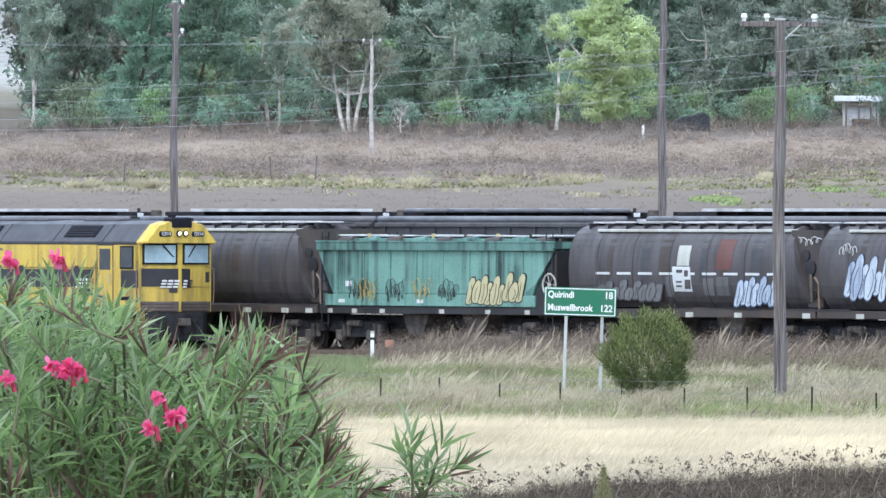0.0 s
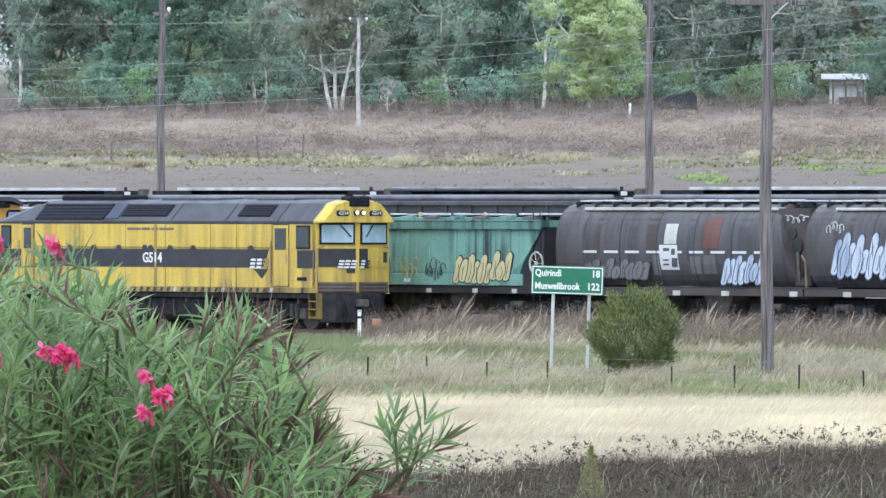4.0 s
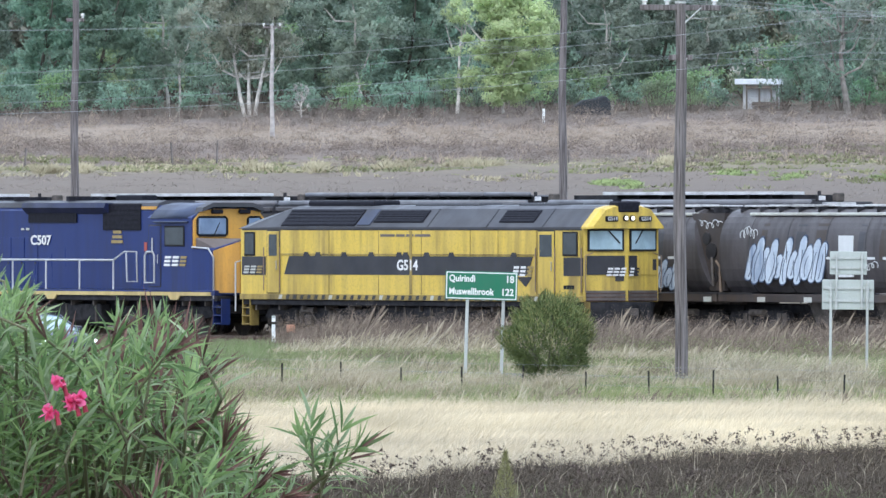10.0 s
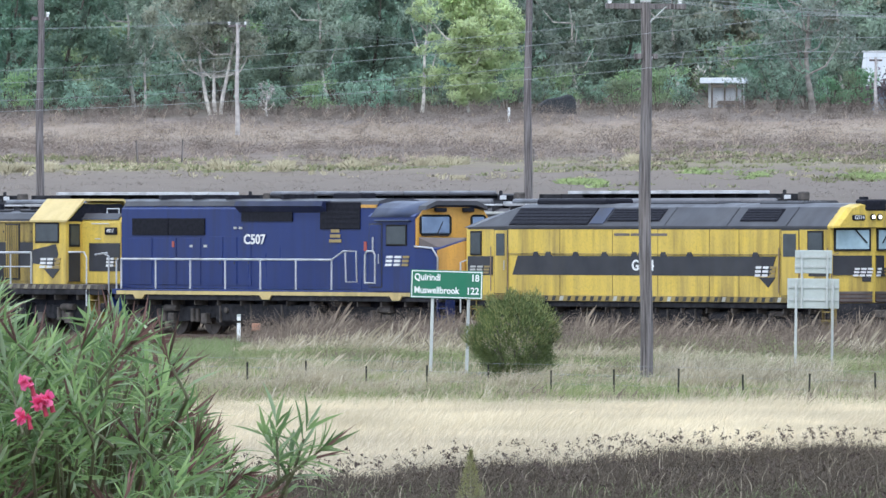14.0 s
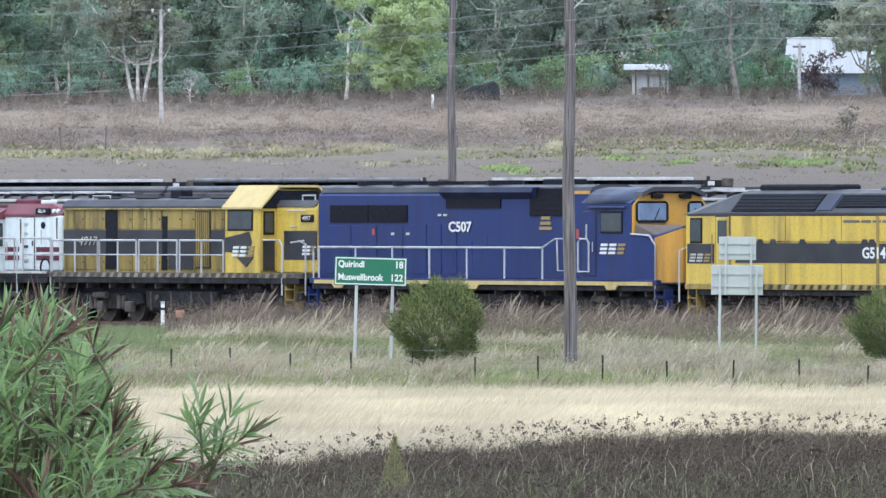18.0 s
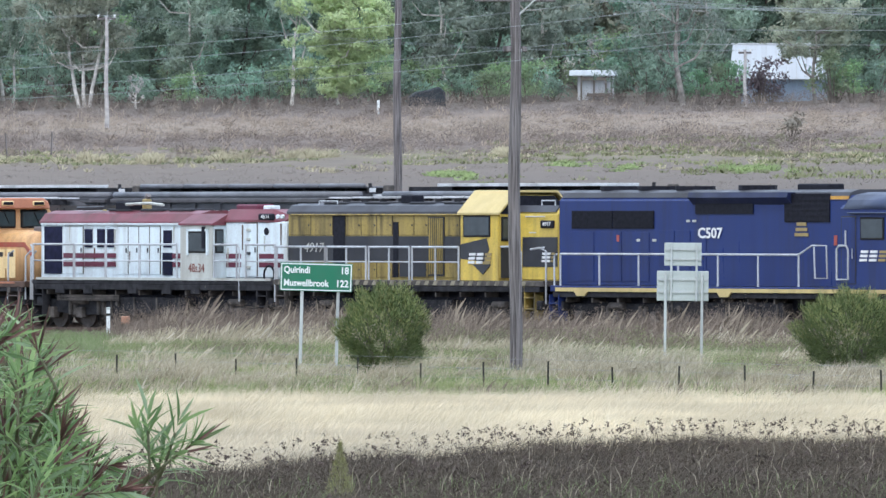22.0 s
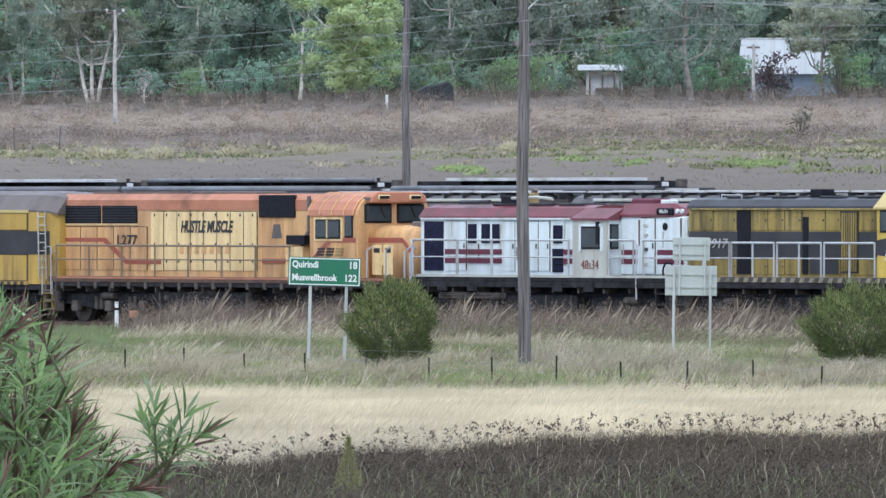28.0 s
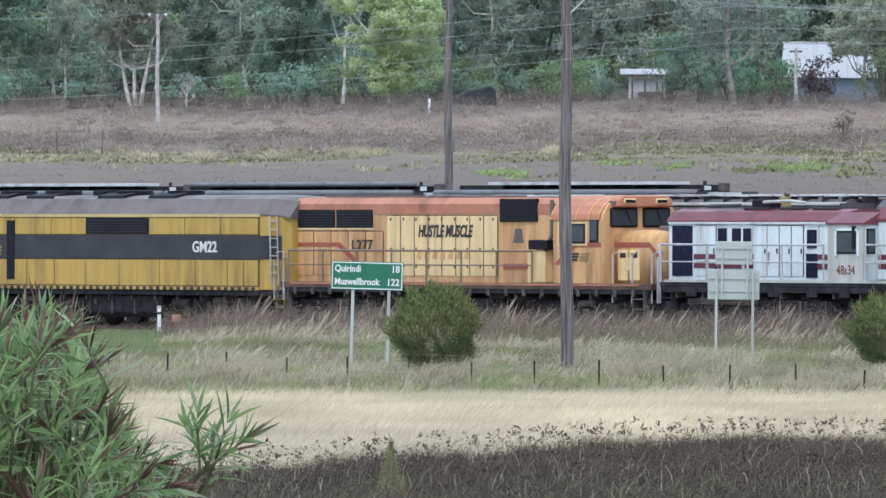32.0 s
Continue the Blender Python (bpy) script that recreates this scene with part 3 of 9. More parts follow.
    tufts("rail_weed_heads", x[e], y[e], top[e] * rng.uniform(0.3, 0.85, len(e)), 0.1 + 0.2 * rng.random(len(e)), 7, 0.011, BROWN, "tall brown weeds bent by the wind beside the railway", 24, 0.1)
    e = np.flatnonzero(~g & (tall > 0.25) & (clump > 0.55) & (zone > 0.4))[:1700]
    tufts("rail_plumes", x[e], y[e], top[e] * rng.uniform(0.45, 0.95, len(e)), 0.08 + 0.15 * rng.random(len(e)), 5, 0.010, PLUME, "tan grass plumes leaning beside the railway", 31, 0.3)
    e = np.flatnonzero(~g & (tall > 0.2) & (zone < 0.75) & (drift > 0.6))[:3600]
    tufts("rail_straw_heads", x[e], y[e], hh[e] * rng.uniform(0.5, 1.1, len(e)), 0.12 + 0.25 * rng.random(len(e)), 7, 0.012, TUSSOCK, "straw-coloured grass heads beside the railway", 27, 0.4)
    e = np.flatnonzero(~g & (tall > 0.2) & (zone < 0.75) & (drift < 0.5) & (patchy(x, y, 0.9, 15) > 0.42))[:2600]
    bushes("rail_green_clumps", x[e], y[e], hh[e] * 0.8, 0.16 + 0.3 * rng.random(len(e)), 40, 0.032, OLIVE, "green weed clumps beside the railway", 28, 0.15)
    b = ~g & ~s & (rng.random(len(x)) < 0.16)
    blades("rail_weeds", x[b], y[b], hh[b], 0.013, 1.2, BROWN, "tall brown weeds beside the railway", 16, wind=0.1)


def build_far_field():
    x, y, px, rng = scatter(150000, 470, 905, 17, -260, 1950)
    v = y + 0.35 * x + 9 * np.sin(x * 0.11 + 1) + 6 * np.sin(x * 0.31)
    p = patchy(x, y * 0.6, 0.16, 7)
    q = patchy(x, y, 0.5, 8)
    fine = patchy(x, y * 0.5, 1.3, 12)
    roll = rng.random(len(x))

    def take(sel, count):
        return np.flatnonzero(sel)[:count]
    # grey bare strip with thin low growth
    e = take((v < 630) & (roll < 0.3 + 0.5 * q), 1500)
    bushes("far_dry_grass", x[e], y[e], 0.10 + 0.12 * rng.random(len(e)), 0.4 + 0.6 * rng.random(len(e)), 22, 0.05, GREYDRY, "thin grey dry grass on the far slope", 19)
    # straw and green strip
    e = take((np.abs(v - 635) < 45 * fine + 12) & (roll < 0.1 + 0.6 * p) & (q > 0.35), 560)
    tufts("far_straw_grass", x[e], y[e], 0.16 + 0.22 * rng.random(len(e)), 0.25 + 0.3 * rng.random(len(e)), 12, 0.06, STRAWY, "straw-coloured grass across the far slope", 29)
    green = (v > 606) & (v < 672) & (q > 0.45) | (px > 1150) & (v > 555) & (v < 740) & (q > 0.62)
    e = take(green & (roll < 0.7), 1700)
    tufts("far_green_grass", x[e], y[e], 0.16 + 0.2 * rng.random(len(e)), 0.25 + 0.3 * rng.random(len(e)), 12, 0.06, FARGREEN, "greenish grass patches on the far slope", 18)
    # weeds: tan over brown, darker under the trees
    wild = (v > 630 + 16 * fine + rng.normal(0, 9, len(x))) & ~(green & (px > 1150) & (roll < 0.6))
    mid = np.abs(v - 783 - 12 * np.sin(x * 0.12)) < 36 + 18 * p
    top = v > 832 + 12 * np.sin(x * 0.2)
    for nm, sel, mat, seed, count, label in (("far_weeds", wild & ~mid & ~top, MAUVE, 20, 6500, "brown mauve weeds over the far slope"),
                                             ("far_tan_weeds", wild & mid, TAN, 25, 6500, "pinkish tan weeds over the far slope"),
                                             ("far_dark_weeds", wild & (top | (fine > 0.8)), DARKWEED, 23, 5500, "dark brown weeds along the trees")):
        b = take(sel, count // 5)
        tall = np.clip((v[b] - 630) / 50, 0.3, 1)
        big = rng.random(len(b)) < 0.4
        size = np.where(big, rng.uniform(0.9, 1.6, len(b)), rng.uniform(0.4, 0.7, len(b)))
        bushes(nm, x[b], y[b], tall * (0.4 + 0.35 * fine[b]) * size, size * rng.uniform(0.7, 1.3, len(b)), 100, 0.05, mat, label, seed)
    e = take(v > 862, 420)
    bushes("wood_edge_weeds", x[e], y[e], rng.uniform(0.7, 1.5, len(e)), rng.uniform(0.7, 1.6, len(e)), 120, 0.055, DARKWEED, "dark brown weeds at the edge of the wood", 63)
    # darker clumps and thin upright stalks among them
    e = take(wild & (~mid | (fine > 0.75)) & (q > 0.35) & (fine > 0.35), 1300)
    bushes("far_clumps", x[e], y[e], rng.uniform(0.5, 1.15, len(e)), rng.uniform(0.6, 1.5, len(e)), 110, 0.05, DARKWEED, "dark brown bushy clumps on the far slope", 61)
    e = take(wild & (roll > 0.6), 900)
    tufts("far_stalks", x[e], y[e], rng.uniform(0.4, 0.95, len(e)), rng.uniform(0.15, 0.4, len(e)), 7, 0.03, TAN, "thin dry stalks over the far weeds", 62)
    tx, ty, th, gx, gy = [], [], [], [], []
    r2 = random.Random(8)
    for p0, yy, wd in [(-25, 612, 0.9), (85, 612, 0.6), (150, 614, 0.5), (470, 622, 1.1), (688, 626, 0.8), (815, 632, 0.8), (862, 630, 0.6), (1190, 640, 0.5), (560, 616, 0.4)]:
        yy = yy - 0.35 * spot(p0, yy)
        for _ in range(9):
            tx.append(spot(p0, yy) + r2.gauss(0, wd * 0.5)), ty.append(yy + r2.gauss(0, 1.5)), th.append(r2.uniform(0.4, 0.9))
    tufts("far_tussocks", np.array(tx), np.array(ty), np.array(th) * 0.8, np.full(len(tx), 0.5), 60, 0.05, STRAWY, "pale yellow tussocks on the far slope", 21)
    for p0, yy, wd in [(1600, 585, 1.0), (1630, 588, 0.8), (1400, 590, 0.5), (1120, 565, 0.7), (1300, 600, 0.8), (1080, 570, 0.5)]:
        yy = yy - 0.35 * spot(p0, yy)
        for _ in range(16):
            gx.append(spot(p0, yy) + r2.gauss(0, wd * 0.7)), gy.append(yy + r2.gauss(0, 5))
    tufts("far_bright_grass", np.array(gx), np.array(gy), np.full(len(gx), 0.3), np.full(len(gx), 0.5), 40, 0.05,
           leafy("bright_grass", (0.30, 0.40, 0.16), (0.36, 0.44, 0.20), through=0.3), "bright green grass patch on the far slope", 22)


build_near_grass()
build_far_field()

# ---- trees ----
BARK_PALE = plain("pale_bark", (0.55, 0.51, 0.46), 0.9, vary=0.4, scale=2)
BARK_GREY = plain("grey_bark", (0.28, 0.25, 0.22), 0.9, vary=0.5, scale=2)
PALE_DEAD = leafy("pale_dead_foliage", (0.62, 0.56, 0.52), (0.70, 0.66, 0.62), through=0.3)
PURPLE_LEAF = leafy("purple_leaves", (0.17, 0.13, 0.15), (0.22, 0.17, 0.18), (0.14, 0.13, 0.13), through=0.3)
BRIGHT_LEAF = leafy("bright_shrub_leaves", (0.28, 0.50, 0.30), (0.33, 0.54, 0.30), through=0.5)
BARK_DARK = plain("dark_bark", (0.13, 0.11, 0.09), 0.9, vary=0.4, scale=2)
# Gum leaf colours are lifted and blued to stand in for distance haze.
GUM_GREY = leafy("hazed_gum_leaves_grey", (0.38, 0.485, 0.39), (0.42, 0.525, 0.41), (0.46, 0.555, 0.44), through=0.5, patches=0.3, each=0.3)
GUM_DARK = leafy("hazed_gum_leaves_dark", (0.265, 0.41, 0.31), (0.295, 0.44, 0.325), (0.335, 0.48, 0.345), through=0.5, patches=0.3, each=0.3)
GUM_BROWN = leafy("hazed_gum_leaves_brown", (0.48, 0.51, 0.39), (0.51, 0.52, 0.4), (0.44, 0.5, 0.39), through=0.5, patches=0.3, each=0.2)
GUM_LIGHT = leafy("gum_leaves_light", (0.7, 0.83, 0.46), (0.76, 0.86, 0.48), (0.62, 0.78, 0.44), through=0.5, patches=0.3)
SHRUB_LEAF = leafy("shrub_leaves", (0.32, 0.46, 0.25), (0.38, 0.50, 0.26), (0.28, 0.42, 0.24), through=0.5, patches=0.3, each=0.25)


def crown_mesh(name, clumps, leaves, size, material, seed, droop=0.6):
    """Leaves on uneven lobes: (centre, radii) each lobe carries smaller sprays; small kite-shaped leaves of two triangles."""
    rng = np.random.default_rng(seed)
    vs, ns = [], []
    for (c, r) in clumps:
        c, r = np.array(c), np.array(r)
        for _ in range(7):
            u0 = rng.normal(0, 1, 3) + np.array([0, -0.25, 0.25])
            u0 /= np.linalg.norm(u0)
            c1 = c + u0 * r * rng.uniform(0.45, 0.95)
            r1 = r * rng.uniform(0.28, 0.52)
            k = max(4, int(leaves * r[0] * r[2] / 7 * rng.uniform(0.7, 1.3)))
            u = rng.normal(0, 1, (k, 3))
            u /= np.linalg.norm(u, axis=1)[:, None]
            rad = rng.uniform(0.25, 1.0, (k, 1)) ** 0.5 * (1 + 0.25 * rng.normal(0, 1, (k, 1)))
            p = c1 + u * rad * r1
            ax = rng.normal(0, 1, (k, 3))
            ax[:, 2] -= droop
            ax /= np.linalg.norm(ax, axis=1)[:, None]
            bx = np.cross(ax, rng.normal(0, 1, (k, 3)))
            bx /= np.linalg.norm(bx, axis=1)[:, None]
            s = size * rng.uniform(0.5, 1.4, (k, 1))
            vs.append(np.stack([p - ax * s, p + bx * s * 0.4, p + ax * s, p - bx * s * 0.4], 1))
            nn = 0.6 * u * rad + 0.75 * u0 + np.array([0, 0, 0.3]) + 0.3 * rng.normal(0, 1, (k, 3))
            ns.append(np.repeat(nn / np.linalg.norm(nn, axis=1)[:, None], 4, 0))
    v = np.concatenate(vs).reshape(-1, 3)
    i = np.arange(len(v) // 4)[:, None] * 4
    return soft_mesh(name, v, np.concatenate([i + [0, 1, 2], i + [0, 2, 3]]), np.concatenate(ns), material)


def make_tree(name, h, w, leaf, bark, seed, label, density=26, low=0.22, size=0.3, trunks=1, clump=20, limbs=7, thick=1.0):
    """A gum: leaning trunk or trunks, limbs, and a crown of hanging lobes from low * h to the top."""
    r = random.Random(seed)
    t = thing(name, Matrix(), label, "tree")
    bm, clumps = bmesh.new(), []
    for k in range(trunks):
        x0 = (k - (trunks - 1) / 2) * 0.5
        lean = r.uniform(-0.10, 0.10) + (k - (trunks - 1) / 2) * 0.2
        pts = [Vector((x0 + lean * z + 0.15 * math.sin(z + seed), 0.1 * math.sin(z * 0.8), z)) for z in np.linspace(-0.3, h * 0.75, 7)]
        for i, (a, b) in enumerate(zip(pts, pts[1:])):
            cyl(a, b, 0.17 * thick * (1 - i * 0.13), 7, 0.17 * thick * (1 - (i + 1) * 0.13), bm)
        for i in range(limbs):
            a = pts[2 + i % 4]
            ang = r.uniform(0, 6.28)
            reach = w * r.uniform(0.22, 0.46)
            b = a + Vector((math.cos(ang) * reach, math.sin(ang) * reach * 0.6, h * r.uniform(0.10, 0.28)))
            mid = (a + b) / 2 + Vector((0, 0, -0.06 * h))
            cyl(a, mid, 0.08, 5, 0.06, bm), cyl(mid, b, 0.06, 5, 0.02, bm)
            clumps.append((tuple(b), (w * r.uniform(0.13, 0.21), w * r.uniform(0.12, 0.18), h * r.uniform(0.07, 0.12))))
    for i in range(clump):
        z = low + (0.97 - low) * (i + r.random()) / clump
        full = math.sin(min(1.0, (z - low) / (1 - low) * 0.85 + 0.2) * math.pi) ** 0.6
        ang, q = r.uniform(0, 6.28), r.uniform(0.05, 0.42) * full
        clumps.append(((math.cos(ang) * w * q, math.sin(ang) * w * q * 0.6, h * z), (w * r.uniform(0.12, 0.22), w * 0.14, h * r.uniform(0.05, 0.11))))
    part("trunk", bm, bark, t)
    crown = crown_mesh("crown", clumps, density * 10, size, leaf, seed)
    crown.parent = t
    return t


def make_shrub(name, h, w, leaf, seed, label, density=220, size=0.12):
    r = random.Random(seed)
    t = thing(name, Matrix(), label, "shrub")
    bm, clumps = bmesh.new(), []
    for i in range(12):
        ang, q = r.uniform(0, 6.28), r.uniform(0, 0.38)
        c = Vector((math.cos(ang) * w * q, math.sin(ang) * w * q, h * r.uniform(0.25, 0.8)))
        cyl((c.x * 0.2, c.y * 0.2, -0.1), c, 0.035, 5, 0.015, bm)
        clumps.append((tuple(c), (w * r.uniform(0.16, 0.26), w * 0.2, h * r.uniform(0.15, 0.24))))
    part("stem", bm, BARK_DARK, t)
    crown = crown_mesh("crown", clumps, density, size, leaf, seed, 0.0)
    crown.parent = t
    return t


def plant(proto, p, y, s=1.0, turn=0.0, wide=1.0, used={}):
    """Stand the tree, or a copy of it, at the direction p and the distance y."""
    x = spot(p, y)
    m = pose(x, y, ground_z(x, y) - 0.1, 0, 0, turn) @ Matrix.Diagonal((s * wide, s * wide, s, 1))
    if proto.name in used:
        return copy_thing(proto, m)
    used[proto.name] = True
    proto.matrix_world = m
    return proto


def build_trees():
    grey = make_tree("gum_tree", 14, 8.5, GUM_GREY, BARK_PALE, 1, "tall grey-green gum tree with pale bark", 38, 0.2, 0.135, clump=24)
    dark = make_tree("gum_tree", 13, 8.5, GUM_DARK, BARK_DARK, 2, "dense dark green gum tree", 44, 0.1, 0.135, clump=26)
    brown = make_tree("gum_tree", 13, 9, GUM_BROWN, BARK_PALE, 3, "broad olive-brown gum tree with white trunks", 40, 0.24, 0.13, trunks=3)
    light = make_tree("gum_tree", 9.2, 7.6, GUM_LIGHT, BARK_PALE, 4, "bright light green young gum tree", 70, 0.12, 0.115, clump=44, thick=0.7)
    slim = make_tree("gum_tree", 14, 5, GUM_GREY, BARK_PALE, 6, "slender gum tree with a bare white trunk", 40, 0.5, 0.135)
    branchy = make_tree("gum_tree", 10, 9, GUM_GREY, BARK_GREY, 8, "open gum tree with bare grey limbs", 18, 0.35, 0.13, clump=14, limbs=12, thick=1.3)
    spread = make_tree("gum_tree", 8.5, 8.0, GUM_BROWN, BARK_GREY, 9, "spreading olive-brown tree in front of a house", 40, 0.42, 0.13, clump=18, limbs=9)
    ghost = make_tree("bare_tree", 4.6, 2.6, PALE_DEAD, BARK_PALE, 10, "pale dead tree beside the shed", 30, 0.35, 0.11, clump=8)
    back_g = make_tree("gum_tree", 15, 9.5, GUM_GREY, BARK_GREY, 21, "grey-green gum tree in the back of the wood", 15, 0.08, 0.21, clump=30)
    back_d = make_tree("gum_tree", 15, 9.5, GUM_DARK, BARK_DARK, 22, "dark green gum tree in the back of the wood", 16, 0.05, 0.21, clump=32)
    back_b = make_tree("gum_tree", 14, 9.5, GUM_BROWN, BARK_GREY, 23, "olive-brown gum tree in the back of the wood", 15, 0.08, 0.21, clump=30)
    shrub_p = make_shrub("shrub", 2.6, 3.0, PURPLE_LEAF, 13, "dark purple-leaved shrub beside the house", 170, 0.110)
    shrub_g = make_shrub("shrub", 3.6, 3.4, BRIGHT_LEAF, 14, "bright green shrub under the gum trees", 170, 0.110)
    shrub_d = make_shrub("shrub", 3.0, 3.6, GUM_DARK, 11, "dark green shrub under the gum trees", 110, 0.14)
    shrub_l = make_shrub("shrub", 4.2, 4.6, SHRUB_LEAF, 12, "yellow-green rounded shrub under the gum trees", 110, 0.14)
    r = random.Random(3)
    front = [(slim, -118, 905, 0.8), (dark, -50, 915, 1.0), (dark, 70, 905, 1.0), (dark, 175, 900, 1.05), (grey, 300, 905, 0.95), (slim, 318, 898, 0.8),
             (brown, 445, 890, 0.92), (dark, 560, 915, 0.95), (grey, 640, 905, 1.0), (dark, 720, 910, 0.95), (slim, 812, 895, 1.05), (light, 897, 880, 1.06),
             (dark, 1000, 915, 1.0), (grey, 1085, 905, 0.95), (dark, 1170, 915, 1.05), (grey, 1265, 905, 1.0), (branchy, 1500, 884, 1.15), (dark, 1440, 915, 0.95), (spread, 1738, 884, 0.95), (ghost, 1361, 925, 1.0),
             (grey, 1555, 925, 0.95), (dark, 1640, 955, 0.95), (dark, 1825, 905, 0.95), (grey, 1910, 910, 1.0)]
    for proto, p, y, s in front:
        tr = plant(proto, p, y, s, r.uniform(-40, 40))
    p = -95
    while p < 2000:
        plant(r.choice([back_g, back_d, back_d, back_b]), p, r.uniform(945, 1040), r.uniform(1.1, 1.4), r.uniform(0, 360))
        p += r.uniform(40, 56)
    p = -230
    while p < 2000:
        if p > -100 and not 1585 < p < 1750:
            plant(r.choice([shrub_d, shrub_d, shrub_l]), p, r.uniform(905, 940), r.uniform(0.8, 1.5), r.uniform(0, 360))
        p += r.uniform(45, 80)
    p = -100
    while p < 2000:
        if not (1290 < p < 1400 or 1580 < p < 1760):
            plant(r.choice([shrub_d, shrub_d, shrub_d, shrub_l]), p, r.uniform(930, 990), r.uniform(1.1, 1.8), r.uniform(0, 360))
        p += r.uniform(40, 60)
    p = -100
    while p < 2000:
        if not (1290 < p < 1400 or 1570 < p < 1760 or 430 < p < 480):
            plant(r.choice([shrub_d, shrub_d, shrub_l]), p, r.uniform(884, 905), r.uniform(0.45, 0.8), r.uniform(0, 360), 1.3)
        p += r.uniform(45, 75)
    plant(ghost, 537, 884, 0.55, 30)
    plant(shrub_p, 1640, 882, 1.45, 0)
    plant(shrub_p, 1660, 884, 0.7, 90)
    plant(shrub_g, 1590, 886, 1.05, 0)
    plant(shrub_g, 1535, 890, 0.8, 50)
    plant(shrub_l, -45, 880, 1.0, 0)
    plant(shrub_l, -5, 885, 0.8, 80)
    for p, s in [(250, 0.8), (215, 0.7), (330, 0.6), (100, 0.8), (620, 0.7), (750, 0.9), (770, 0.6), (965, 0.9), (1010, 0.8), (850, 0.6), (1060, 0.8), (1130, 0.7),
                 (1180, 0.8), (1230, 0.8), (1270, 0.7), (1390, 0.7), (1440, 0.9), (1490, 0.9), (1775, 0.8), (1770, 0.9), (1840, 0.8), (540, 0.6), (30, 0.8), (160, 0.7), (690, 0.6)]:
        plant(r.choice([shrub_d, shrub_d, shrub_l]), p, r.uniform(878, 900), s * r.uniform(0.85, 1.15), r.uniform(0, 360))


build_trees()
# ---- rolling stock ----
YELLOW = paint("yellow_paint", (0.69, 0.485, 0.085), (0.17, 0.12, 0.06), 0.75, 0.5)
YELLOW_OLD = paint("faded_yellow_paint", (0.38, 0.27, 0.07), (0.03, 0.027, 0.024), 1.0, 0.65)
YELLOW_PALE = paint("bleached_yellow_paint", (0.60, 0.46, 0.19), (0.3, 0.22, 0.1), 0.6, 0.55)
BAND = paint("charcoal_paint", (0.026, 0.027, 0.034), (0.06, 0.055, 0.045), 0.4, 0.5)
BLUE = paint("deep_blue_paint", (0.016, 0.034, 0.14), (0.028, 0.03, 0.06), 0.6, 0.42, 0.05)
BLUE_DARK = paint("sooty_blue_paint", (0.012, 0.018, 0.06), (0.03, 0.03, 0.03), 0.7, 0.5)
BLUE_TOP = paint("dusty_blue_roof", (0.03, 0.045, 0.095), (0.06, 0.055, 0.05), 0.6, 0.6, streaks=False)
ROOF_GREY = paint("grey_roof_paint", (0.05, 0.051, 0.06), (0.05, 0.044, 0.04), 0.55, 0.65, streaks=False)
ROOF_BROWN = paint("brown_roof_paint", (0.15, 0.122, 0.112), (0.05, 0.045, 0.04), 0.6, 0.7, streaks=False)
ORANGE = paint("faded_orange_paint", (0.74, 0.42, 0.18), (0.28, 0.14, 0.07), 0.95, 0.65, 0.6)
ORANGE_PALE = paint("bleached_orange_paint", (0.87, 0.65, 0.33), (0.34, 0.18, 0.08), 0.6, 0.65, 0.4)
ORANGE_ROOF = paint("salmon_roof_paint", (0.52, 0.205, 0.115), (0.20, 0.09, 0.06), 0.8, 0.7, streaks=False)
ORANGE_NOSE = paint("amber_nose_paint", (0.66, 0.34, 0.06), (0.16, 0.10, 0.05), 0.6, 0.5)
RED_LINE = paint("red_stripe_paint", (0.36, 0.07, 0.045), (0.3, 0.16, 0.10), 0.7, 0.6)
WHITE = paint("white_paint", (0.74, 0.82, 0.835), (0.24, 0.17, 0.13), 0.5, 0.5)
OFFWHITE = paint("offwhite_paint", (0.52, 0.53, 0.48), (0.24, 0.19, 0.15), 0.6, 0.6)
MAROON = paint("maroon_paint", (0.13, 0.016, 0.038), (0.10, 0.05, 0.055), 0.4, 0.5)
MAROON_ROOF = paint("faded_maroon_roof", (0.19, 0.043, 0.058), (0.10, 0.07, 0.06), 0.9, 0.6, streaks=False)
LETTER = paint("letter_white", (0.78, 0.78, 0.76), amount=0.15, rough=0.6)
LETTER_BLACK = paint("letter_black", (0.03, 0.03, 0.03), amount=0.15, rough=0.6)
NUMBER_BROWN = paint("brown_number_paint", (0.22, 0.06, 0.045), amount=0.3, rough=0.6)
LETTER_RED = paint("letter_red", (0.4, 0.08, 0.06), amount=0.2, rough=0.6)
LOGO_GOLD = paint("logo_gold", (0.34, 0.25, 0.10), amount=0.3, rough=0.6)
RUST = paint("rusty_deck", (0.13, 0.07, 0.045), (0.05, 0.04, 0.035), 0.8, 0.8)
UNDER = plain("underframe_grime", (0.032, 0.031, 0.034), 0.8, 0.1, 0.5, 4)
UNDER_BROWN = plain("brake_dust", (0.09, 0.077, 0.068), 0.9, 0.1, 0.5, 4)
WHEEL = plain("wheel_steel", (0.075, 0.06, 0.052), 0.6, 0.5, 0.3, 6)
NAVY_DARK = plain("dark_open_bay", (0.014, 0.015, 0.04), 0.7, 0.0, 0.4, 5)
YELLOW_WARM = paint("weathered_ochre_yellow", (0.56, 0.36, 0.075), (0.15, 0.095, 0.05), 0.7, 0.5)
SEAM = plain("dark_panel_gap", (0.07, 0.052, 0.03), 0.8)
BLACK = plain("black_recess", (0.012, 0.012, 0.018), 0.6, 0.0, 0.4, 8)
RUBBER = plain("black_rubber", (0.02, 0.02, 0.02), 0.7)
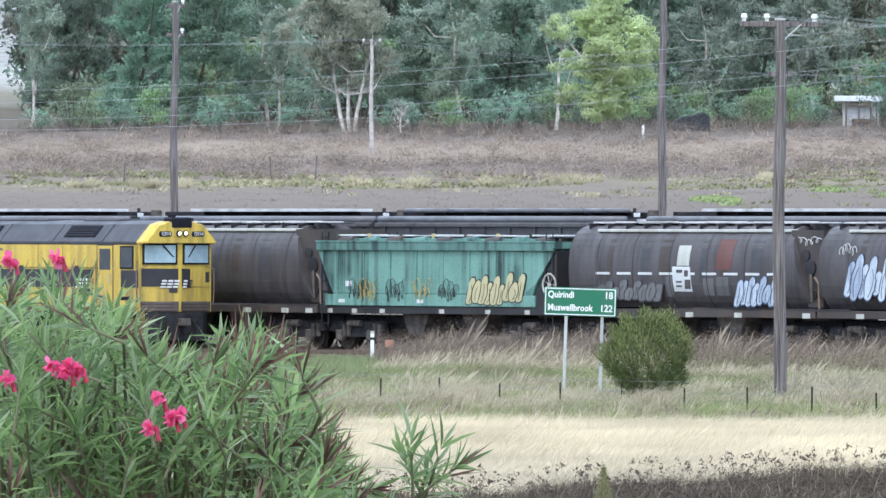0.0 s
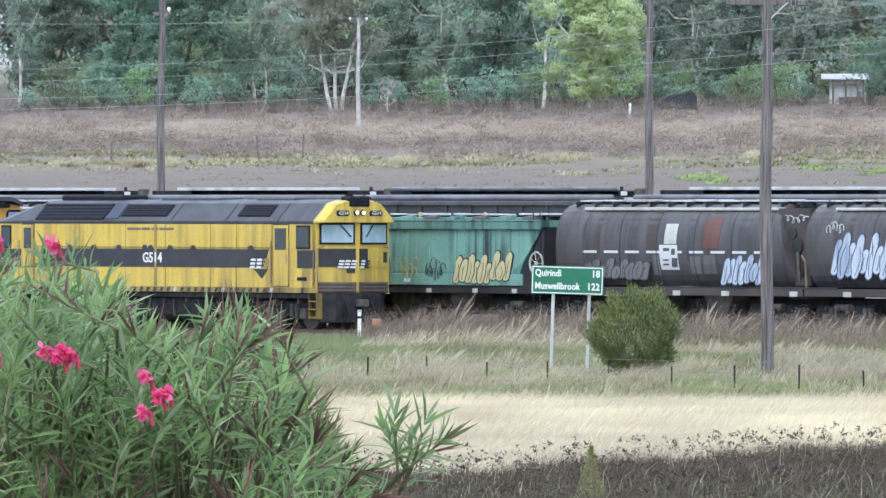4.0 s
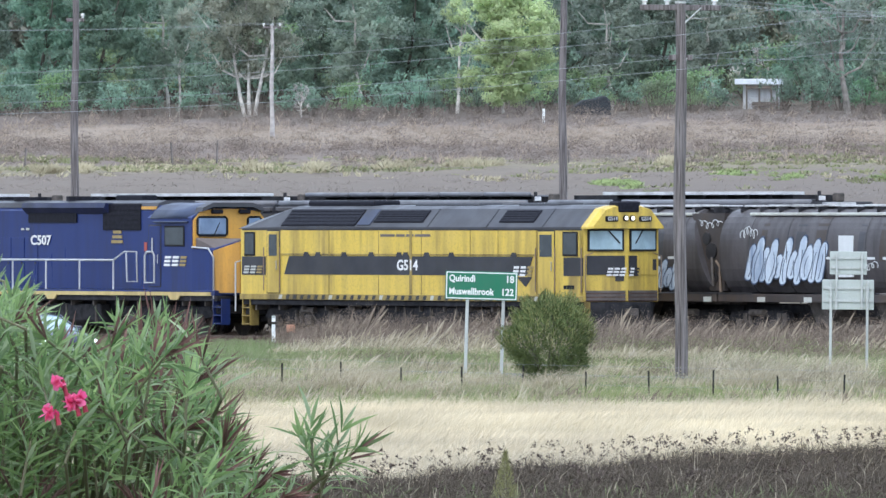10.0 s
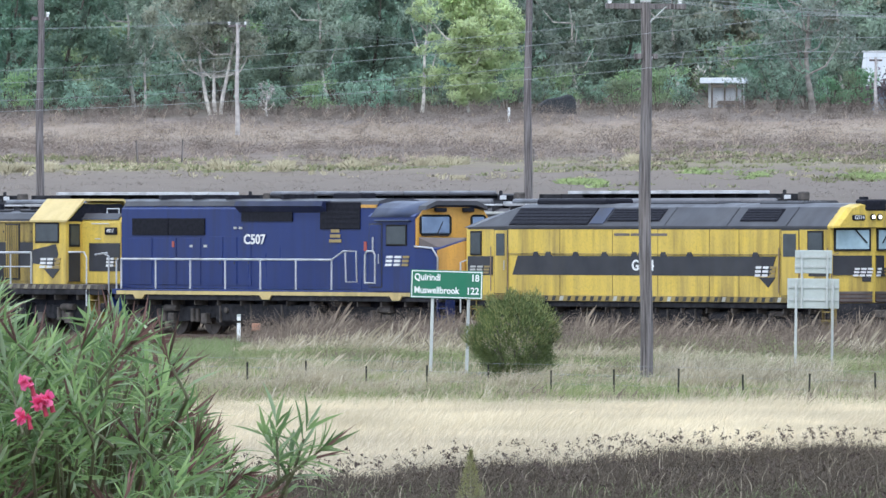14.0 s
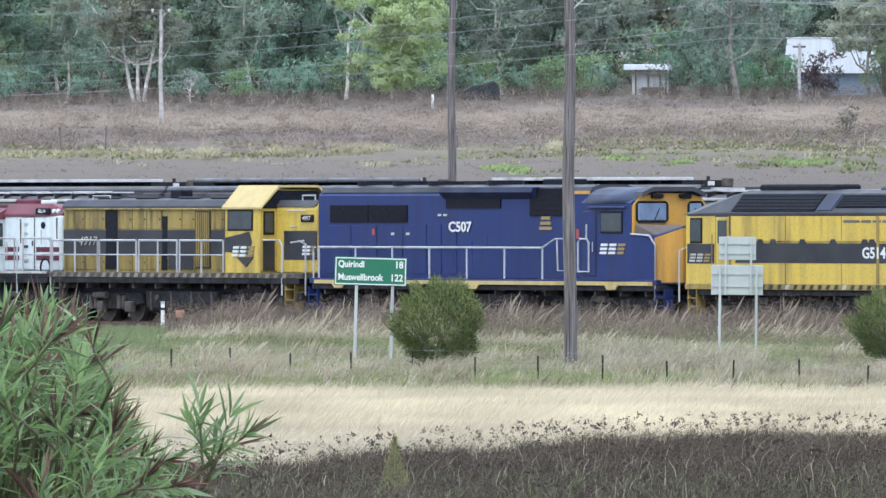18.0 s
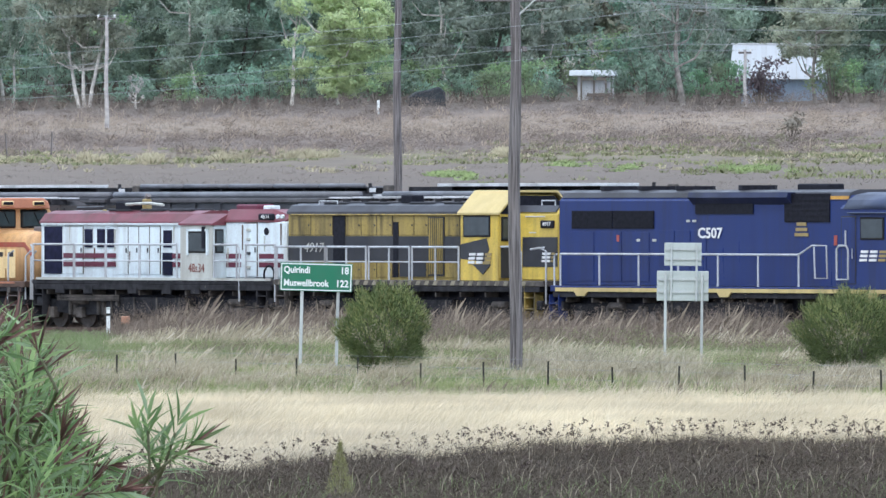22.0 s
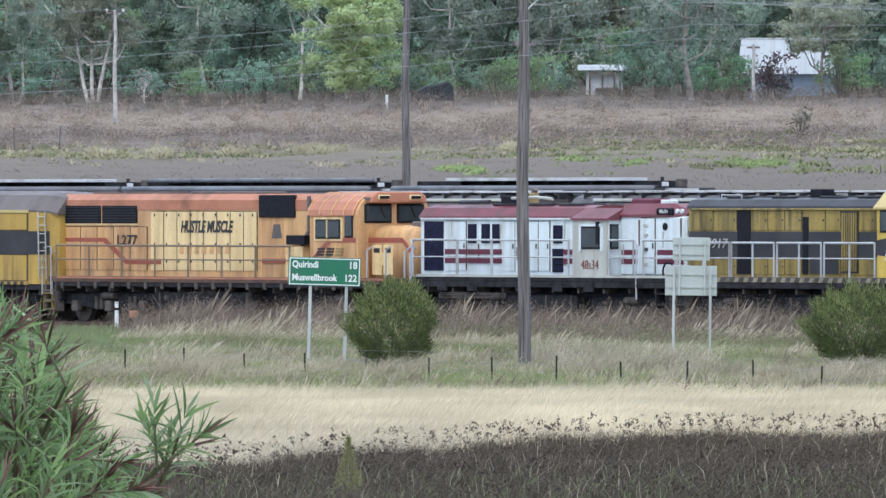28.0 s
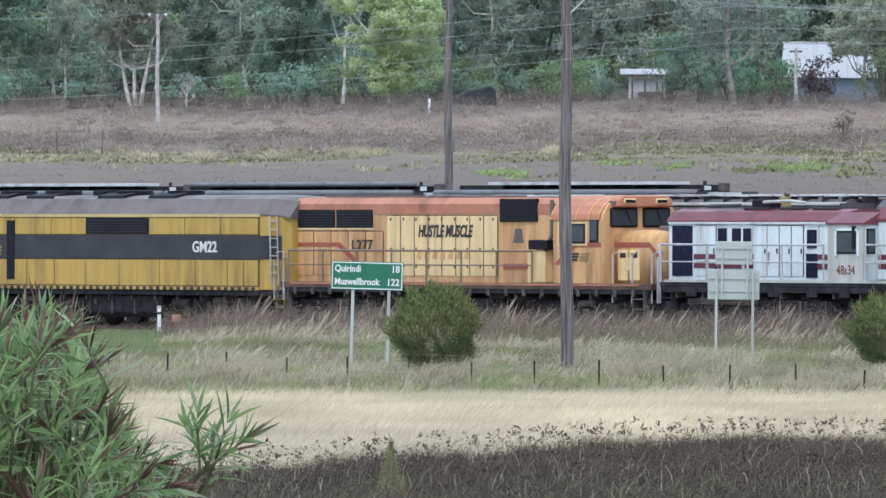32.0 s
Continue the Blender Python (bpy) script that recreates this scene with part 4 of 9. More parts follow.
RAILING = paint("white_railing", (0.52, 0.54, 0.56), (0.16, 0.13, 0.11), 0.7, 0.55)
RAILING_DULL = paint("dull_brown_railing", (0.24, 0.17, 0.12), amount=0.4, rough=0.7)
CHROME = plain("bare_metal", (0.55, 0.55, 0.55), 0.35, 0.9, 0.15)


def glass(name, colour, rough=0.08):
    m, t, b = principled(name)
    a = noise_node(t, 3.0, 3)
    t.links.new(mixed(t, ramp(t, a.outputs[0], 0.3, 0.75), colour, tuple(c * 1.35 for c in colour)), b.inputs["Base Color"])
    b.inputs["Roughness"].default_value, b.inputs["IOR"].default_value = rough, 1.6
    return m


# Blue-grey of both windscreen glasses is skylight put into the base colour.
SCREEN = glass("skylit_windscreen_glass", (0.32, 0.43, 0.47))
PANE = glass("cab_window_glass", (0.035, 0.045, 0.05))
PANE_BLUE = glass("skylit_blue_glass", (0.16, 0.22, 0.32))


def lamp_glow(name, colour, power):
    m, t, b = principled(name)
    b.inputs["Base Color"].default_value = (*colour, 1)
    b.inputs["Emission Color"].default_value = (*colour, 1)
    b.inputs["Emission Strength"].default_value = power
    return m


GLOW = lamp_glow("lit_headlamp", (1, 0.98, 0.9), 1.3)
HAZARD_PALE = paint("dirty_pale_hazard", (0.30, 0.26, 0.18), (0.05, 0.045, 0.04), 1.0)
HAZARD = paint("hazard_black", (0.03, 0.03, 0.03), amount=0.2)
WHEELSETS = []
ENGINES = []


def shift(t, xc):
    """Move all that was built in train coordinates so that the thing's base lies at xc."""
    done = set()
    for o in t.children_recursive:
        if o.get("rolls"):
            if o.parent == t:
                o.location.x -= xc
            continue
        if o.data.name not in done:
            done.add(o.data.name)
            o.data.transform(Matrix.Translation((-xc, 0, 0)))


def side_plate(name, t, mat, outline, y=-1.45, proud=0.015, label=""):
    """A plate on the near side, outlined in (along, up)."""
    return part(name, prism(outline, y - proud, y + 0.02, "y"), mat, t, label)


def plate(name, t, mat, a0, a1, z0, z1, y=-1.45, proud=0.015, label=""):
    return part(name, box(a0, a1, y - proud, y + 0.02, z0, z1), mat, t, label)


def window(t, a0, a1, z0, z1, y=-1.45, pane=None, frame_mat=None, name="window"):
    f = part(name, box(a0, a1, y - 0.03, y + 0.01, z0, z1, 0.012), frame_mat or RUBBER, t)
    part("pane", box(a0 + 0.06, a1 - 0.06, y - 0.036, y - 0.02, z0 + 0.06, z1 - 0.06), pane or PANE, f)
    return f


def door(t, a0, a1, z0, z1, y, mat, pane=True):
    part("door_frame", box(a0 - 0.035, a1 + 0.035, y - 0.012, y + 0.02, z0 - 0.02, z1 + 0.035), HAZARD, t)
    dr = part("door", box(a0, a1, y - 0.03, y + 0.02, z0, z1, 0.012), mat, t)
    if pane:
        part("door_window", box(a0 + 0.1, a1 - 0.1, y - 0.038, y - 0.02, z0 + (z1 - z0) * 0.6, z1 - 0.1), PANE, dr)
    part("handle", cyl((a1 - 0.08, y - 0.07, z0 + 0.75), (a1 - 0.08, y - 0.07, z0 + 1.05), 0.018, 6), CHROME, dr)
    return dr


def logo(t, a0, a1, z0, z1, y, mat, tri=None):
    """The operator's mark as three stacks of slanted bars with a wedge below."""
    w, h = (a1 - a0) / 3.1, z1 - z0
    for i in range(3):
        m = mat if i < 2 else LOGO_GOLD
        x = a0 + i * w * 1.03
        for f0, f1 in ((0.0, 0.24), (0.38, 0.62), (0.76, 1.0)):
            o = [(x + w * (0.02 + 0.2 * f0), z0 + h * f0), (x + w * (0.8 + 0.2 * f0), z0 + h * f0), (x + w * (0.8 + 0.2 * f1), z0 + h * f1), (x + w * (0.02 + 0.2 * f1), z0 + h * f1)]
            side_plate("logo_bar", t, m, o, y, 0.022)
    if tri:
        side_plate("logo_wedge", t, tri, [(a0 + w * 0.6, z0 - 0.02), (a1 - 0.05, z0 - 0.02), ((a0 + a1) / 2 + 0.15, z0 - 0.34)], y, 0.018)


def wheelset(t, a, r=0.51):
    bm = bmesh.new()
    cyl((0, -0.95, 0), (0, 0.95, 0), 0.09, 8, bm=bm)
    for s in (-1, 1):
        cyl((0, s * 0.70, 0), (0, s * 0.82, 0), r, 22, bm=bm)
        cyl((0, s * 0.67, 0), (0, s * 0.70, 0), r + 0.03, 22, bm=bm)
        cyl((0, s * 0.82, 0), (0, s * 0.86, 0), r * 0.32, 10, bm=bm)
        for k in range(4):
            c, q = math.cos(k * 1.5708) * r * 0.62, math.sin(k * 1.5708) * r * 0.62
            cyl((c, s * 0.815, q), (c, s * 0.83, q), r * 0.13, 8, bm=bm)
    w = part("wheelset", bm, WHEEL, t)
    w.location = (a, 0, r)
    w["rolls"] = r
    return w


def bogie(t, c, axles, r=0.51, mat=None, rolling=True):
    mat = mat or UNDER
    lo, hi = min(axles) - 0.75, max(axles) + 0.75
    b = part("bogie", box(c + lo + 0.3, c + hi - 0.3, -0.55, 0.55, 0.55, 0.85, 0.03), mat, t)
    for s in (-1, 1):
        o = [(c + lo, 0.62), (c + lo + 0.2, 0.92)] + [(c + hi - 0.2, 0.92), (c + hi, 0.62), (c + hi - 0.5, 0.55)]
        o += [(c + 0.5, 0.42), (c - 0.5, 0.42), (c + lo + 0.5, 0.55)]
        part("side_frame", prism(o, s * 0.95 - 0.09, s * 0.95 + 0.09, "y"), mat, b)
        for a in axles:
            bx = part("axle_box", box(c + a - 0.17, c + a + 0.17, s * 1.08 - 0.12, s * 1.08 + 0.12, r - 0.17, r + 0.19, 0.03), UNDER_BROWN, b)
        for a in (axles if len(axles) < 3 else [(p + q) / 2 for p, q in zip(axles, axles[1:])]):
            for e in (-0.14, 0.14):
                part("spring", cyl((c + a + e + 0.3, s * 1.05, 0.42), (c + a + e + 0.3, s * 1.05, 0.85), 0.085, 8), UNDER_BROWN, b)
        part("brake_cylinder", cyl((c - 0.35, s * 1.12, 0.86), (c + 0.35, s * 1.12, 0.86), 0.11, 9), UNDER_BROWN, b)
        for a in axles:
            part("sand_pipe", pipe([(c + a + 0.62, s * 1.0, 0.9), (c + a + 0.66, s * 0.9, 0.45), (c + a + 0.58, s * 0.78, 0.12)], 0.025, 5), mat, b)
    for a in axles:
        w = wheelset(t, c + a, r)
        if rolling:
            WHEELSETS.append(w)


def railing(t, a0, a1, z0, ztop, y, mat, gap=1.9, mid=True, ends=(True, True)):
    """A walkway railing: posts, top rail and middle rail, each a part of its own."""
    h = part("handrail", pipe([(a0, y, ztop), (a1, y, ztop)], 0.036, 6), mat, t)
    if mid:
        part("middle_rail", pipe([(a0, y, (z0 + ztop) / 2 + 0.05), (a1, y, (z0 + ztop) / 2 + 0.05)], 0.024, 5), mat, h)
    k = max(1, round((a1 - a0) / gap))
    for i in range(k + 1):
        a = a0 + (a1 - a0) * i / k
        part("post", cyl((a, y, z0), (a, y, ztop), 0.033, 6), mat, h)
    return h


def coupler(t, a, way):
    part("coupler", box(min(a, a + way * 0.45), max(a, a + way * 0.45), -0.12, 0.12, 0.75, 1.0, 0.03), UNDER_BROWN, t)
    for y in (-0.55, 0.5):
        part("air_hose", pipe([(a, y, 0.95), (a + way * 0.2, y, 0.7), (a + way * 0.3, y, 0.45)], 0.025, 5), RUBBER, t)


def frame_and_tank(t, a0, a1, tank, z=1.0, top=1.2):
    part("sill", box(a0, a1, -1.42, 1.42, max(z, top - 0.18), top, 0.02), UNDER, t)
    part("centre_frame", box(a0 + 0.3, a1 - 0.3, -0.85, 0.85, 0.8, max(z, top - 0.18)), BLACK, t)
    for i in range(int((a1 - a0) / 1.3)):
        part("outrigger", box(a0 + 0.6 + i * 1.3, a0 + 0.66 + i * 1.3, -1.36, -0.85, max(z, top - 0.18) - 0.16, max(z, top - 0.18)), UNDER_BROWN, t)
    if tank:
        o = [(-1.2, 0.45), (-1.0, 0.28), (1.0, 0.28), (1.2, 0.45), (1.25, z), (-1.25, z)]
        tk = part("fuel_tank", prism(o, tank[0], tank[1], "x", bevel=0.03), UNDER, t)
        for i in range(4):
            a = tank[0] + 0.3 + i * (tank[1] - tank[0] - 0.6) / 3
            part("tank_strap", box(a, a + 0.06, -1.27, -1.2, 0.4, z), UNDER_BROWN, tk)
        part("filler", cyl((tank[0] + 0.7, -1.3, 0.8), (tank[0] + 0.7, -1.2, 0.8), 0.09, 9), UNDER_BROWN, tk)
    for i, a in enumerate((a0 + 0.35, a1 - 0.35)):
        part("headstock", box(a - 0.35 if i == 0 else a - 0.05, a + 0.05 if i == 0 else a + 0.35, -1.35, 1.35, 0.7, z, 0.03), UNDER, t)


def steps(t, a, y, mat, width=0.5, top=1.2, k=3):
    s = part("step_frame", box(a - width / 2, a - width / 2 + 0.03, y, y + 0.35, 0.35, top), mat, t)
    part("stringer", box(a + width / 2 - 0.03, a + width / 2, y, y + 0.35, 0.35, top), mat, s)
    for i in range(k):
        z = 0.38 + i * (top - 0.4) / k
        part("tread", box(a - width / 2, a + width / 2, y - 0.02, y + 0.35, z, z + 0.035), RAILING if mat == RAILING else mat, s)


def sloped_plate(name, t, mat, a0, a1, f0, f1, low, high, proud=0.02):
    """A plate lying on the near roof slope between the lines low and high, (y, z) each; f is the share of the slope."""
    l, h = Vector(low), Vector(high)
    nn = Vector((-(h - l).y, (h - l).x)).normalized()
    nn = nn if nn.x < 0 else -nn
    p, q = l + (h - l) * f0, l + (h - l) * f1
    o = [tuple(p - nn * 0.02), tuple(q - nn * 0.02), tuple(q + nn * proud), tuple(p + nn * proud)]
    return part(name, prism(o, a0, a1, "x"), mat, t)


def full_roof(half, eave, top, knee=0.95, flat=0.6, base=None):
    """Half-round roof outline from side to side."""
    z0 = eave if base is None else base
    return [(-half, z0), (-half, eave + 0.06), (-knee, top - 0.1), (-flat, top), (0, top + 0.03), (flat, top), (knee, top - 0.1), (half, eave + 0.06), (half, z0)]


def build_yellow_streamliner():
    t = thing("locomotive", Matrix(), "yellow diesel locomotive with charcoal band and lit headlamps", "locomotive", "coupled locomotives")
    part("body", box(-11.4, 7.42, -1.47, 1.47, 1.2, 3.5, 0.03), YELLOW, t)
    ring = full_roof(1.49, 3.5, 4.24)
    low = [(y, 3.5 + (z - 3.5) * 0.25) for y, z in ring]
    roof = part("roof", loft([(-11.45, low), (-11.1, [(y, 3.5 + (z - 3.5) * 0.45) for y, z in ring]), (-9.3, ring), (7.3, ring)]), ROOF_GREY, t, "dark grey roof")
    lo, hi = (-1.49, 3.56), (-0.95, 4.14)
    for a0, a1, f0, f1 in ((-9.1, -5.0, 0.05, 0.95), (-4.1, -1.4, 0.25, 0.9), (2.75, 4.6, 0.25, 0.9)):
        g = sloped_plate("radiator_grille", roof, BLACK, a0, a1, f0, f1, lo, hi, 0.03)
        for k in range(5):
            f = f0 + (f1 - f0) * (k + 0.5) / 5
            sloped_plate("louvre", g, BLACK, a0 + 0.05, a1 - 0.05, f - 0.03, f + 0.03, lo, hi, 0.045)
    sloped_plate("roof_hatch", roof, BLUE_TOP, -4.9, -4.2, 0.1, 0.95, lo, hi, 0.025)
    for a in (-7.0, -1.0, 2.2, 5.2):
        sloped_plate("roof_seam", roof, BAND, a, a + 0.04, 0, 1, lo, hi, 0.015)
    part("exhaust_fairing", box(-8.9, -5.2, -0.55, 0.55, 4.2, 4.42, 0.06), BLACK, roof)
    part("fan_cowl", box(-3.0, 0.5, -0.5, 0.5, 4.2, 4.33, 0.05), BAND, roof)
    part("fan_cowl", box(2.6, 4.8, -0.5, 0.5, 4.2, 4.33, 0.05), BAND, roof)
    plan = [(7.40, -1.47), (7.70, -0.03), (7.70, 0.03), (7.40, 1.47), (7.2, 1.47), (7.2, -1.47)]
    front = part("cab_front", prism(plan, 1.22, 3.56, "z"), YELLOW, t)
    vis = [(y * 1.0, z) for y, z in ring]
    part("visor", loft([(7.28, vis), (7.6, vis), (7.8, [(y * 0.93, 3.52 + (z - 3.5) * 0.92) for y, z in ring])]), YELLOW, t)
    # windscreens lean with the two front faces
    for s in (-1, 1):
        p, q = Vector((7.42, s * 1.40)), Vector((7.70, s * 0.06))
        e = (q - p).normalized()
        out = Vector((e.y, -e.x)) * (1 if s < 0 else -1)
        out = out if out.x > 0 else -out

        def slab(f0, f1, z0, z1, thick, mat, name, host):
            u, v = p + (q - p) * f0, p + (q - p) * f1
            o = [tuple(u), tuple(v), tuple(v + out * thick), tuple(u + out * thick)]
            return part(name, prism(o, z0, z1, "z"), mat, host)
        w = slab(0.04, 0.96, 2.80, 3.50, 0.035, RUBBER, "windscreen", t)
        slab(0.09, 0.91, 2.86, 3.44, 0.045, SCREEN, "pane", w)
        wp = p + (q - p) * 0.55 + out * 0.07
        part("wiper", cyl((wp.x, wp.y, 3.46), ((p + (q - p) * (0.85 if s < 0 else 0.8) + out * 0.07).x, (p + (q - p) * (0.85 if s < 0 else 0.8) + out * 0.07).y, 3.05), 0.022, 5), RUBBER, w)
        slab(0.02, 0.99, 2.06, 2.66, 0.012, BAND if s < 0 else YELLOW, "nose_panel", t)
        if s > 0:
            slab(0.7, 0.99, 2.06, 2.66, 0.016, BAND, "nose_panel", t)
            slab(0.03, 0.16, 2.2, 2.55, 0.016, BAND, "nose_panel", t)
        slab(0.0, 1.0, 1.22, 1.56, 0.014, RUST, "pilot_panel", t)
        for k in range(3):
            slab(0.0, 1.0, 1.26 + k * 0.115, 1.33 + k * 0.115, 0.03, ROOF_BROWN, "pilot_rib", t)
        for k in range(3 if s < 0 else 2):
            for z in (2.02, 2.12, 2.22):
                f = 0.52 + 0.165 * k + (z - 2.02) * 0.2 if s < 0 else 0.84 - 0.17 * k + (z - 2.02) * -0.2
                slab(f, f + 0.13, z, z + 0.06, 0.03, BAND if s > 0 and k else LETTER, "logo_bar", t)
        if s < 0:
            slab(0.75, 0.97, 1.86, 2.06, 0.013, BAND, "logo_wedge", t)
        nb = part("number_box", box(7.72, 7.84, s * 0.66 - 0.27, s * 0.66 + 0.27, 3.72, 3.92, 0.05), BLACK, t)
        lettering("G514", 0.17, LETTER, nb, pose(7.846, s * 0.66, 3.82, 90, 0, 90), "number")
        lamp = part("headlamp", cyl((7.75, s * 0.13, 3.84), (7.86, s * 0.13, 3.84), 0.10, 14), RUBBER, t)
        part("lens", cyl((7.855, s * 0.13, 3.84), (7.87, s * 0.13, 3.84), 0.06, 14), GLOW, lamp)
        hr = [(7.42 + 0.1, s * 1.47, 1.5), (7.52, s * 1.5, 1.9), (7.52, s * 1.5, 2.65), (7.5, s * 1.2, 2.75)]
        part("grab_rail", pipe(hr, 0.018, 5), RAILING_DULL, t)
    horn = part("horn_box", box(7.3, 7.84, -0.42, 0.42, 4.02, 4.38, 0.05), BLACK, t)
    part("beacon", cyl((7.5, 0.55, 4.2), (7.5, 0.55, 4.36), 0.1, 10), RUBBER, t)
    part("aerial", box(7.1, 7.3, -0.1, 0.1, 4.24, 4.46), BLACK, t)
    part("roof_step", box(7.05, 7.25, 0.2, 0.6, 4.2, 4.38, 0.03), OFFWHITE, t)
    # the near side
    cuts = [-9.15, -6.4, -3.65, -1.95, -1.3, 1.35, 2.85, 4.9]
    for a, b in zip(cuts, cuts[1:]):
        for z0, z1 in ((2.64, 3.44), (1.38, 2.03)):
            part("side_panel", box(a + 0.02, b - 0.02, -1.482, -1.44, z0, z1, 0.006), YELLOW, t)
    for a in cuts:
        part("panel_seam", box(a - 0.012, a + 0.012, -1.486, -1.46, 1.38, 3.46), YELLOW_OLD, t)
    part("cable_duct", box(-1.93, -1.8, -1.50, -1.46, 1.4, 3.44, 0.01), YELLOW_OLD, t)
    # Black strip painted in for the shade below the eave.
    part("eave_shadow_gap", box(-11.3, 7.3, -1.478, -1.46, 3.455, 3.5), HAZARD, t)
    part("panel_rail", box(-9.2, 4.95, -1.495, -1.45, 2.66, 2.70), YELLOW_OLD, t)
    side_plate("side_band", t, BAND, [(-8.9, 2.02), (4.42, 2.02), (4.72, 2.62), (-8.62, 2.62)], -1.47, 0.02)
    for a in (-7.65, -7.0, -5.55, -4.05, -2.5, -2.15, -1.0, 0.35, 3.7):
        side_plate("latch", t, BAND, [(a - 0.18, 2.6), (a + 0.18, 2.6), (a + 0.1, 2.75), (a - 0.1, 2.75)], -1.47, 0.03)
    lettering("G514", 0.46, LETTER, t, pose(-2.05, -1.497, 2.32, 90, 0, 0), "number", 1.12, weight=0.012)
    for a, b in ((-3.55, -2.75), (-2.68, -2.2), (-2.12, -1.72), (-1.64, -0.8)):
        plate("name_bar", t, ROOF_BROWN, a, b, 3.25, 3.33, -1.482, 0.008)
    logo(t, 3.65, 4.75, 2.0, 2.32, -1.475, LETTER, BAND)
    plate("name_panel", t, BAND, -11.3, -9.95, 2.0, 2.6, -1.47, 0.012)
    logo(t, -11.2, -10.1, 2.05, 2.3, -1.475, OFFWHITE)
    door(t, -9.85, -9.2, 1.42, 3.42, -1.47, YELLOW)
    door(t, 5.0, 5.85, 1.42, 3.42, -1.47, YELLOW)
    window(t, -11.15, -10.55, 2.62, 3.4, -1.47)
    window(t, 6.3, 7.1, 2.64, 3.42, -1.47, PANE)
    plate("cab_panel", t, BAND, 6.35, 7.38, 2.02, 2.6, -1.47, 0.012)
    plate("vent", t, BLACK, 6.35, 6.9, 1.6, 1.72, -1.47, 0.012)
    for a in (4.92, 5.95, -10.0, -9.1, 7.35):
        part("grab_rail", pipe([(a, -1.53, 1.5), (a, -1.53, 2.9)], 0.018, 5), RAILING_DULL, t)
    part("kick_plate", box(-11.4, 7.4, -1.5, -1.44, 1.2, 1.38, 0.01), YELLOW_OLD, t)
    for k in range(36):
        a = -9.2 + k * 0.40
        o = [(a, 1.22), (a + 0.17, 1.22), (a + 0.23, 1.36), (a + 0.06, 1.36)]
        side_plate("hazard_stripe", t, HAZARD if k % 7 else OFFWHITE, o, -1.5, 0.006)
    part("end_door", box(-11.44, -11.38, -0.4, 0.4, 1.4, 3.3), YELLOW_OLD, t)
    frame_and_tank(t, -11.3, 7.3, (-4.3, 0.6))
    for a in (-5.3, 1.0):
        part("air_tank", cyl((a, -1.05, 0.72), (a + 0.9, -1.05, 0.72), 0.2, 10), UNDER, t)
    bogie(t, -8.0, (-1.85, 0, 1.85))
    bogie(t, 4.4, (-1.85, 0, 1.85))
    for a in (7.2, -11.1):
        steps(t, a, -1.45, YELLOW_OLD, 0.45)
    part("plough", prism([(7.3, -1.35), (7.75, -0.9), (7.75, 0.9), (7.3, 1.35)], 0.25, 1.2, "z"), UNDER, t)
    coupler(t, 7.75, 1), coupler(t, -11.4, -1)
    return t, -1.9


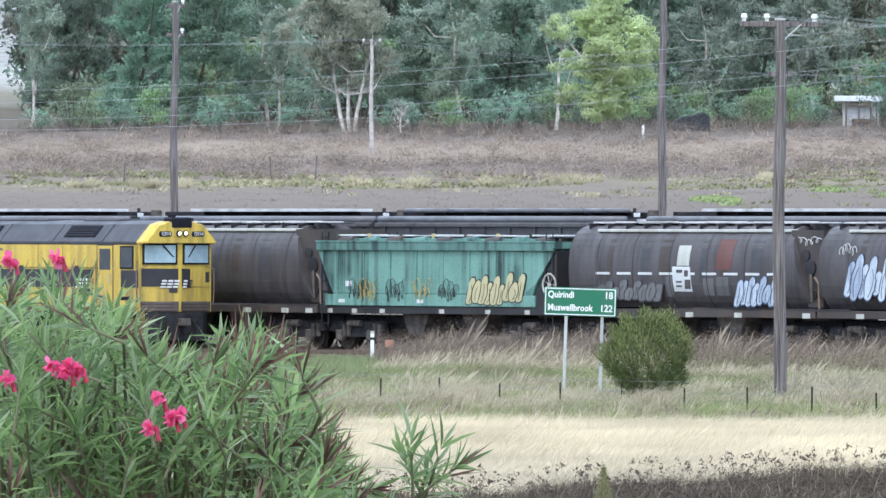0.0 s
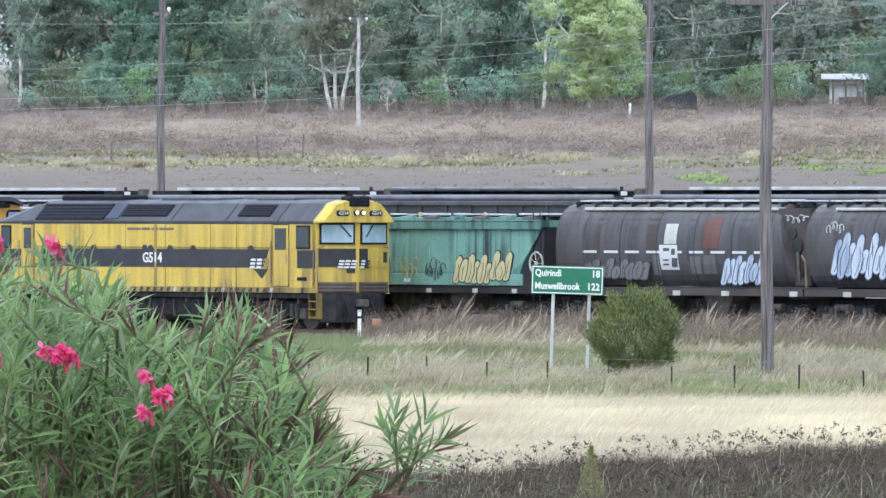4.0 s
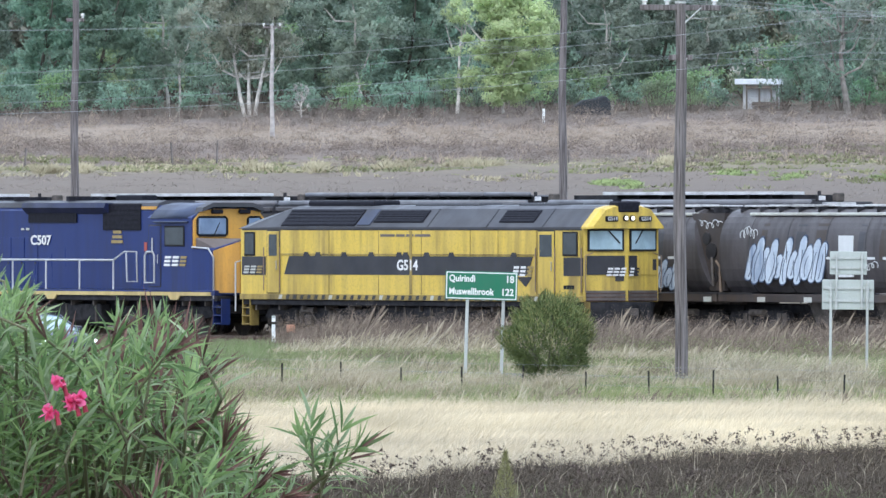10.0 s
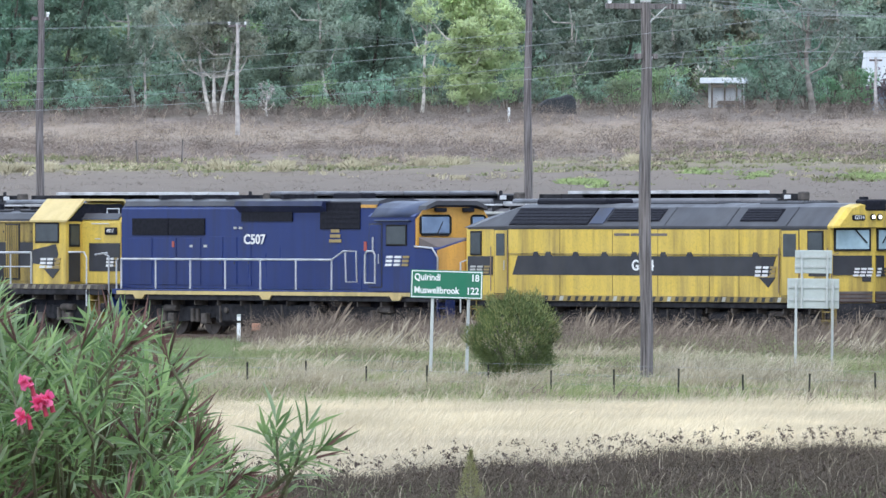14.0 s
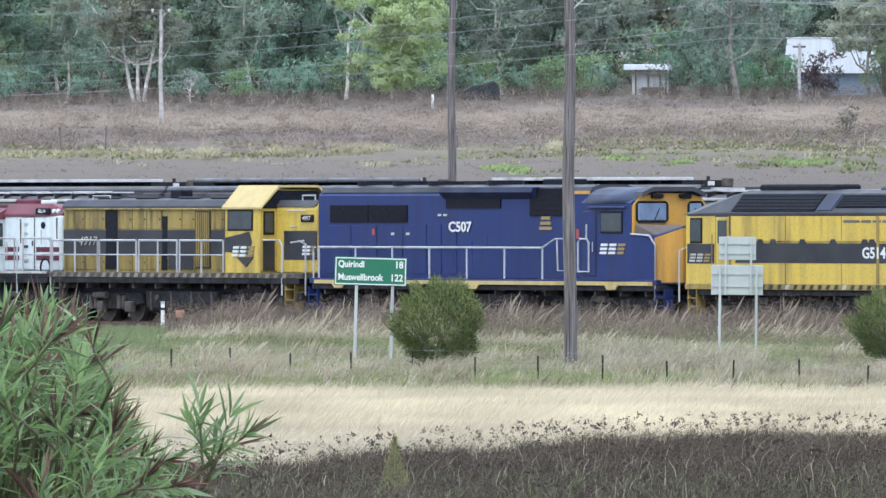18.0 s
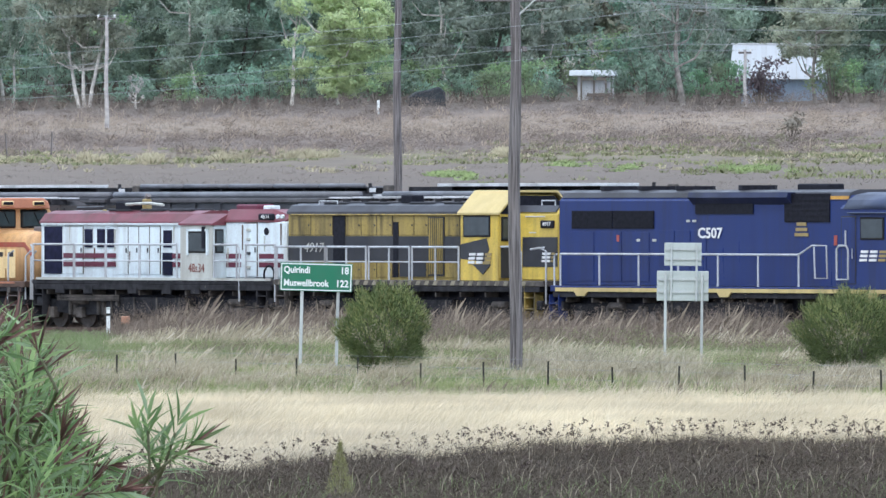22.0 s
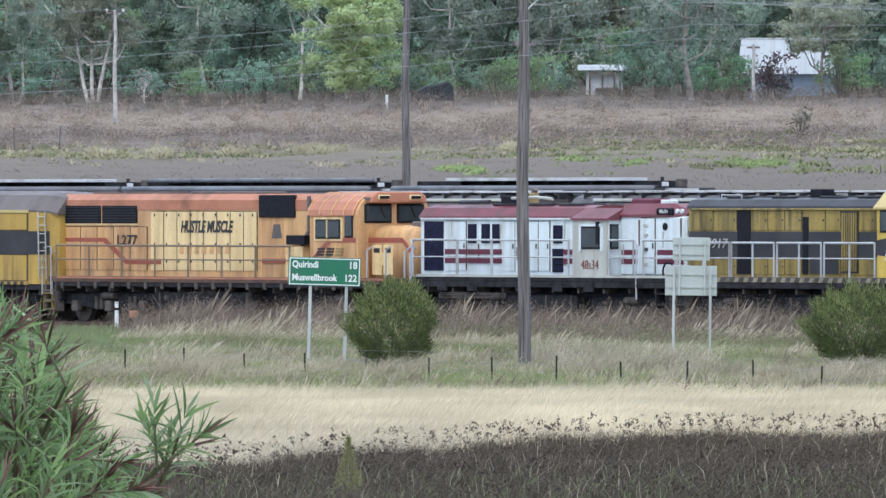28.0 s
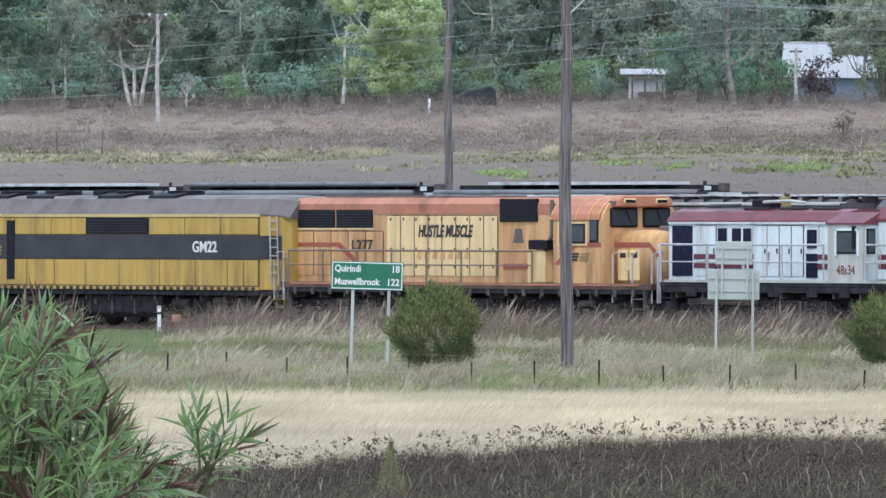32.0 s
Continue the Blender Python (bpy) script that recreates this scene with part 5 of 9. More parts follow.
def build_blue_hood():
    t = thing("locomotive", Matrix(), "deep blue hood diesel locomotive with amber nose", "locomotive", "coupled locomotives")
    hood = [(-0.95, 1.5), (-0.95, 4.1), (-0.8, 4.27), (0.8, 4.27), (0.95, 4.1), (0.95, 1.5)]
    part("hood", prism(hood, -31.36, -16.8, "x"), BLUE, t)
    part("hood_roof", prism([(-0.9, 4.2), (-0.82, 4.36), (-0.5, 4.44), (0.5, 4.44), (0.82, 4.36), (0.9, 4.2)], -31.3, -17.0, "x"), ROOF_GREY, t)
    flare = [(-0.95, 3.98), (-1.18, 4.2), (-1.12, 4.36), (1.12, 4.36), (1.18, 4.2), (0.95, 3.98)]
    dyn = part("dynamic_brake_housing", prism(flare, -24.6, -19.7, "x"), BLUE_DARK, t)
    side = [(-24.45, 3.7), (-21.6, 3.7), (-21.6, 4.02), (-24.45, 4.02)]
    side_plate("intake", dyn, BLACK, side, -0.96, 0.03)
    for k in range(3):
        part("roof_fan", cyl((-29.5 + k * 1.9, 0, 4.42), (-29.5 + k * 1.9, 0, 4.56), 0.62, 16), BLACK, t)
    part("roof_fan", cyl((-22.6, 0, 4.36), (-22.6, 0, 4.58), 0.6, 16), BLACK, t)
    part("exhaust_stack", box(-20.3, -18.7, -0.3, 0.3, 4.38, 4.62, 0.04), BLACK, t)
    for a0, a1, z0, z1 in ((-30.7, -28.65, 3.25, 3.8), (-28.6, -26.55, 3.25, 3.8), (-20.05, -17.85, 3.45, 4.32)):
        g = plate("radiator_grille", t, BLACK, a0, a1, z0, z1, -0.95, 0.035)
        for k in range(6):
            z = z0 + 0.05 + (z1 - z0 - 0.1) * k / 5
            part("louvre", box(a0 + 0.04, a1 - 0.04, -1.0, -0.96, z - 0.012, z + 0.012), BLACK, g)
    for k in range(3):
        a = -26.3 + k * 0.8
        part("hood_door", box(a + 0.02, a + 0.76, -0.972, -0.94, 1.62, 3.2, 0.006), BLUE, t)
        part("door_latch", box(a + 0.6, a + 0.66, -0.985, -0.96, 2.3, 2.4), BAND, t)
    for k in range(3):
        a = -30.9 + k * 1.4
        part("hood_door", box(a + 0.02, a + 1.3, -0.972, -0.94, 1.62, 3.15, 0.006), BLUE, t)
    lettering("C507", 0.44, LETTER, t, pose(-23.72, -0.985, 3.1, 90, 0, 0), "number", 1.25, weight=0.012)
    for k in range(3):
        plate("crest_bar", t, LOGO_GOLD, -19.55 + k * 0.05, -18.9 - k * 0.05, 3.02 + k * 0.16, 3.12 + k * 0.16, -0.972, 0.012)
    plate("warning_label", t, LETTER_RED, -17.65, -17.5, 2.75, 3.05, -0.95, 0.02)
    plate("warning_label", t, LETTER_RED, -28.4, -28.28, 2.85, 3.05, -0.972, 0.02)
    for a in (-24.9, -24.6, -26.6, -27.4):
        plate("warning_label", t, OFFWHITE, a, a + 0.16, 3.45 if a > -26 else 2.85, 3.52 if a > -26 else 2.93, -0.972, 0.012)
    plate("accent_stripe", t, ORANGE_NOSE, -17.8, -16.95, 4.14, 4.24, -0.96, 0.02)
    part("side_gap", box(-17.0, -16.85, -0.98, -0.9, 1.6, 4.1), BLACK, t)
    # cab and nose
    body = [(-1.45, 1.35), (-1.45, 3.86), (-1.3, 3.98), (1.3, 3.98), (1.45, 3.86), (1.45, 1.35)]
    part("cab", prism(body, -16.75, -14.2, "x"), BLUE, t)
    rp = [(-1.47, 3.84), (-1.25, 4.12), (-0.95, 4.28), (-0.5, 4.36), (0.5, 4.36), (0.95, 4.28), (1.25, 4.12), (1.47, 3.84)]
    smooth(part("cab_roof", loft([(-16.6, rp), (-14.5, rp), (-14.12, [(y * 0.97, z - 0.06) for y, z in rp])]), BLUE_TOP, t, "dusty dark blue cab roof"))
    face = part("cab_face", prism([(-1.42, 2.75), (-1.42, 3.8), (-1.2, 4.06), (-0.6, 4.16), (0.6, 4.16), (1.2, 4.06), (1.42, 3.8), (1.42, 2.75)], -14.2, -14.1, "x"), ORANGE_NOSE, t)
    part("visor", prism([(-1.25, 4.06), (-0.8, 4.22), (0.8, 4.22), (1.25, 4.06), (1.2, 4.2), (0.8, 4.36), (-0.8, 4.36), (-1.2, 4.2)], -14.3, -13.9, "x"), ROOF_GREY, t)
    for s in (-1, 1):
        wide = 0.62 if s < 0 else 0.3
        mid = -0.72 if s < 0 else 0.98
        w = part("windscreen", box(-14.14, -14.05, mid - wide, mid + wide, 3.24, 3.92, 0.1), RUBBER, t)
        part("pane", box(-14.10, -14.035, mid - wide + 0.07, mid + wide - 0.07, 3.31, 3.85, 0.03), PANE_BLUE, w)
        part("wiper", cyl((-14.04, s * 0.7, 3.25), (-14.04, s * 0.7 + 0.25, 3.7), 0.02, 5), RUBBER, w)
        part("number_box", box(-14.1, -13.96, s * 0.55 - 0.22, s * 0.55 + 0.22, 4.0, 4.14, 0.03), BLACK, t)
    plan = [(-14.2, -1.45), (-13.05, -1.38), (-12.45, -0.75), (-12.4, 0.75), (-13.05, 1.38), (-14.2, 1.45)]
    bm = prism(plan, 1.35, 2.84, "z")
    for v in bm.verts:
        if v.co.z > 2 and v.co.x > -14:
            v.co.z -= (v.co.x + 14.2) * 0.02
            v.co.z += 0.30 if abs(v.co.y) < 1 else 0
    part("nose", bm, BLUE, t)
    front = part("nose_front", prism([(-13.03, -1.405), (-12.43, -0.77), (-12.38, 0.77), (-13.03, 1.405), (-13.1, 1.38), (-12.52, 0.74), (-12.55, -0.74), (-13.1, -1.38)], 1.4, 2.78, "z"), ORANGE_NOSE, t, "amber nose panels")
    for v in front.data.vertices:
        v.co.z += 0.30 if v.co.z > 2 and abs(v.co.y) < 1 else 0
    bm = prism([(-14.15, -1.36), (-13.1, -1.28), (-12.5, -0.7), (-12.5, 0.7), (-13.1, 1.28), (-14.15, 1.36)], 2.6, 2.86, "z")
    for v in bm.verts:
        if v.co.z > 2.8:
            v.co.z += (0.30 if abs(v.co.y) < 1 else 0) + (0.34 if v.co.x < -14 else 0)
    part("antiglare_panel", bm, ROOF_BROWN, t, "dusty brown sloping nose top")
    window(t, -15.75, -14.62, 2.92, 3.6, -1.45)
    door(t, -16.65, -16.0, 1.6, 3.6, -1.45, BLUE, False)
    logo(t, -15.8, -14.45, 2.27, 2.6, -1.455, LETTER)
    for a in (-29.6, -22.4, -15.2):
        side_plate("jacking_pad", t, YELLOW_PALE, [(a - 0.35, 1.31), (a + 0.35, 1.31), (a + 0.2, 1.16), (a - 0.2, 1.16)], -1.45, 0.03)
    part("cab_awning", box(-16.3, -14.4, -1.56, -1.44, 3.70, 3.75, 0.015), BLUE_TOP, t)
    # deck and railings
    part("walkway", box(-31.2, -12.9, -1.45, 1.45, 1.30, 1.48, 0.02), BLUE, t)
    part("sill_stripe", box(-30.9, -13.1, -1.475, -1.44, 1.30, 1.42), YELLOW_PALE, t, "dirty pale amber sill stripe")
    railing(t, -30.7, -18.8, 1.48, 2.46, -1.42, RAILING, 1.92, False)
    part("handrail", pipe([(-18.8, -1.42, 2.46), (-18.15, -1.42, 2.74), (-17.45, -1.42, 2.74), (-17.4, -1.42, 1.75), (-18.0, -1.42, 1.75), (-18.05, -1.42, 2.7)], 0.03, 6), RAILING, t)
    part("handrail", pipe([(-16.85, -1.5, 1.72), (-16.85, -1.5, 2.62), (-16.75, -1.5, 2.74), (-16.4, -1.5, 2.74), (-16.3, -1.5, 2.62), (-16.3, -1.5, 1.72), (-16.85, -1.5, 1.72)], 0.034, 6), RAILING, t)
    part("handrail", pipe([(-16.42, -1.5, 2.74), (-16.42, -1.5, 3.2)], 0.03, 6), RAILING, t)
    part("handrail", pipe([(-13.0, -1.42, 0.8), (-13.0, -1.42, 2.55), (-13.3, -1.42, 2.85), (-14.2, -1.46, 2.9)], 0.03, 6), RAILING, t)
    part("handrail", pipe([(-12.2, -1.1, 0.8), (-12.2, -1.1, 2.4), (-12.4, -0.6, 2.5)], 0.03, 6), RAILING, t)
    part("handrail", pipe([(-31.3, -1.2, 1.48), (-31.3, -1.2, 2.4), (-30.9, -1.42, 2.46)], 0.03, 6), RAILING, t)
    frame_and_tank(t, -31.1, -12.8, (-25.6, -19.8), 1.0, 1.3)
    bogie(t, -28.2, (-1.9, 0, 1.9))
    bogie(t, -16.2, (-1.9, 0, 1.9))
    for a in (-12.75, -31.0):
        steps(t, a, -1.45, BLUE, 0.5)
    coupler(t, -12.4, 1), coupler(t, -31.2, -1)
    return t, -21.8


def hood_doors(t, a0, a1, step, z0, z1, y, mat, handle=True):
    k = int(round((a1 - a0) / step))
    part("door_seam", box(a0, a1, y - 0.018, y, z1 + 0.003, z1 + 0.022), SEAM, t)
    for i in range(k):
        a = a0 + i * (a1 - a0) / k
        b = a0 + (i + 1) * (a1 - a0) / k
        dr = part("hood_door", box(a + 0.02, b - 0.02, y - 0.02, y + 0.02, z0, z1, 0.006), mat, t)
        part("door_seam", box(b - 0.014, b + 0.014, y - 0.023, y, z0, z1), SEAM, t)
        if handle:
            part("latch", box(b - 0.12, b - 0.07, y - 0.04, y, z0 + (z1 - z0) * 0.45, z0 + (z1 - z0) * 0.55), BAND, dr)


def build_old_yellow_hood():
    t = thing("locomotive", Matrix(), "grimy yellow branch-line diesel locomotive with charcoal band", "locomotive", "coupled locomotives")
    hood = [(-0.86, 1.62), (-0.86, 3.72), (-0.7, 3.93), (-0.35, 4.0), (0.35, 4.0), (0.7, 3.93), (0.86, 3.72), (0.86, 1.62)]
    part("hood", prism(hood, -45.8, -35.7, "x"), YELLOW_OLD, t)
    rf = [(-0.9, 3.70), (-0.9, 3.78), (-0.72, 3.97), (-0.35, 4.04), (0.35, 4.04), (0.72, 3.97), (0.9, 3.78), (0.9, 3.70)]
    roof = part("roof", prism(rf, -45.85, -35.8, "x"), ROOF_GREY, t, "dark grey rounded roof")
    for a in (-44.4, -42.2, -39.8, -38.0):
        part("roof_hatch", box(a, a + 1.2, -0.5, 0.5, 4.02, 4.09, 0.02), BAND, roof)
    part("exhaust_stack", box(-40.6, -40.0, -0.25, 0.25, 4.04, 4.3, 0.03), BLACK, roof)
    part("grab_rail", pipe([(-44.5, -0.6, 4.0), (-44.5, -0.6, 4.12), (-43.5, -0.6, 4.12), (-43.5, -0.6, 4.0)], 0.02, 5), RAILING, roof)
    plate("side_band", t, BAND, -45.8, -35.85, 2.22, 3.0, -0.87, 0.006)
    for a0, a1, k in ((-45.75, -43.4, 2), (-42.7, -40.2, 3), (-39.8, -38.3, 2), (-37.4, -35.9, 2)):
        hood_doors(t, a0, a1, (a1 - a0) / k, 3.04, 3.66, -0.86, YELLOW_OLD)
        hood_doors(t, a0, a1, (a1 - a0) / k, 1.7, 2.18, -0.86, YELLOW_OLD)
    part("open_bay", box(-43.36, -42.72, -0.885, -0.8, 1.7, 3.68), BLACK, t)
    part("open_bay", box(-40.15, -39.88, -0.885, -0.8, 1.7, 3.45), BLACK, t)
    g = part("radiator_grille", box(-38.25, -37.45, -0.895, -0.84, 1.75, 3.62), BAND, t)
    for k in range(7):
        part("louvre", box(-38.22 + k * 0.11, -38.17 + k * 0.11, -0.915, -0.89, 1.8, 3.58), YELLOW_OLD, g)
    plate("grime_panel", t, BAND, -39.8, -38.4, 1.72, 2.2, -0.885, 0.01)
    part("gutter", pipe([(-45.6, -0.93, 3.68), (-36.2, -0.93, 3.68)], 0.03, 5), YELLOW_OLD, t)
    lettering("4917", 0.42, OFFWHITE, t, pose(-44.4, -0.90, 2.62, 90, 0, 0), "number", 1.25, 0.2)
    # cab
    cab = [(-1.43, 1.62), (-1.43, 3.72), (-0.75, 4.3), (0.75, 4.3), (1.43, 3.72), (1.43, 1.62)]
    part("cab", prism(cab, -35.85, -33.9, "x"), YELLOW, t)
    o = [(-1.5, 3.68), (-0.78, 4.38), (0.78, 4.38), (1.5, 3.68), (1.5, 3.74), (0.8, 4.45), (-0.8, 4.45), (-1.5, 3.74)]
    part("cab_roof", prism(o, -35.95, -33.75, "x"), YELLOW_PALE, t, "clean sandy yellow cab roof")
    window(t, -35.7, -34.3, 2.98, 3.66, -1.43)
    side_plate("cab_band", t, BAND, [(-35.85, 2.75), (-34.5, 2.95), (-34.35, 2.6), (-34.6, 2.2), (-35.85, 2.3)], -1.43, 0.008)
    logo(t, -35.45, -34.2, 2.15, 2.48, -1.44, LETTER, BAND)
    face = part("cab_face", box(-33.9, -33.86, -1.4, 1.4, 1.7, 3.7), YELLOW, t)
    part("face_top", prism([(-1.36, 3.7), (-0.74, 4.28), (0.74, 4.28), (1.36, 3.7)], -33.9, -33.84, "x"), BLACK, t)
    part("door_opening", box(-33.88, -33.84, -1.36, -0.9, 1.7, 2.7), BAND, t)
    for s in (-1, 1):
        w = part("windscreen", box(-33.87, -33.83, s * 1.13 - 0.22, s * 1.13 + 0.22, 2.85, 3.62, 0.02), RUBBER, t)
        part("pane", box(-33.85, -33.82, s * 1.13 - 0.16, s * 1.13 + 0.16, 2.92, 3.55), PANE, w)
    # short nose
    nose = [(-0.84, 1.62), (-0.84, 3.7), (-0.66, 3.93), (0.66, 3.93), (0.84, 3.7), (0.84, 1.62)]
    part("nose", prism(nose, -33.86, -31.6, "x", bevel=0.04), YELLOW, t)
    part("nose_roof", prism([(-0.86, 3.76), (-0.68, 3.97), (0.68, 3.97), (0.86, 3.76)], -33.86, -31.7, "x"), ROOF_GREY, t)
    plate("side_band", t, BAND, -33.4, -31.62, 2.05, 2.98, -0.845, 0.01)
    logo(t, -32.4, -31.7, 2.2, 2.5, -0.85, LETTER)
    nb = part("number_box", box(-32.45, -31.75, -0.9, -0.82, 3.26, 3.5, 0.03), BLACK, t)
    lettering("4917", 0.19, LETTER, nb, pose(-32.1, -0.905, 3.38, 90, 0, 0), "number", 1.1)
    part("grab_rail", pipe([(-33.2, -0.88, 3.62), (-32.7, -0.95, 3.62), (-32.2, -0.88, 3.62)], 0.02, 5), RAILING, t)
    part("grab_rail", pipe([(-33.0, -0.88, 3.12), (-32.6, -0.95, 3.12)], 0.02, 5), RAILING, t)
    part("roof_rail", pipe([(-33.0, -0.4, 3.95), (-33.0, -0.4, 4.12), (-32.3, -0.4, 4.12), (-32.3, -0.4, 3.95)], 0.025, 5), RAILING, t)
    # deck
    part("walkway", box(-45.9, -31.6, -1.43, 1.43, 1.44, 1.62, 0.02), UNDER_BROWN, t)
    for k in range(30):
        a = -45.6 + k * 0.46
        side_plate("hazard_stripe", t, HAZARD_PALE, [(a, 1.46), (a + 0.2, 1.46), (a + 0.28, 1.6), (a + 0.08, 1.6)], -1.43, 0.01)
    for a0, a1 in ((-45.7, -43.1), (-43.0, -40.9), (-40.75, -38.6), (-38.45, -36.0)):
        railing(t, a0, a1, 1.62, 2.66, -1.4, RAILING, 1.25)
    part("handrail", pipe([(-33.8, -1.4, 2.68), (-32.9, -1.4, 2.68), (-32.75, -1.4, 2.5), (-32.75, -1.4, 0.9)], 0.03, 6), RAILING, t)
    part("handrail", pipe([(-31.6, -1.3, 0.9), (-31.6, -1.3, 2.55), (-32.0, -1.3, 2.66)], 0.03, 6), RAILING, t)
    part("handrail", pipe([(-32.4, -1.3, 2.6), (-31.7, -1.3, 2.66)], 0.03, 6), RAILING, t)
    frame_and_tank(t, -45.7, -31.8, (-40.6, -36.6), 1.0, 1.44)
    bogie(t, -43.3, (-1.6, 0, 1.6), 0.48)
    bogie(t, -34.2, (-1.6, 0, 1.6), 0.48)
    steps(t, -32.3, -1.42, YELLOW_OLD, 0.55, 1.44), steps(t, -45.5, -1.42, UNDER_BROWN, 0.5, 1.44)
    coupler(t, -31.6, 1), coupler(t, -45.9, -1)
    return t, -38.7


def build_white_hood():
    t = thing("locomotive", Matrix(), "white branch-line diesel locomotive with maroon roof and stripes", "locomotive", "coupled locomotives")
    hood = [(-0.9, 1.6), (-0.9, 3.42), (0.9, 3.42), (0.9, 1.6)]
    part("hood", prism(hood, -59.55, -50.9, "x"), WHITE, t)
    rf = [(-0.95, 3.40), (-0.95, 3.46), (-0.72, 3.72), (-0.3, 3.82), (0.3, 3.82), (0.72, 3.72), (0.95, 3.46), (0.95, 3.40)]
    roof = part("roof", prism(rf, -59.6, -50.8, "x"), MAROON_ROOF, t, "faded maroon rounded roof")
    for a in (-56.4, -54.6, -53.0):
        part("roof_hatch", box(a, a + 1.3, -0.45, 0.45, 3.8, 3.88, 0.02), BAND, roof)
    part("exhaust_stack", box(-54.95, -54.7, -0.12, 0.12, 3.82, 4.2, 0.03), LOGO_GOLD, roof)
    part("turbo_housing", box(-56.0, -55.1, -0.45, 0.35, 3.82, 4.12, 0.05), BLACK, roof)
    part("roof_pipe", pipe([(-55.3, -0.5, 4.02), (-54.0, -0.5, 4.06), (-53.2, -0.5, 4.0)], 0.05, 6), OFFWHITE, roof)
    part("roof_pipe", pipe([(-57.9, -0.6, 3.9), (-56.4, -0.55, 3.92)], 0.06, 6), ROOF_GREY, roof)
    part("exhaust_cap", cyl((-54.83, 0, 4.2), (-54.74, 0, 4.32), 0.1, 8), ROOF_BROWN, roof)
    part("white_gutter", box(-59.5, -50.9, -0.97, -0.9, 3.36, 3.41), WHITE, t)
    hood_doors(t, -58.2, -57.15, 1.05, 1.75, 3.3, -0.9, WHITE)
    hood_doors(t, -55.2, -52.8, 0.6, 1.75, 3.3, -0.9, WHITE)
    part("open_bay", box(-59.35, -58.35, -0.925, -0.85, 1.75, 3.3), NAVY_DARK, t)
    for a0, a1, z0, z1 in ((-57.05, -56.62, 2.62, 3.22), (-56.34, -55.92, 2.62, 3.22), (-55.78, -55.4, 2.62, 3.22), (-52.62, -52.16, 2.62, 3.18), (-52.66, -52.12, 1.72, 2.45)):
        g = plate("vent", t, NAVY_DARK, a0, a1, z0, z1, -0.91, 0.02)
        for k in range(4):
            part("louvre", box(a0 + 0.03, a1 - 0.03, -0.945, -0.92, z0 + 0.06 + k * (z1 - z0) / 4, z0 + 0.08 + k * (z1 - z0) / 4), BLACK, g)
    for a0, a1 in ((-58.25, -57.1), (-57.05, -55.3), (-52.1, -50.95)):
        for z in (2.27, 1.99):
            plate("maroon_stripe", t, MAROON, a0, a1, z, z + 0.16, -0.925, 0.008)
    for i, (a, z, h) in enumerate(((-57.9, 3.3, 0.5), (-56.5, 2.6, 0.5), (-55.35, 3.2, 0.7), (-54.5, 2.5, 0.4), (-52.05, 3.3, 0.6), (-48.2, 3.35, 0.8), (-47.0, 3.0, 0.5), (-46.1, 3.4, 0.7), (-49.0, 2.6, 0.6))):
        o = [(a - 0.03, z), (a + 0.03, z), (a + 0.012, z - h), (a - 0.012, z - h)]
        side_plate("rust_run", t, RUST if i % 2 else OFFWHITE, o, -0.925 if a < -51 else -0.955, 0.004)
    # cab
    cab = [(-1.4, 1.55), (-1.4, 3.38), (1.4, 3.38), (1.4, 1.55)]
    part("cab", prism(cab, -51.0, -49.25, "x"), OFFWHITE, t)
    o = [(-1.45, 3.34), (-1.45, 3.4), (-0.8, 3.72), (0.8, 3.72), (1.45, 3.4), (1.45, 3.34)]
    part("cab_roof", prism(o, -51.05, -49.15, "x"), MAROON_ROOF, t)
    window(t, -50.55, -49.5, 2.45, 3.15, -1.4)
    for a, b in ((-50.62, -50.52), (-49.53, -49.43)):
        part("window_frame", box(a, b, -1.45, -1.39, 2.38, 3.22), WHITE, t)
    part("window_frame", box(-50.62, -49.43, -1.45, -1.39, 3.15, 3.22), WHITE, t)
    part("window_shade", box(-49.75, -49.6, -1.46, -1.42, 2.6, 3.3), BLACK, t)
    lettering("48s34", 0.40, NUMBER_BROWN, t, pose(-50.1, -1.412, 1.95, 90, 0, 0), "number", 0.95)
    part("cab_face", box(-49.25, -49.2, -1.35, 1.35, 1.6, 3.34), WHITE, t)
    for s in (-1, 1):
        w = part("windscreen", box(-49.21, -49.16, s * 1.16 - 0.17, s * 1.16 + 0.17, 2.45, 3.22, 0.02), RUBBER, t)
        part("pane", box(-49.19, -49.15, s * 1.16 - 0.12, s * 1.16 + 0.12, 2.5, 3.16), PANE, w)
    # nose hood
    nose = [(-0.93, 1.6), (-0.93, 3.5), (0.93, 3.5), (0.93, 1.6)]
    part("nose", prism(nose, -49.2, -45.9, "x", bevel=0.08), WHITE, t)
    o = [(-0.97, 3.44), (-0.97, 3.52), (-0.7, 3.86), (0.7, 3.86), (0.97, 3.52), (0.97, 3.44)]
    part("nose_roof", loft([(-49.2, o), (-46.8, o), (-45.95, [(y * 0.9, 3.44 + (z - 3.44) * 0.5) for y, z in o])]), MAROON_ROOF, t)
    part("horn_box", box(-49.4, -48.2, -0.35, 0.35, 3.8, 4.02, 0.05), MAROON, t)
    part("roof_lamp", box(-47.9, -47.55, -0.35, 0.1, 3.84, 3.98, 0.03), WHITE, t)
    nb = part("number_box", box(-47.3, -46.45, -1.0, -0.9, 3.5, 3.72, 0.04), BLACK, t)
    lettering("48s34", 0.17, LETTER, nb, pose(-46.9, -1.004, 3.61, 90, 0, 0), "number", 1.1)
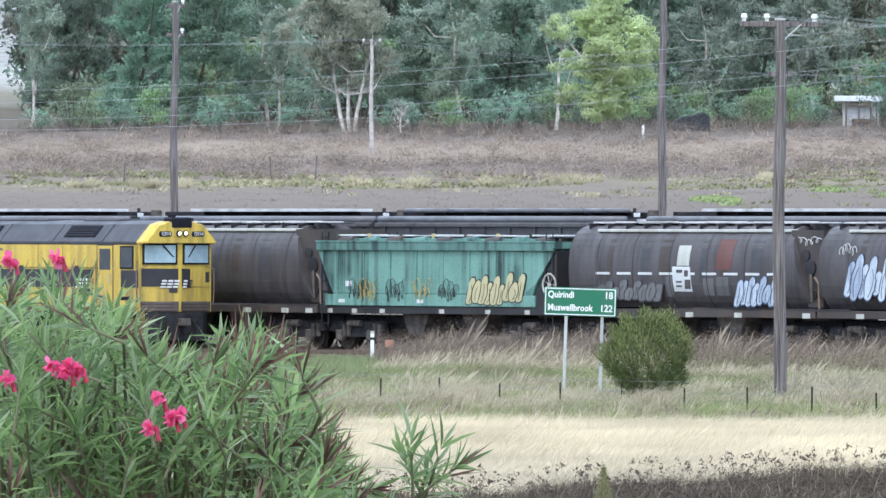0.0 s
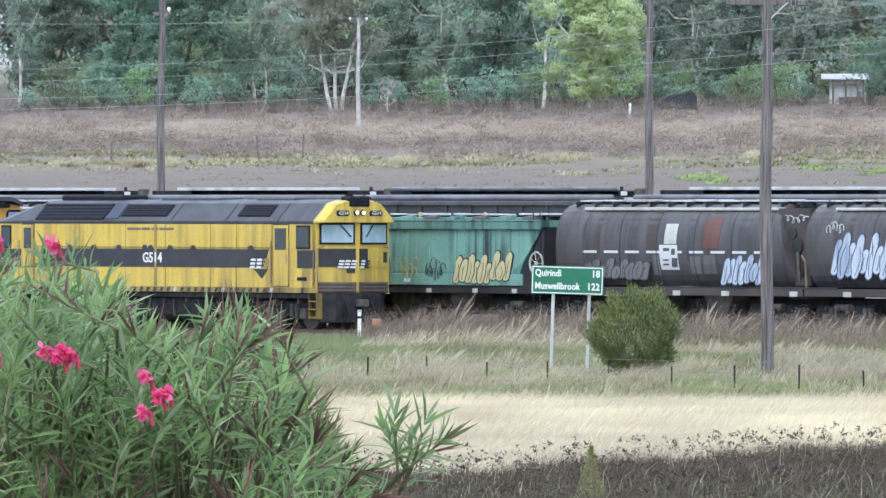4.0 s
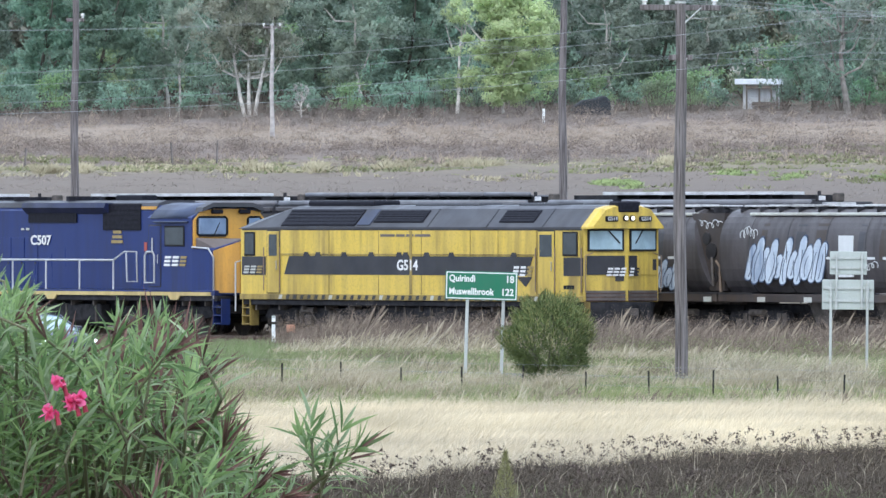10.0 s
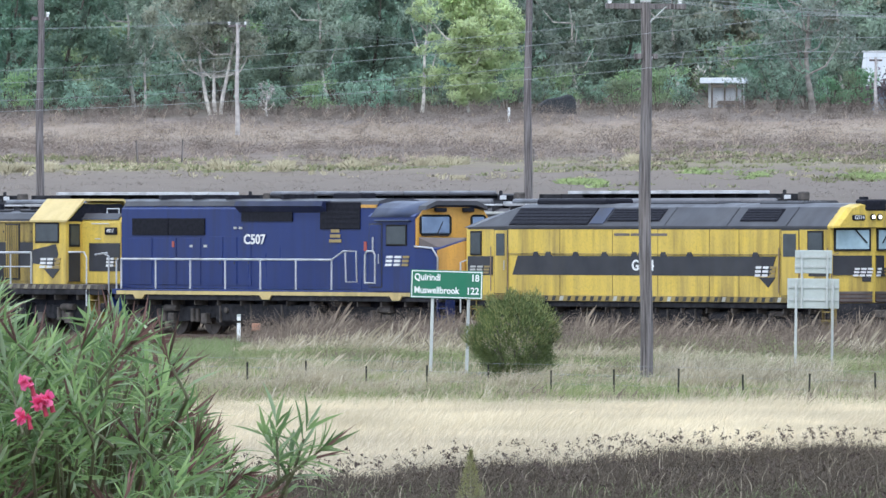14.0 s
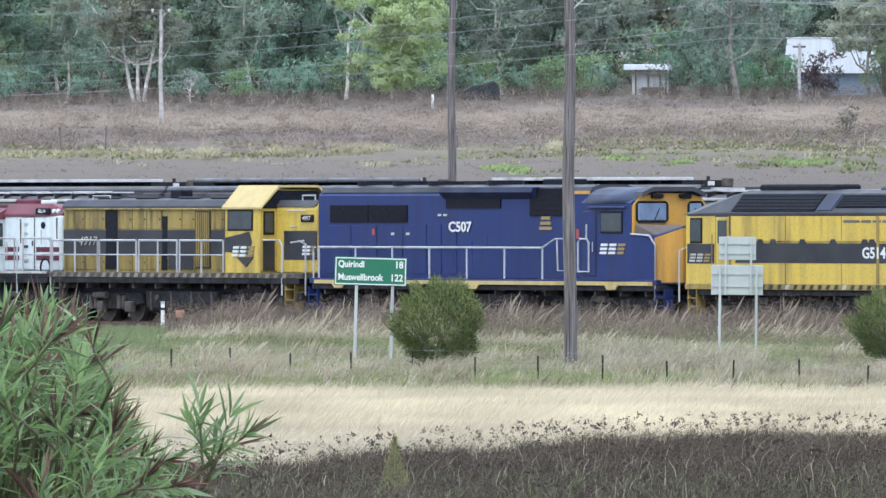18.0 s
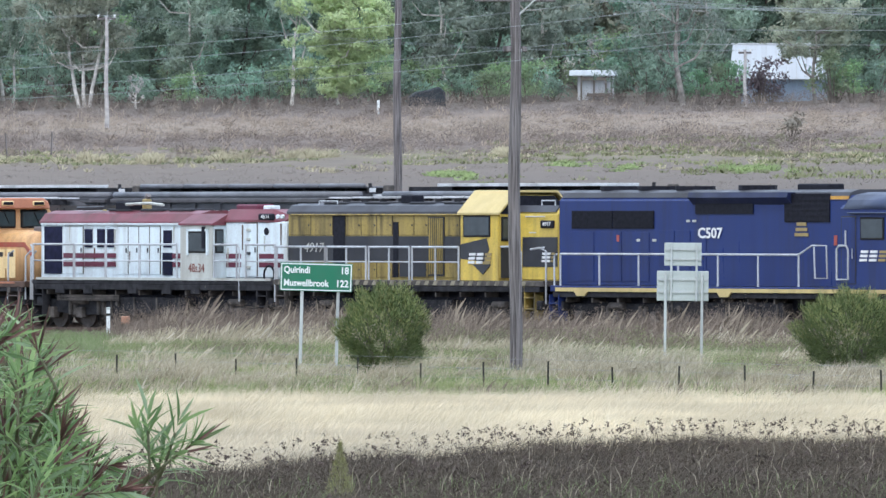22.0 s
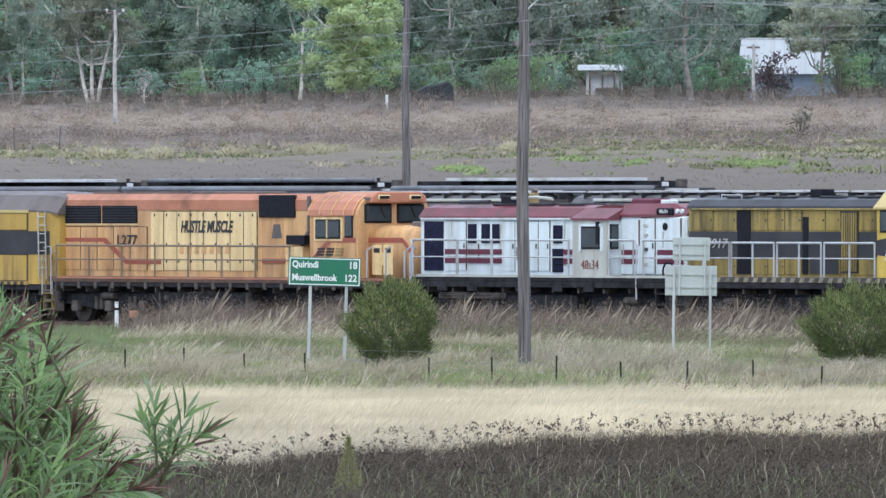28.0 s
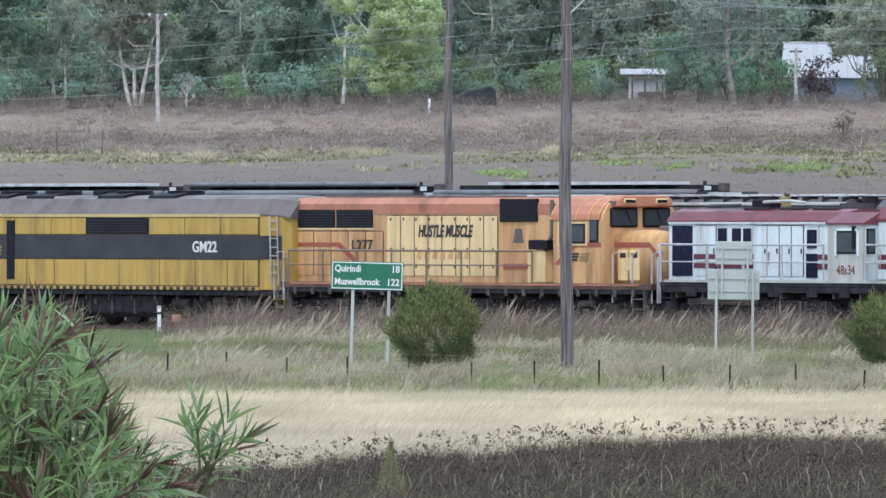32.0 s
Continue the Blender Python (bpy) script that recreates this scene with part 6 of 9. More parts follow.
    for a in (-46.3, -46.05):
        part("marker_lamp", cyl((a, -0.96, 3.62), (a, -0.88, 3.62), 0.07, 9), WHITE, t)
    for z in (2.27, 1.99):
        plate("maroon_stripe", t, MAROON, -49.1, -48.3, z, z + 0.16, -0.935, 0.008)
        plate("maroon_stripe", t, MAROON, -47.3, -45.98, z, z + 0.16, -0.935, 0.008)
    hood_doors(t, -48.1, -47.4, 0.7, 1.7, 3.4, -0.93, WHITE)
    for z in (1.95, 2.4, 2.85, 3.15):
        part("door_fitting", box(-47.95, -47.75, -0.99, -0.94, z, z + 0.09, 0.01), OFFWHITE if z != 2.4 else BAND, t)
    part("wheel_guard", pipe([(-46.4 + 0.28 * math.cos(q), -1.2, 1.75 + 0.3 * math.sin(q)) for q in np.linspace(0, 6.28, 13)], 0.035, 5), BLACK, t)
    part("vent", cyl((-46.9, -0.95, 3.15), (-46.9, -0.92, 3.15), 0.12, 12), BLACK, t)
    # deck
    part("walkway", box(-59.4, -45.9, -1.42, 1.42, 1.42, 1.56, 0.02), UNDER, t)
    part("sill_stripe", box(-59.1, -46.0, -1.44, -1.4, 1.56, 1.64), OFFWHITE, t)
    for a in (-58.0, -56.4, -53.9, -52.0, -50.4):
        part("deck_bracket", box(a, a + 0.5, -1.44, -1.38, 1.12, 1.42, 0.01), UNDER, t)
    for a0, a1 in ((-59.3, -57.0), (-56.95, -55.2), (-55.15, -53.3), (-53.25, -51.2), (-49.15, -47.9), (-47.4, -45.8)):
        railing(t, a0, a1, 1.56, 2.72, -1.4, RAILING, 1.9)
    for a in (-47.75, -45.8, -59.35):
        part("handrail", pipe([(a, -1.4, 0.9), (a, -1.4, 2.6), (a - 0.1, -1.4, 2.72)], 0.03, 6), RAILING, t)
    frame_and_tank(t, -59.2, -46.0, (-55.4, -51.0), 1.0, 1.42)
    for k in range(4):
        part("conduit", pipe([(-58.0, -1.35, 1.05 - k * 0.05), (-54.5, -1.35, 1.05 - k * 0.05)], 0.018, 5), UNDER_BROWN, t)
    bogie(t, -57.0, (-1.6, 0, 1.6), 0.48)
    bogie(t, -48.3, (-1.6, 0, 1.6), 0.48)
    steps(t, -46.5, -1.42, UNDER, 0.55, 1.42), steps(t, -59.0, -1.42, UNDER, 0.5, 1.42)
    coupler(t, -45.9, 1), coupler(t, -59.4, -1)
    return t, -52.7


def build_orange_hood():
    t = thing("locomotive", Matrix(), "sun-faded orange hood diesel locomotive with red stripe", "locomotive", "coupled locomotives")
    hood = [(-0.95, 1.5), (-0.95, 3.95), (0.95, 3.95), (0.95, 1.5)]
    part("hood", prism(hood, -79.25, -65.0, "x"), ORANGE, t)
    rf = [(-0.97, 3.66), (-0.97, 3.98), (-0.75, 4.18), (0.75, 4.18), (0.97, 3.98), (0.97, 3.66)]
    roof = part("roof", prism(rf, -79.25, -64.6, "x"), ORANGE_ROOF, t, "rust-orange roof")
    for k in range(3):
        part("roof_fan", cyl((-77.8 + k * 1.7, 0, 4.15), (-77.8 + k * 1.7, 0, 4.26), 0.6, 16), ROOF_BROWN, roof)
    part("roof_hatch", box(-72.5, -68.8, -0.6, 0.6, 4.16, 4.26, 0.03), ROOF_BROWN, roof)
    for a0, a1 in ((-79.0, -77.0), (-76.9, -74.95)):
        g = plate("radiator_grille", t, BLACK, a0, a1, 3.22, 3.8, -0.97, 0.02)
        for k in range(6):
            part("louvre", box(a0 + 0.04, a1 - 0.04, -1.01, -0.98, 3.28 + k * 0.09, 3.30 + k * 0.09), BAND, g)
    part("grille_frame", box(-79.05, -74.9, -0.99, -0.95, 3.16, 3.21), ORANGE_PALE, t)
    part("dynamic_grille", box(-68.15, -66.2, -1.02, -0.9, 3.42, 4.14, 0.02), BLACK, t)
    hood_doors(t, -74.2, -68.3, 0.74, 1.7, 3.6, -0.95, ORANGE_PALE, False)
    hood_doors(t, -79.1, -74.4, 0.95, 1.7, 3.1, -0.95, ORANGE, False)
    for k in range(9):
        for z in (1.95, 2.5, 3.45):
            part("bolt", box(-74.0 + k * 0.68, -73.94 + k * 0.68, -0.985, -0.96, z, z + 0.09), BAND, t)
    side_plate("crest", t, ROOF_BROWN, [(-67.5, 2.75), (-66.95, 2.75), (-67.05, 3.2), (-67.4, 3.2)], -0.95, 0.012)
    lettering("HUSTLE MUSCLE", 0.52, LETTER_BLACK, t, pose(-71.07, -0.985, 3.1, 90, 0, 0), "slogan", 0.74, 0.25, weight=0.018)
    for k in range(7):
        side_plate("graffiti_mark", t, ORANGE, [(-72.6 + k * 0.42, 2.25), (-72.35 + k * 0.42, 2.22), (-72.3 + k * 0.42, 2.5), (-72.5 + k * 0.42, 2.55)], -0.972, 0.008)
    lettering("L277", 0.46, LETTER_BLACK, t, pose(-75.5, -1.0, 2.66, 90, 0, 0), "number", 1.25, weight=0.008)
    for o in ([(-79.2, 2.62), (-76.8, 2.62), (-76.7, 2.75), (-79.2, 2.75)], [(-76.85, 2.62), (-75.6, 1.9), (-75.4, 1.98), (-76.7, 2.75)],
              [(-75.6, 1.9), (-73.6, 1.9), (-73.6, 2.02), (-75.5, 2.02)], [(-68.0, 1.95), (-65.9, 1.95), (-65.9, 2.1), (-68.0, 2.1)]):
        side_plate("red_stripe", t, RED_LINE, o, -0.975, 0.006)
    part("hood_pipe", pipe([(-65.35, -1.05, 4.1), (-65.35, -1.05, 3.0), (-65.55, -1.15, 2.6), (-65.7, -1.2, 1.6)], 0.07, 7), ROOF_BROWN, t)
    part("control_box", box(-66.3, -65.4, -1.3, -0.96, 1.5, 2.5, 0.03), ORANGE_PALE, t)
    part("control_lid", box(-66.2, -65.2, -1.35, -1.05, 2.55, 2.85, 0.02), BLACK, t)
    # cab
    cab = [(-1.45, 1.5), (-1.45, 3.5), (1.45, 3.5), (1.45, 1.5)]
    part("cab", prism(cab, -64.75, -62.3, "x"), ORANGE, t)
    arch = [(-1.5, 3.48), (-1.46, 3.66), (-1.28, 3.92), (-1.02, 4.10), (-0.6, 4.22), (0.6, 4.22), (1.02, 4.10), (1.28, 3.92), (1.46, 3.66), (1.5, 3.48)]
    top = part("cab_roof", prism(arch, -64.85, -62.32, "x"), ORANGE_ROOF, t, "bleached salmon cab roof")
    for a in (-64.83, -64.2, -63.55, -62.9, -62.38):
        part("roof_rib", prism([(y * 1.012, z + 0.015) for y, z in arch], a, a + 0.045, "x"), ORANGE, top)
    part("window_surround", box(-64.52, -62.98, -1.47, -1.44, 2.66, 3.42, 0.02), ORANGE_PALE, t)
    window(t, -64.42, -63.08, 2.74, 3.36, -1.46)
    part("window_bar", box(-63.8, -63.74, -1.51, -1.47, 2.76, 3.34), ORANGE_PALE, t)
    window(t, -62.86, -62.42, 2.78, 3.56, -1.45)
    part("face", prism([(-1.42, 1.5)] + [(y * 0.97, z) for y, z in arch] + [(1.42, 1.5)], -62.34, -62.2, "x"), ORANGE, t)
    vis = part("visor", prism([(-1.12, 3.88), (-1.06, 4.1), (-0.85, 4.24), (0.85, 4.24), (1.06, 4.1), (1.12, 3.88)], -62.34, -61.9, "x", bevel=0.04), ORANGE_ROOF, t)
    for s in (-1, 1):
        w = part("windscreen", box(-62.22, -62.15, s * 0.64 - 0.54, s * 0.64 + 0.54, 3.24, 3.86, 0.04), RUBBER, t)
        part("pane", box(-62.16, -62.13, s * 0.64 - 0.46, s * 0.64 + 0.46, 3.31, 3.79, 0.01), PANE, w)
        part("wiper", cyl((-62.12, s * 0.6, 3.78), (-62.12, s * 0.6 + 0.2, 3.4), 0.018, 5), RUBBER, w)
        nb = part("number_box", box(-61.92, -61.86, s * 0.62 - 0.24, s * 0.62 + 0.24, 3.98, 4.14, 0.03), ORANGE_PALE, t)
        part("number_glass", box(-61.87, -61.845, s * 0.62 - 0.19, s * 0.62 + 0.19, 4.01, 4.11), BLACK, nb)
    plate("visor_sign", t, ROOF_BROWN, -62.3, -61.98, 3.96, 4.06, -1.12, 0.01)
    logo(t, -64.4, -62.9, 2.2, 2.45, -1.455, BAND)
    side_plate("red_stripe", t, RED_LINE, [(-64.7, 2.1), (-64.5, 2.05), (-63.6, 2.62), (-62.3, 2.62), (-62.3, 2.78), (-63.7, 2.78)], -1.45, 0.008)
    # nose
    o = [(-1.0, 1.5), (-1.0, 2.86), (-0.9, 3.06), (-0.65, 3.17), (0.65, 3.17), (0.9, 3.06), (1.0, 2.86), (1.0, 1.5)]
    smooth(part("nose", loft([(-62.2, o), (-60.6, o), (-60.1, [(y * 0.96, 1.5 + (z - 1.5) * 0.97) for y, z in o]), (-59.85, [(y * 0.85, 1.5 + (z - 1.5) * 0.9) for y, z in o])]), ORANGE, t))
    for a in (-62.0, -61.4):
        part("nose_door", box(a, a + 0.5, -1.015, -0.99, 1.6, 2.55, 0.006), ORANGE_PALE, t)
        part("nose_vent", box(a + 0.1, a + 0.4, -1.025, -1.0, 2.3, 2.45), BAND, t)
    plate("red_stripe", t, RED_LINE, -62.2, -60.4, 2.62, 2.78, -1.0, 0.008)
    side_plate("red_stripe", t, RED_LINE, [(-60.4, 2.62), (-59.9, 2.2), (-59.9, 2.36), (-60.4, 2.78)], -0.97, 0.03)
    for s in (-1, 1):
        for k in (0, 1):
            ll = part("headlamp", cyl((-59.9, s * (0.25 + 0.26 * k), 2.86), (-59.78, s * (0.25 + 0.26 * k), 2.86), 0.11, 12), RUBBER, t)
            part("lens", cyl((-59.79, s * (0.25 + 0.26 * k), 2.86), (-59.77, s * (0.25 + 0.26 * k), 2.86), 0.08, 12), PANE, ll)
    part("sand_box", box(-61.9, -61.2, -1.02, -0.98, 1.9, 2.3, 0.01), ORANGE_PALE, t)
    part("headlamp_bracket", box(-60.6, -60.0, -0.5, 0.5, 3.1, 3.3, 0.04), ROOF_BROWN, t)
    # deck
    part("walkway", box(-79.35, -59.75, -1.45, 1.45, 1.30, 1.5, 0.02), RUST, t)
    for k in range(20):
        plate("sill_bracket", t, UNDER_BROWN, -78.6 + k * 0.94, -78.45 + k * 0.94, 1.1, 1.34, -1.43, 0.02)
    part("sill_stripe", box(-78.8, -60.3, -1.47, -1.44, 1.42, 1.48), ORANGE_ROOF, t)
    railing(t, -78.9, -65.9, 1.5, 2.5, -1.42, RAILING_DULL, 1.86)
    part("handrail", pipe([(-79.7, -1.42, 0.9), (-79.7, -1.42, 2.35), (-79.5, -1.42, 2.45), (-79.2, -1.42, 2.45), (-79.1, -1.42, 0.9)], 0.024, 6), RAILING, t)
    for a in (-61.9, -60.9, -59.9, -59.6):
        part("handrail", pipe([(a, -1.3, 0.9), (a + 0.02, -1.3, 2.3 + 0.1 * math.sin(a)), (a + 0.25, -1.25, 2.5)], 0.03, 6), RAILING, t)
    frame_and_tank(t, -79.2, -59.9, (-73.6, -68.2), 1.0, 1.34)
    bogie(t, -76.3, (-1.9, 0, 1.9))
    bogie(t, -63.4, (-1.9, 0, 1.9))
    for a in (-79.2, -60.4):
        steps(t, a, -1.45, ROOF_BROWN, 0.6, 1.34, 3)
    coupler(t, -59.8, 1), coupler(t, -79.35, -1)
    return t, -69.5


def build_bulldog():
    t = thing("locomotive", Matrix(), "yellow full-bodied diesel locomotive with broad charcoal band", "locomotive", "coupled locomotives")
    part("body", box(-97.6, -80.4, -1.47, 1.47, 1.2, 3.62, 0.03), SEAM, t)
    ring = full_roof(1.48, 3.6, 4.25, 1.05, 0.6)
    roof = part("roof", loft([(-97.6, ring), (-80.4, ring), (-79.4, [(y * 0.96, z - 0.03) for y, z in ring]), (-78.95, [(y * 0.9, z - 0.1) for y, z in ring])]), ROOF_BROWN, t, "dusty brown roof")
    part("gutter", box(-97.5, -80.4, -1.51, -1.45, 3.56, 3.66), YELLOW_PALE, t)
    part("sill_beam", box(-97.5, -80.45, -1.482, -1.44, 1.2, 1.31), YELLOW_WARM, t)
    for a in (-96.2, -93.6, -89.5, -86.6):
        part("roof_fan", cyl((a, 0, 4.22), (a, 0, 4.42), 0.62, 16), BLACK, roof)
        part("fan_guard", prism([(-1.0, 4.12), (-0.45, 4.28), (-0.45, 4.36), (-0.95, 4.26)], a - 0.75, a + 0.75, "x"), BLACK, roof)
    part("exhaust_stack", box(-91.5, -90.8, -0.3, 0.3, 4.2, 4.45, 0.04), BLACK, roof)
    part("roof_vent", box(-92.9, -92.6, -0.9, -0.7, 4.1, 4.25), OFFWHITE, roof)
    plan = [(-80.42, -1.47), (-79.3, -1.40), (-79.0, -1.2), (-79.0, 1.2), (-79.3, 1.40), (-80.42, 1.47)]
    part("end_cab", prism(plan, 1.22, 3.62, "z"), YELLOW_WARM, t)
    part("end_door", box(-79.02, -78.96, -0.5, 0.5, 1.4, 3.4, 0.01), YELLOW_OLD, t)
    part("side_band", box(-97.6, -80.45, -1.49, -1.45, 2.2, 2.96, 0.005), BAND, t)
    part("side_band", prism([(-80.45, -1.49), (-79.3, -1.42), (-79.3, -1.38), (-80.45, -1.44)], 2.2, 2.96, "z"), BAND, t)
    cuts = [-97.4, -96.2, -94.3, -92.2, -90.2, -86.6, -84.6, -82.6, -80.5]
    for a, b in zip(cuts, cuts[1:]):
        if a == -90.2:
            g = plate("radiator_grille", t, BLACK, -90.15, -86.65, 3.02, 3.52, -1.47, 0.02)
            for k in range(5):
                part("louvre", box(-90.1, -86.7, -1.51, -1.48, 3.07 + k * 0.09, 3.09 + k * 0.09), BAND, g)
        else:
            part("side_panel", box(a + 0.02, b - 0.02, -1.485, -1.45, 3.0, 3.54, 0.006), YELLOW_WARM, t)
    lows = [-97.4, -95.5, -93.6, -92.0, -90.2, -88.3, -86.0, -84.0, -82.2, -81.3, -80.5]
    for a, b in zip(lows, lows[1:]):
        part("side_panel", box(a + 0.02, b - 0.02, -1.487, -1.45, 1.34, 2.17, 0.006), YELLOW_WARM, t)
    for k in range(44):
        a = -97.2 + k * 0.38
        plate("hazard_stripe", t, HAZARD, a, a + 0.17, 1.2, 1.3, -1.482, 0.018)
    lettering("GM22", 0.50, LETTER, t, pose(-83.45, -1.5, 2.58, 90, 0, 0), "number", 1.1, weight=0.012)
    part("doorway", box(-94.75, -94.3, -1.5, -1.4, 1.5, 3.45), BLACK, t)
    logo(t, -96.0, -95.0, 2.3, 2.6, -1.5, LETTER)
    lad = part("ladder", pipe([(-79.75, -1.5, 1.4), (-79.85, -1.5, 3.6)], 0.025, 5), OFFWHITE, t)
    part("stile", pipe([(-79.4, -1.46, 1.4), (-79.5, -1.46, 3.6)], 0.025, 5), OFFWHITE, lad)
    for k in range(7):
        part("rung", cyl((-79.85 + 0.0, -1.5, 1.75 + k * 0.28), (-79.45, -1.46, 1.75 + k * 0.28), 0.02, 5), OFFWHITE, lad)
    part("handrail", pipe([(-79.15, -1.45, 0.9), (-79.15, -1.45, 2.2), (-78.95, -1.45, 2.3)], 0.025, 6), RAILING, t)
    frame_and_tank(t, -97.5, -79.0, (-90.6, -86.2))
    for a in (-91.6, -85.6):
        part("air_tank", cyl((a, -1.1, 0.75), (a + 0.9, -1.1, 0.75), 0.2, 10), UNDER, t)
    bogie(t, -93.6, (-1.9, 0, 1.9))
    bogie(t, -83.0, (-1.9, 0, 1.9))
    steps(t, -79.35, -1.45, YELLOW_OLD, 0.5)
    coupler(t, -79.0, 1), coupler(t, -97.6, -1)
    return t, -88.3


for build in (build_yellow_streamliner, build_blue_hood, build_old_yellow_hood, build_white_hood, build_orange_hood, build_bulldog):
    engine, centre = build()
    shift(engine, centre)
    engine.matrix_world = on_track(centre)
    ENGINES.append((engine, centre))
# ---- hopper wagons standing in the yard ----
def streaked(name, colour, stain):
    """Paint with hard rain streaks from the roof and paler worn patches between."""
    m, t, b = principled(name)
    tall = noise_node(t, 1.0, 4, (3.2, 3.2, 0.10))
    blot = noise_node(t, 1.0, 4, (0.8, 0.8, 0.5))
    fine = noise_node(t, 14, 3)
    c = mixed(t, ramp(t, blot.outputs[0], 0.35, 0.7), colour, tuple(min(1, v * 1.25 + 0.02) for v in colour))
    f = t.nodes.new("ShaderNodeMath")
    f.operation = "MULTIPLY"
    t.links.new(ramp(t, tall.outputs[0], 0.46, 0.62), f.inputs[0])
    t.links.new(ramp(t, blot.outputs[0], 0.68, 0.35), f.inputs[1])
    c = mixed(t, f.outputs[0], c, stain)
    c = mixed(t, ramp(t, fine.outputs[0], 0.55, 1.0), c, stain)
    t.links.new(c, b.inputs["Base Color"])
    b.inputs["Roughness"].default_value = 0.65
    bump(t, b, blot.outputs[0], 0.2, 0.03)
    return m


HOPPER_GREEN = streaked("seafoam_hopper_paint", (0.135, 0.285, 0.235), (0.015, 0.032, 0.034))
HOPPER_GREEN_DARK = streaked("dark_seafoam_paint", (0.085, 0.19, 0.16), (0.014, 0.026, 0.028))
# Wagon greys are lifted, with a purple tinge, to carry the haze.
HOPPER_GREY = paint("sooty_hopper_paint", (0.085, 0.077, 0.080), (0.036, 0.031, 0.03), 0.9, 0.5)
# Near-black; on wagon ends it stands in for the unlit void between wagons.
HOPPER_BLACK = paint("near_black_wagon_end", (0.02, 0.02, 0.024), (0.045, 0.038, 0.034), 0.6, 0.7)
HOPPER_RIM = paint("worn_grey_rim", (0.17, 0.17, 0.185), (0.06, 0.055, 0.055), 0.7, 0.45, streaks=False)
HOPPER_BROWN = paint("brown_hopper_end", (0.05, 0.042, 0.04), (0.10, 0.07, 0.05), 0.7, 0.8)
HOPPER_DARK = paint("dark_hopper_paint", (0.05, 0.05, 0.058), (0.06, 0.054, 0.05), 0.6, 0.7)
WALKWAY = paint("galvanised_walkway", (0.62, 0.62, 0.62), (0.14, 0.12, 0.11), 0.9, 0.5, streaks=False)
GRAF_WHITE = paint("white_blue_spray", (0.55, 0.62, 0.69), (0.10, 0.16, 0.28), 0.8)
GRAF_BLUE = paint("blue_spray_outline", (0.05, 0.075, 0.13), amount=0.2)
GRAF_GREY = paint("faded_grey_spray", (0.15, 0.15, 0.15), (0.06, 0.055, 0.055), 0.8)
SPRAY_WHITE = paint("white_spray", (0.66, 0.68, 0.68), amount=0.2)
SPRAY_BUFF = paint("buff_spray", (0.55, 0.50, 0.28), amount=0.2)
SPRAY_RED = paint("rust_red_primer", (0.135, 0.052, 0.042), (0.1, 0.05, 0.04), 0.5)
SPRAY_BLACK = paint("black_spray", (0.03, 0.035, 0.035), amount=0.2)
SPRAY_OCHRE = paint("ochre_spray", (0.45, 0.33, 0.10), amount=0.2)


def scribble(t, a0, a1, z0, z1, y, mats, seed, k=7, lean=0.3):
    """Unreadable spray lettering: a mass of tall rounded fingers in one colour, edged and split by thin curved lines."""
    r = random.Random(seed)
    k = int(k * 1.6)
    w, h = (a1 - a0) / k, z1 - z0
    tops = [h * (0.66 + 0.34 * abs(math.sin(1.7 * i + seed))) * r.uniform(0.88, 1.0) for i in range(k)]
    lows = [h * 0.14 * r.random() for _ in range(k)]

    def outline(grow):
        up, down = [], []
        for i in range(k):
            for j in range(5):
                f = -0.96 + 0.48 * j
                c = a0 + (i + 0.5 + 0.5 * f) * w
                dome = 0.16 * h * (1 - math.sqrt(max(0.0, 1 - f * f)))
                zt, zl = tops[i] - dome + grow, lows[i] + 0.5 * dome - grow
                up.append((c + lean * (zt - h / 2), z0 + zt))
                down.append((c + lean * (zl - h / 2), z0 + zl))
        up[0], down[0] = (up[0][0] - grow, up[0][1]), (down[0][0] - grow, down[0][1])
        up[-1], down[-1] = (up[-1][0] + grow, up[-1][1]), (down[-1][0] + grow, down[-1][1])
        return up + down[::-1]
    edge = side_plate("graffiti_edge", t, mats[1], outline(0.045), y, 0.008)
    side_plate("graffiti_fill", edge, mats[0], outline(0.0), y, 0.013)
    for i in range(2 * k - 1):
        c = a0 + (i / 2 + 0.5) * w
        low, top = 0.06 * h + lows[i // 2], min(tops[i // 2], tops[min(k - 1, (i + 1) // 2)]) * (0.9 if i % 2 else 0.72)
        bow = r.uniform(-0.4, 0.4) * w
        pts = []
        for j in range(7):
            q = j / 6
            zz = low + (top - low) * q
            pts.append((c + lean * (zz - h / 2) + bow * math.sin(3.14 * q), y - 0.016, z0 + zz))
        part("graffiti_stroke", pipe(pts, 0.016 if i % 2 else 0.011, 4), mats[1], edge)


def tag_scrawl(t, a0, a1, z0, z1, y, mat, seed):
    r = random.Random(seed)
    pts = []
    k = 34
    p1, p2, f = r.uniform(0, 6), r.uniform(0, 6), r.uniform(3.4, 5.2)
    for i in range(k):
        u = i / (k - 1)
        x = a0 + (a1 - a0) * (u + 0.10 * math.sin(2 * math.pi * f * u + p1))
        pts.append((x, y - 0.012, z0 + (z1 - z0) * (0.5 + 0.33 * math.cos(2 * math.pi * f * u + p1) + 0.17 * math.sin(9 * u + p2))))
    part("graffiti_scrawl", pipe(pts, 0.013, 4), mat, t)


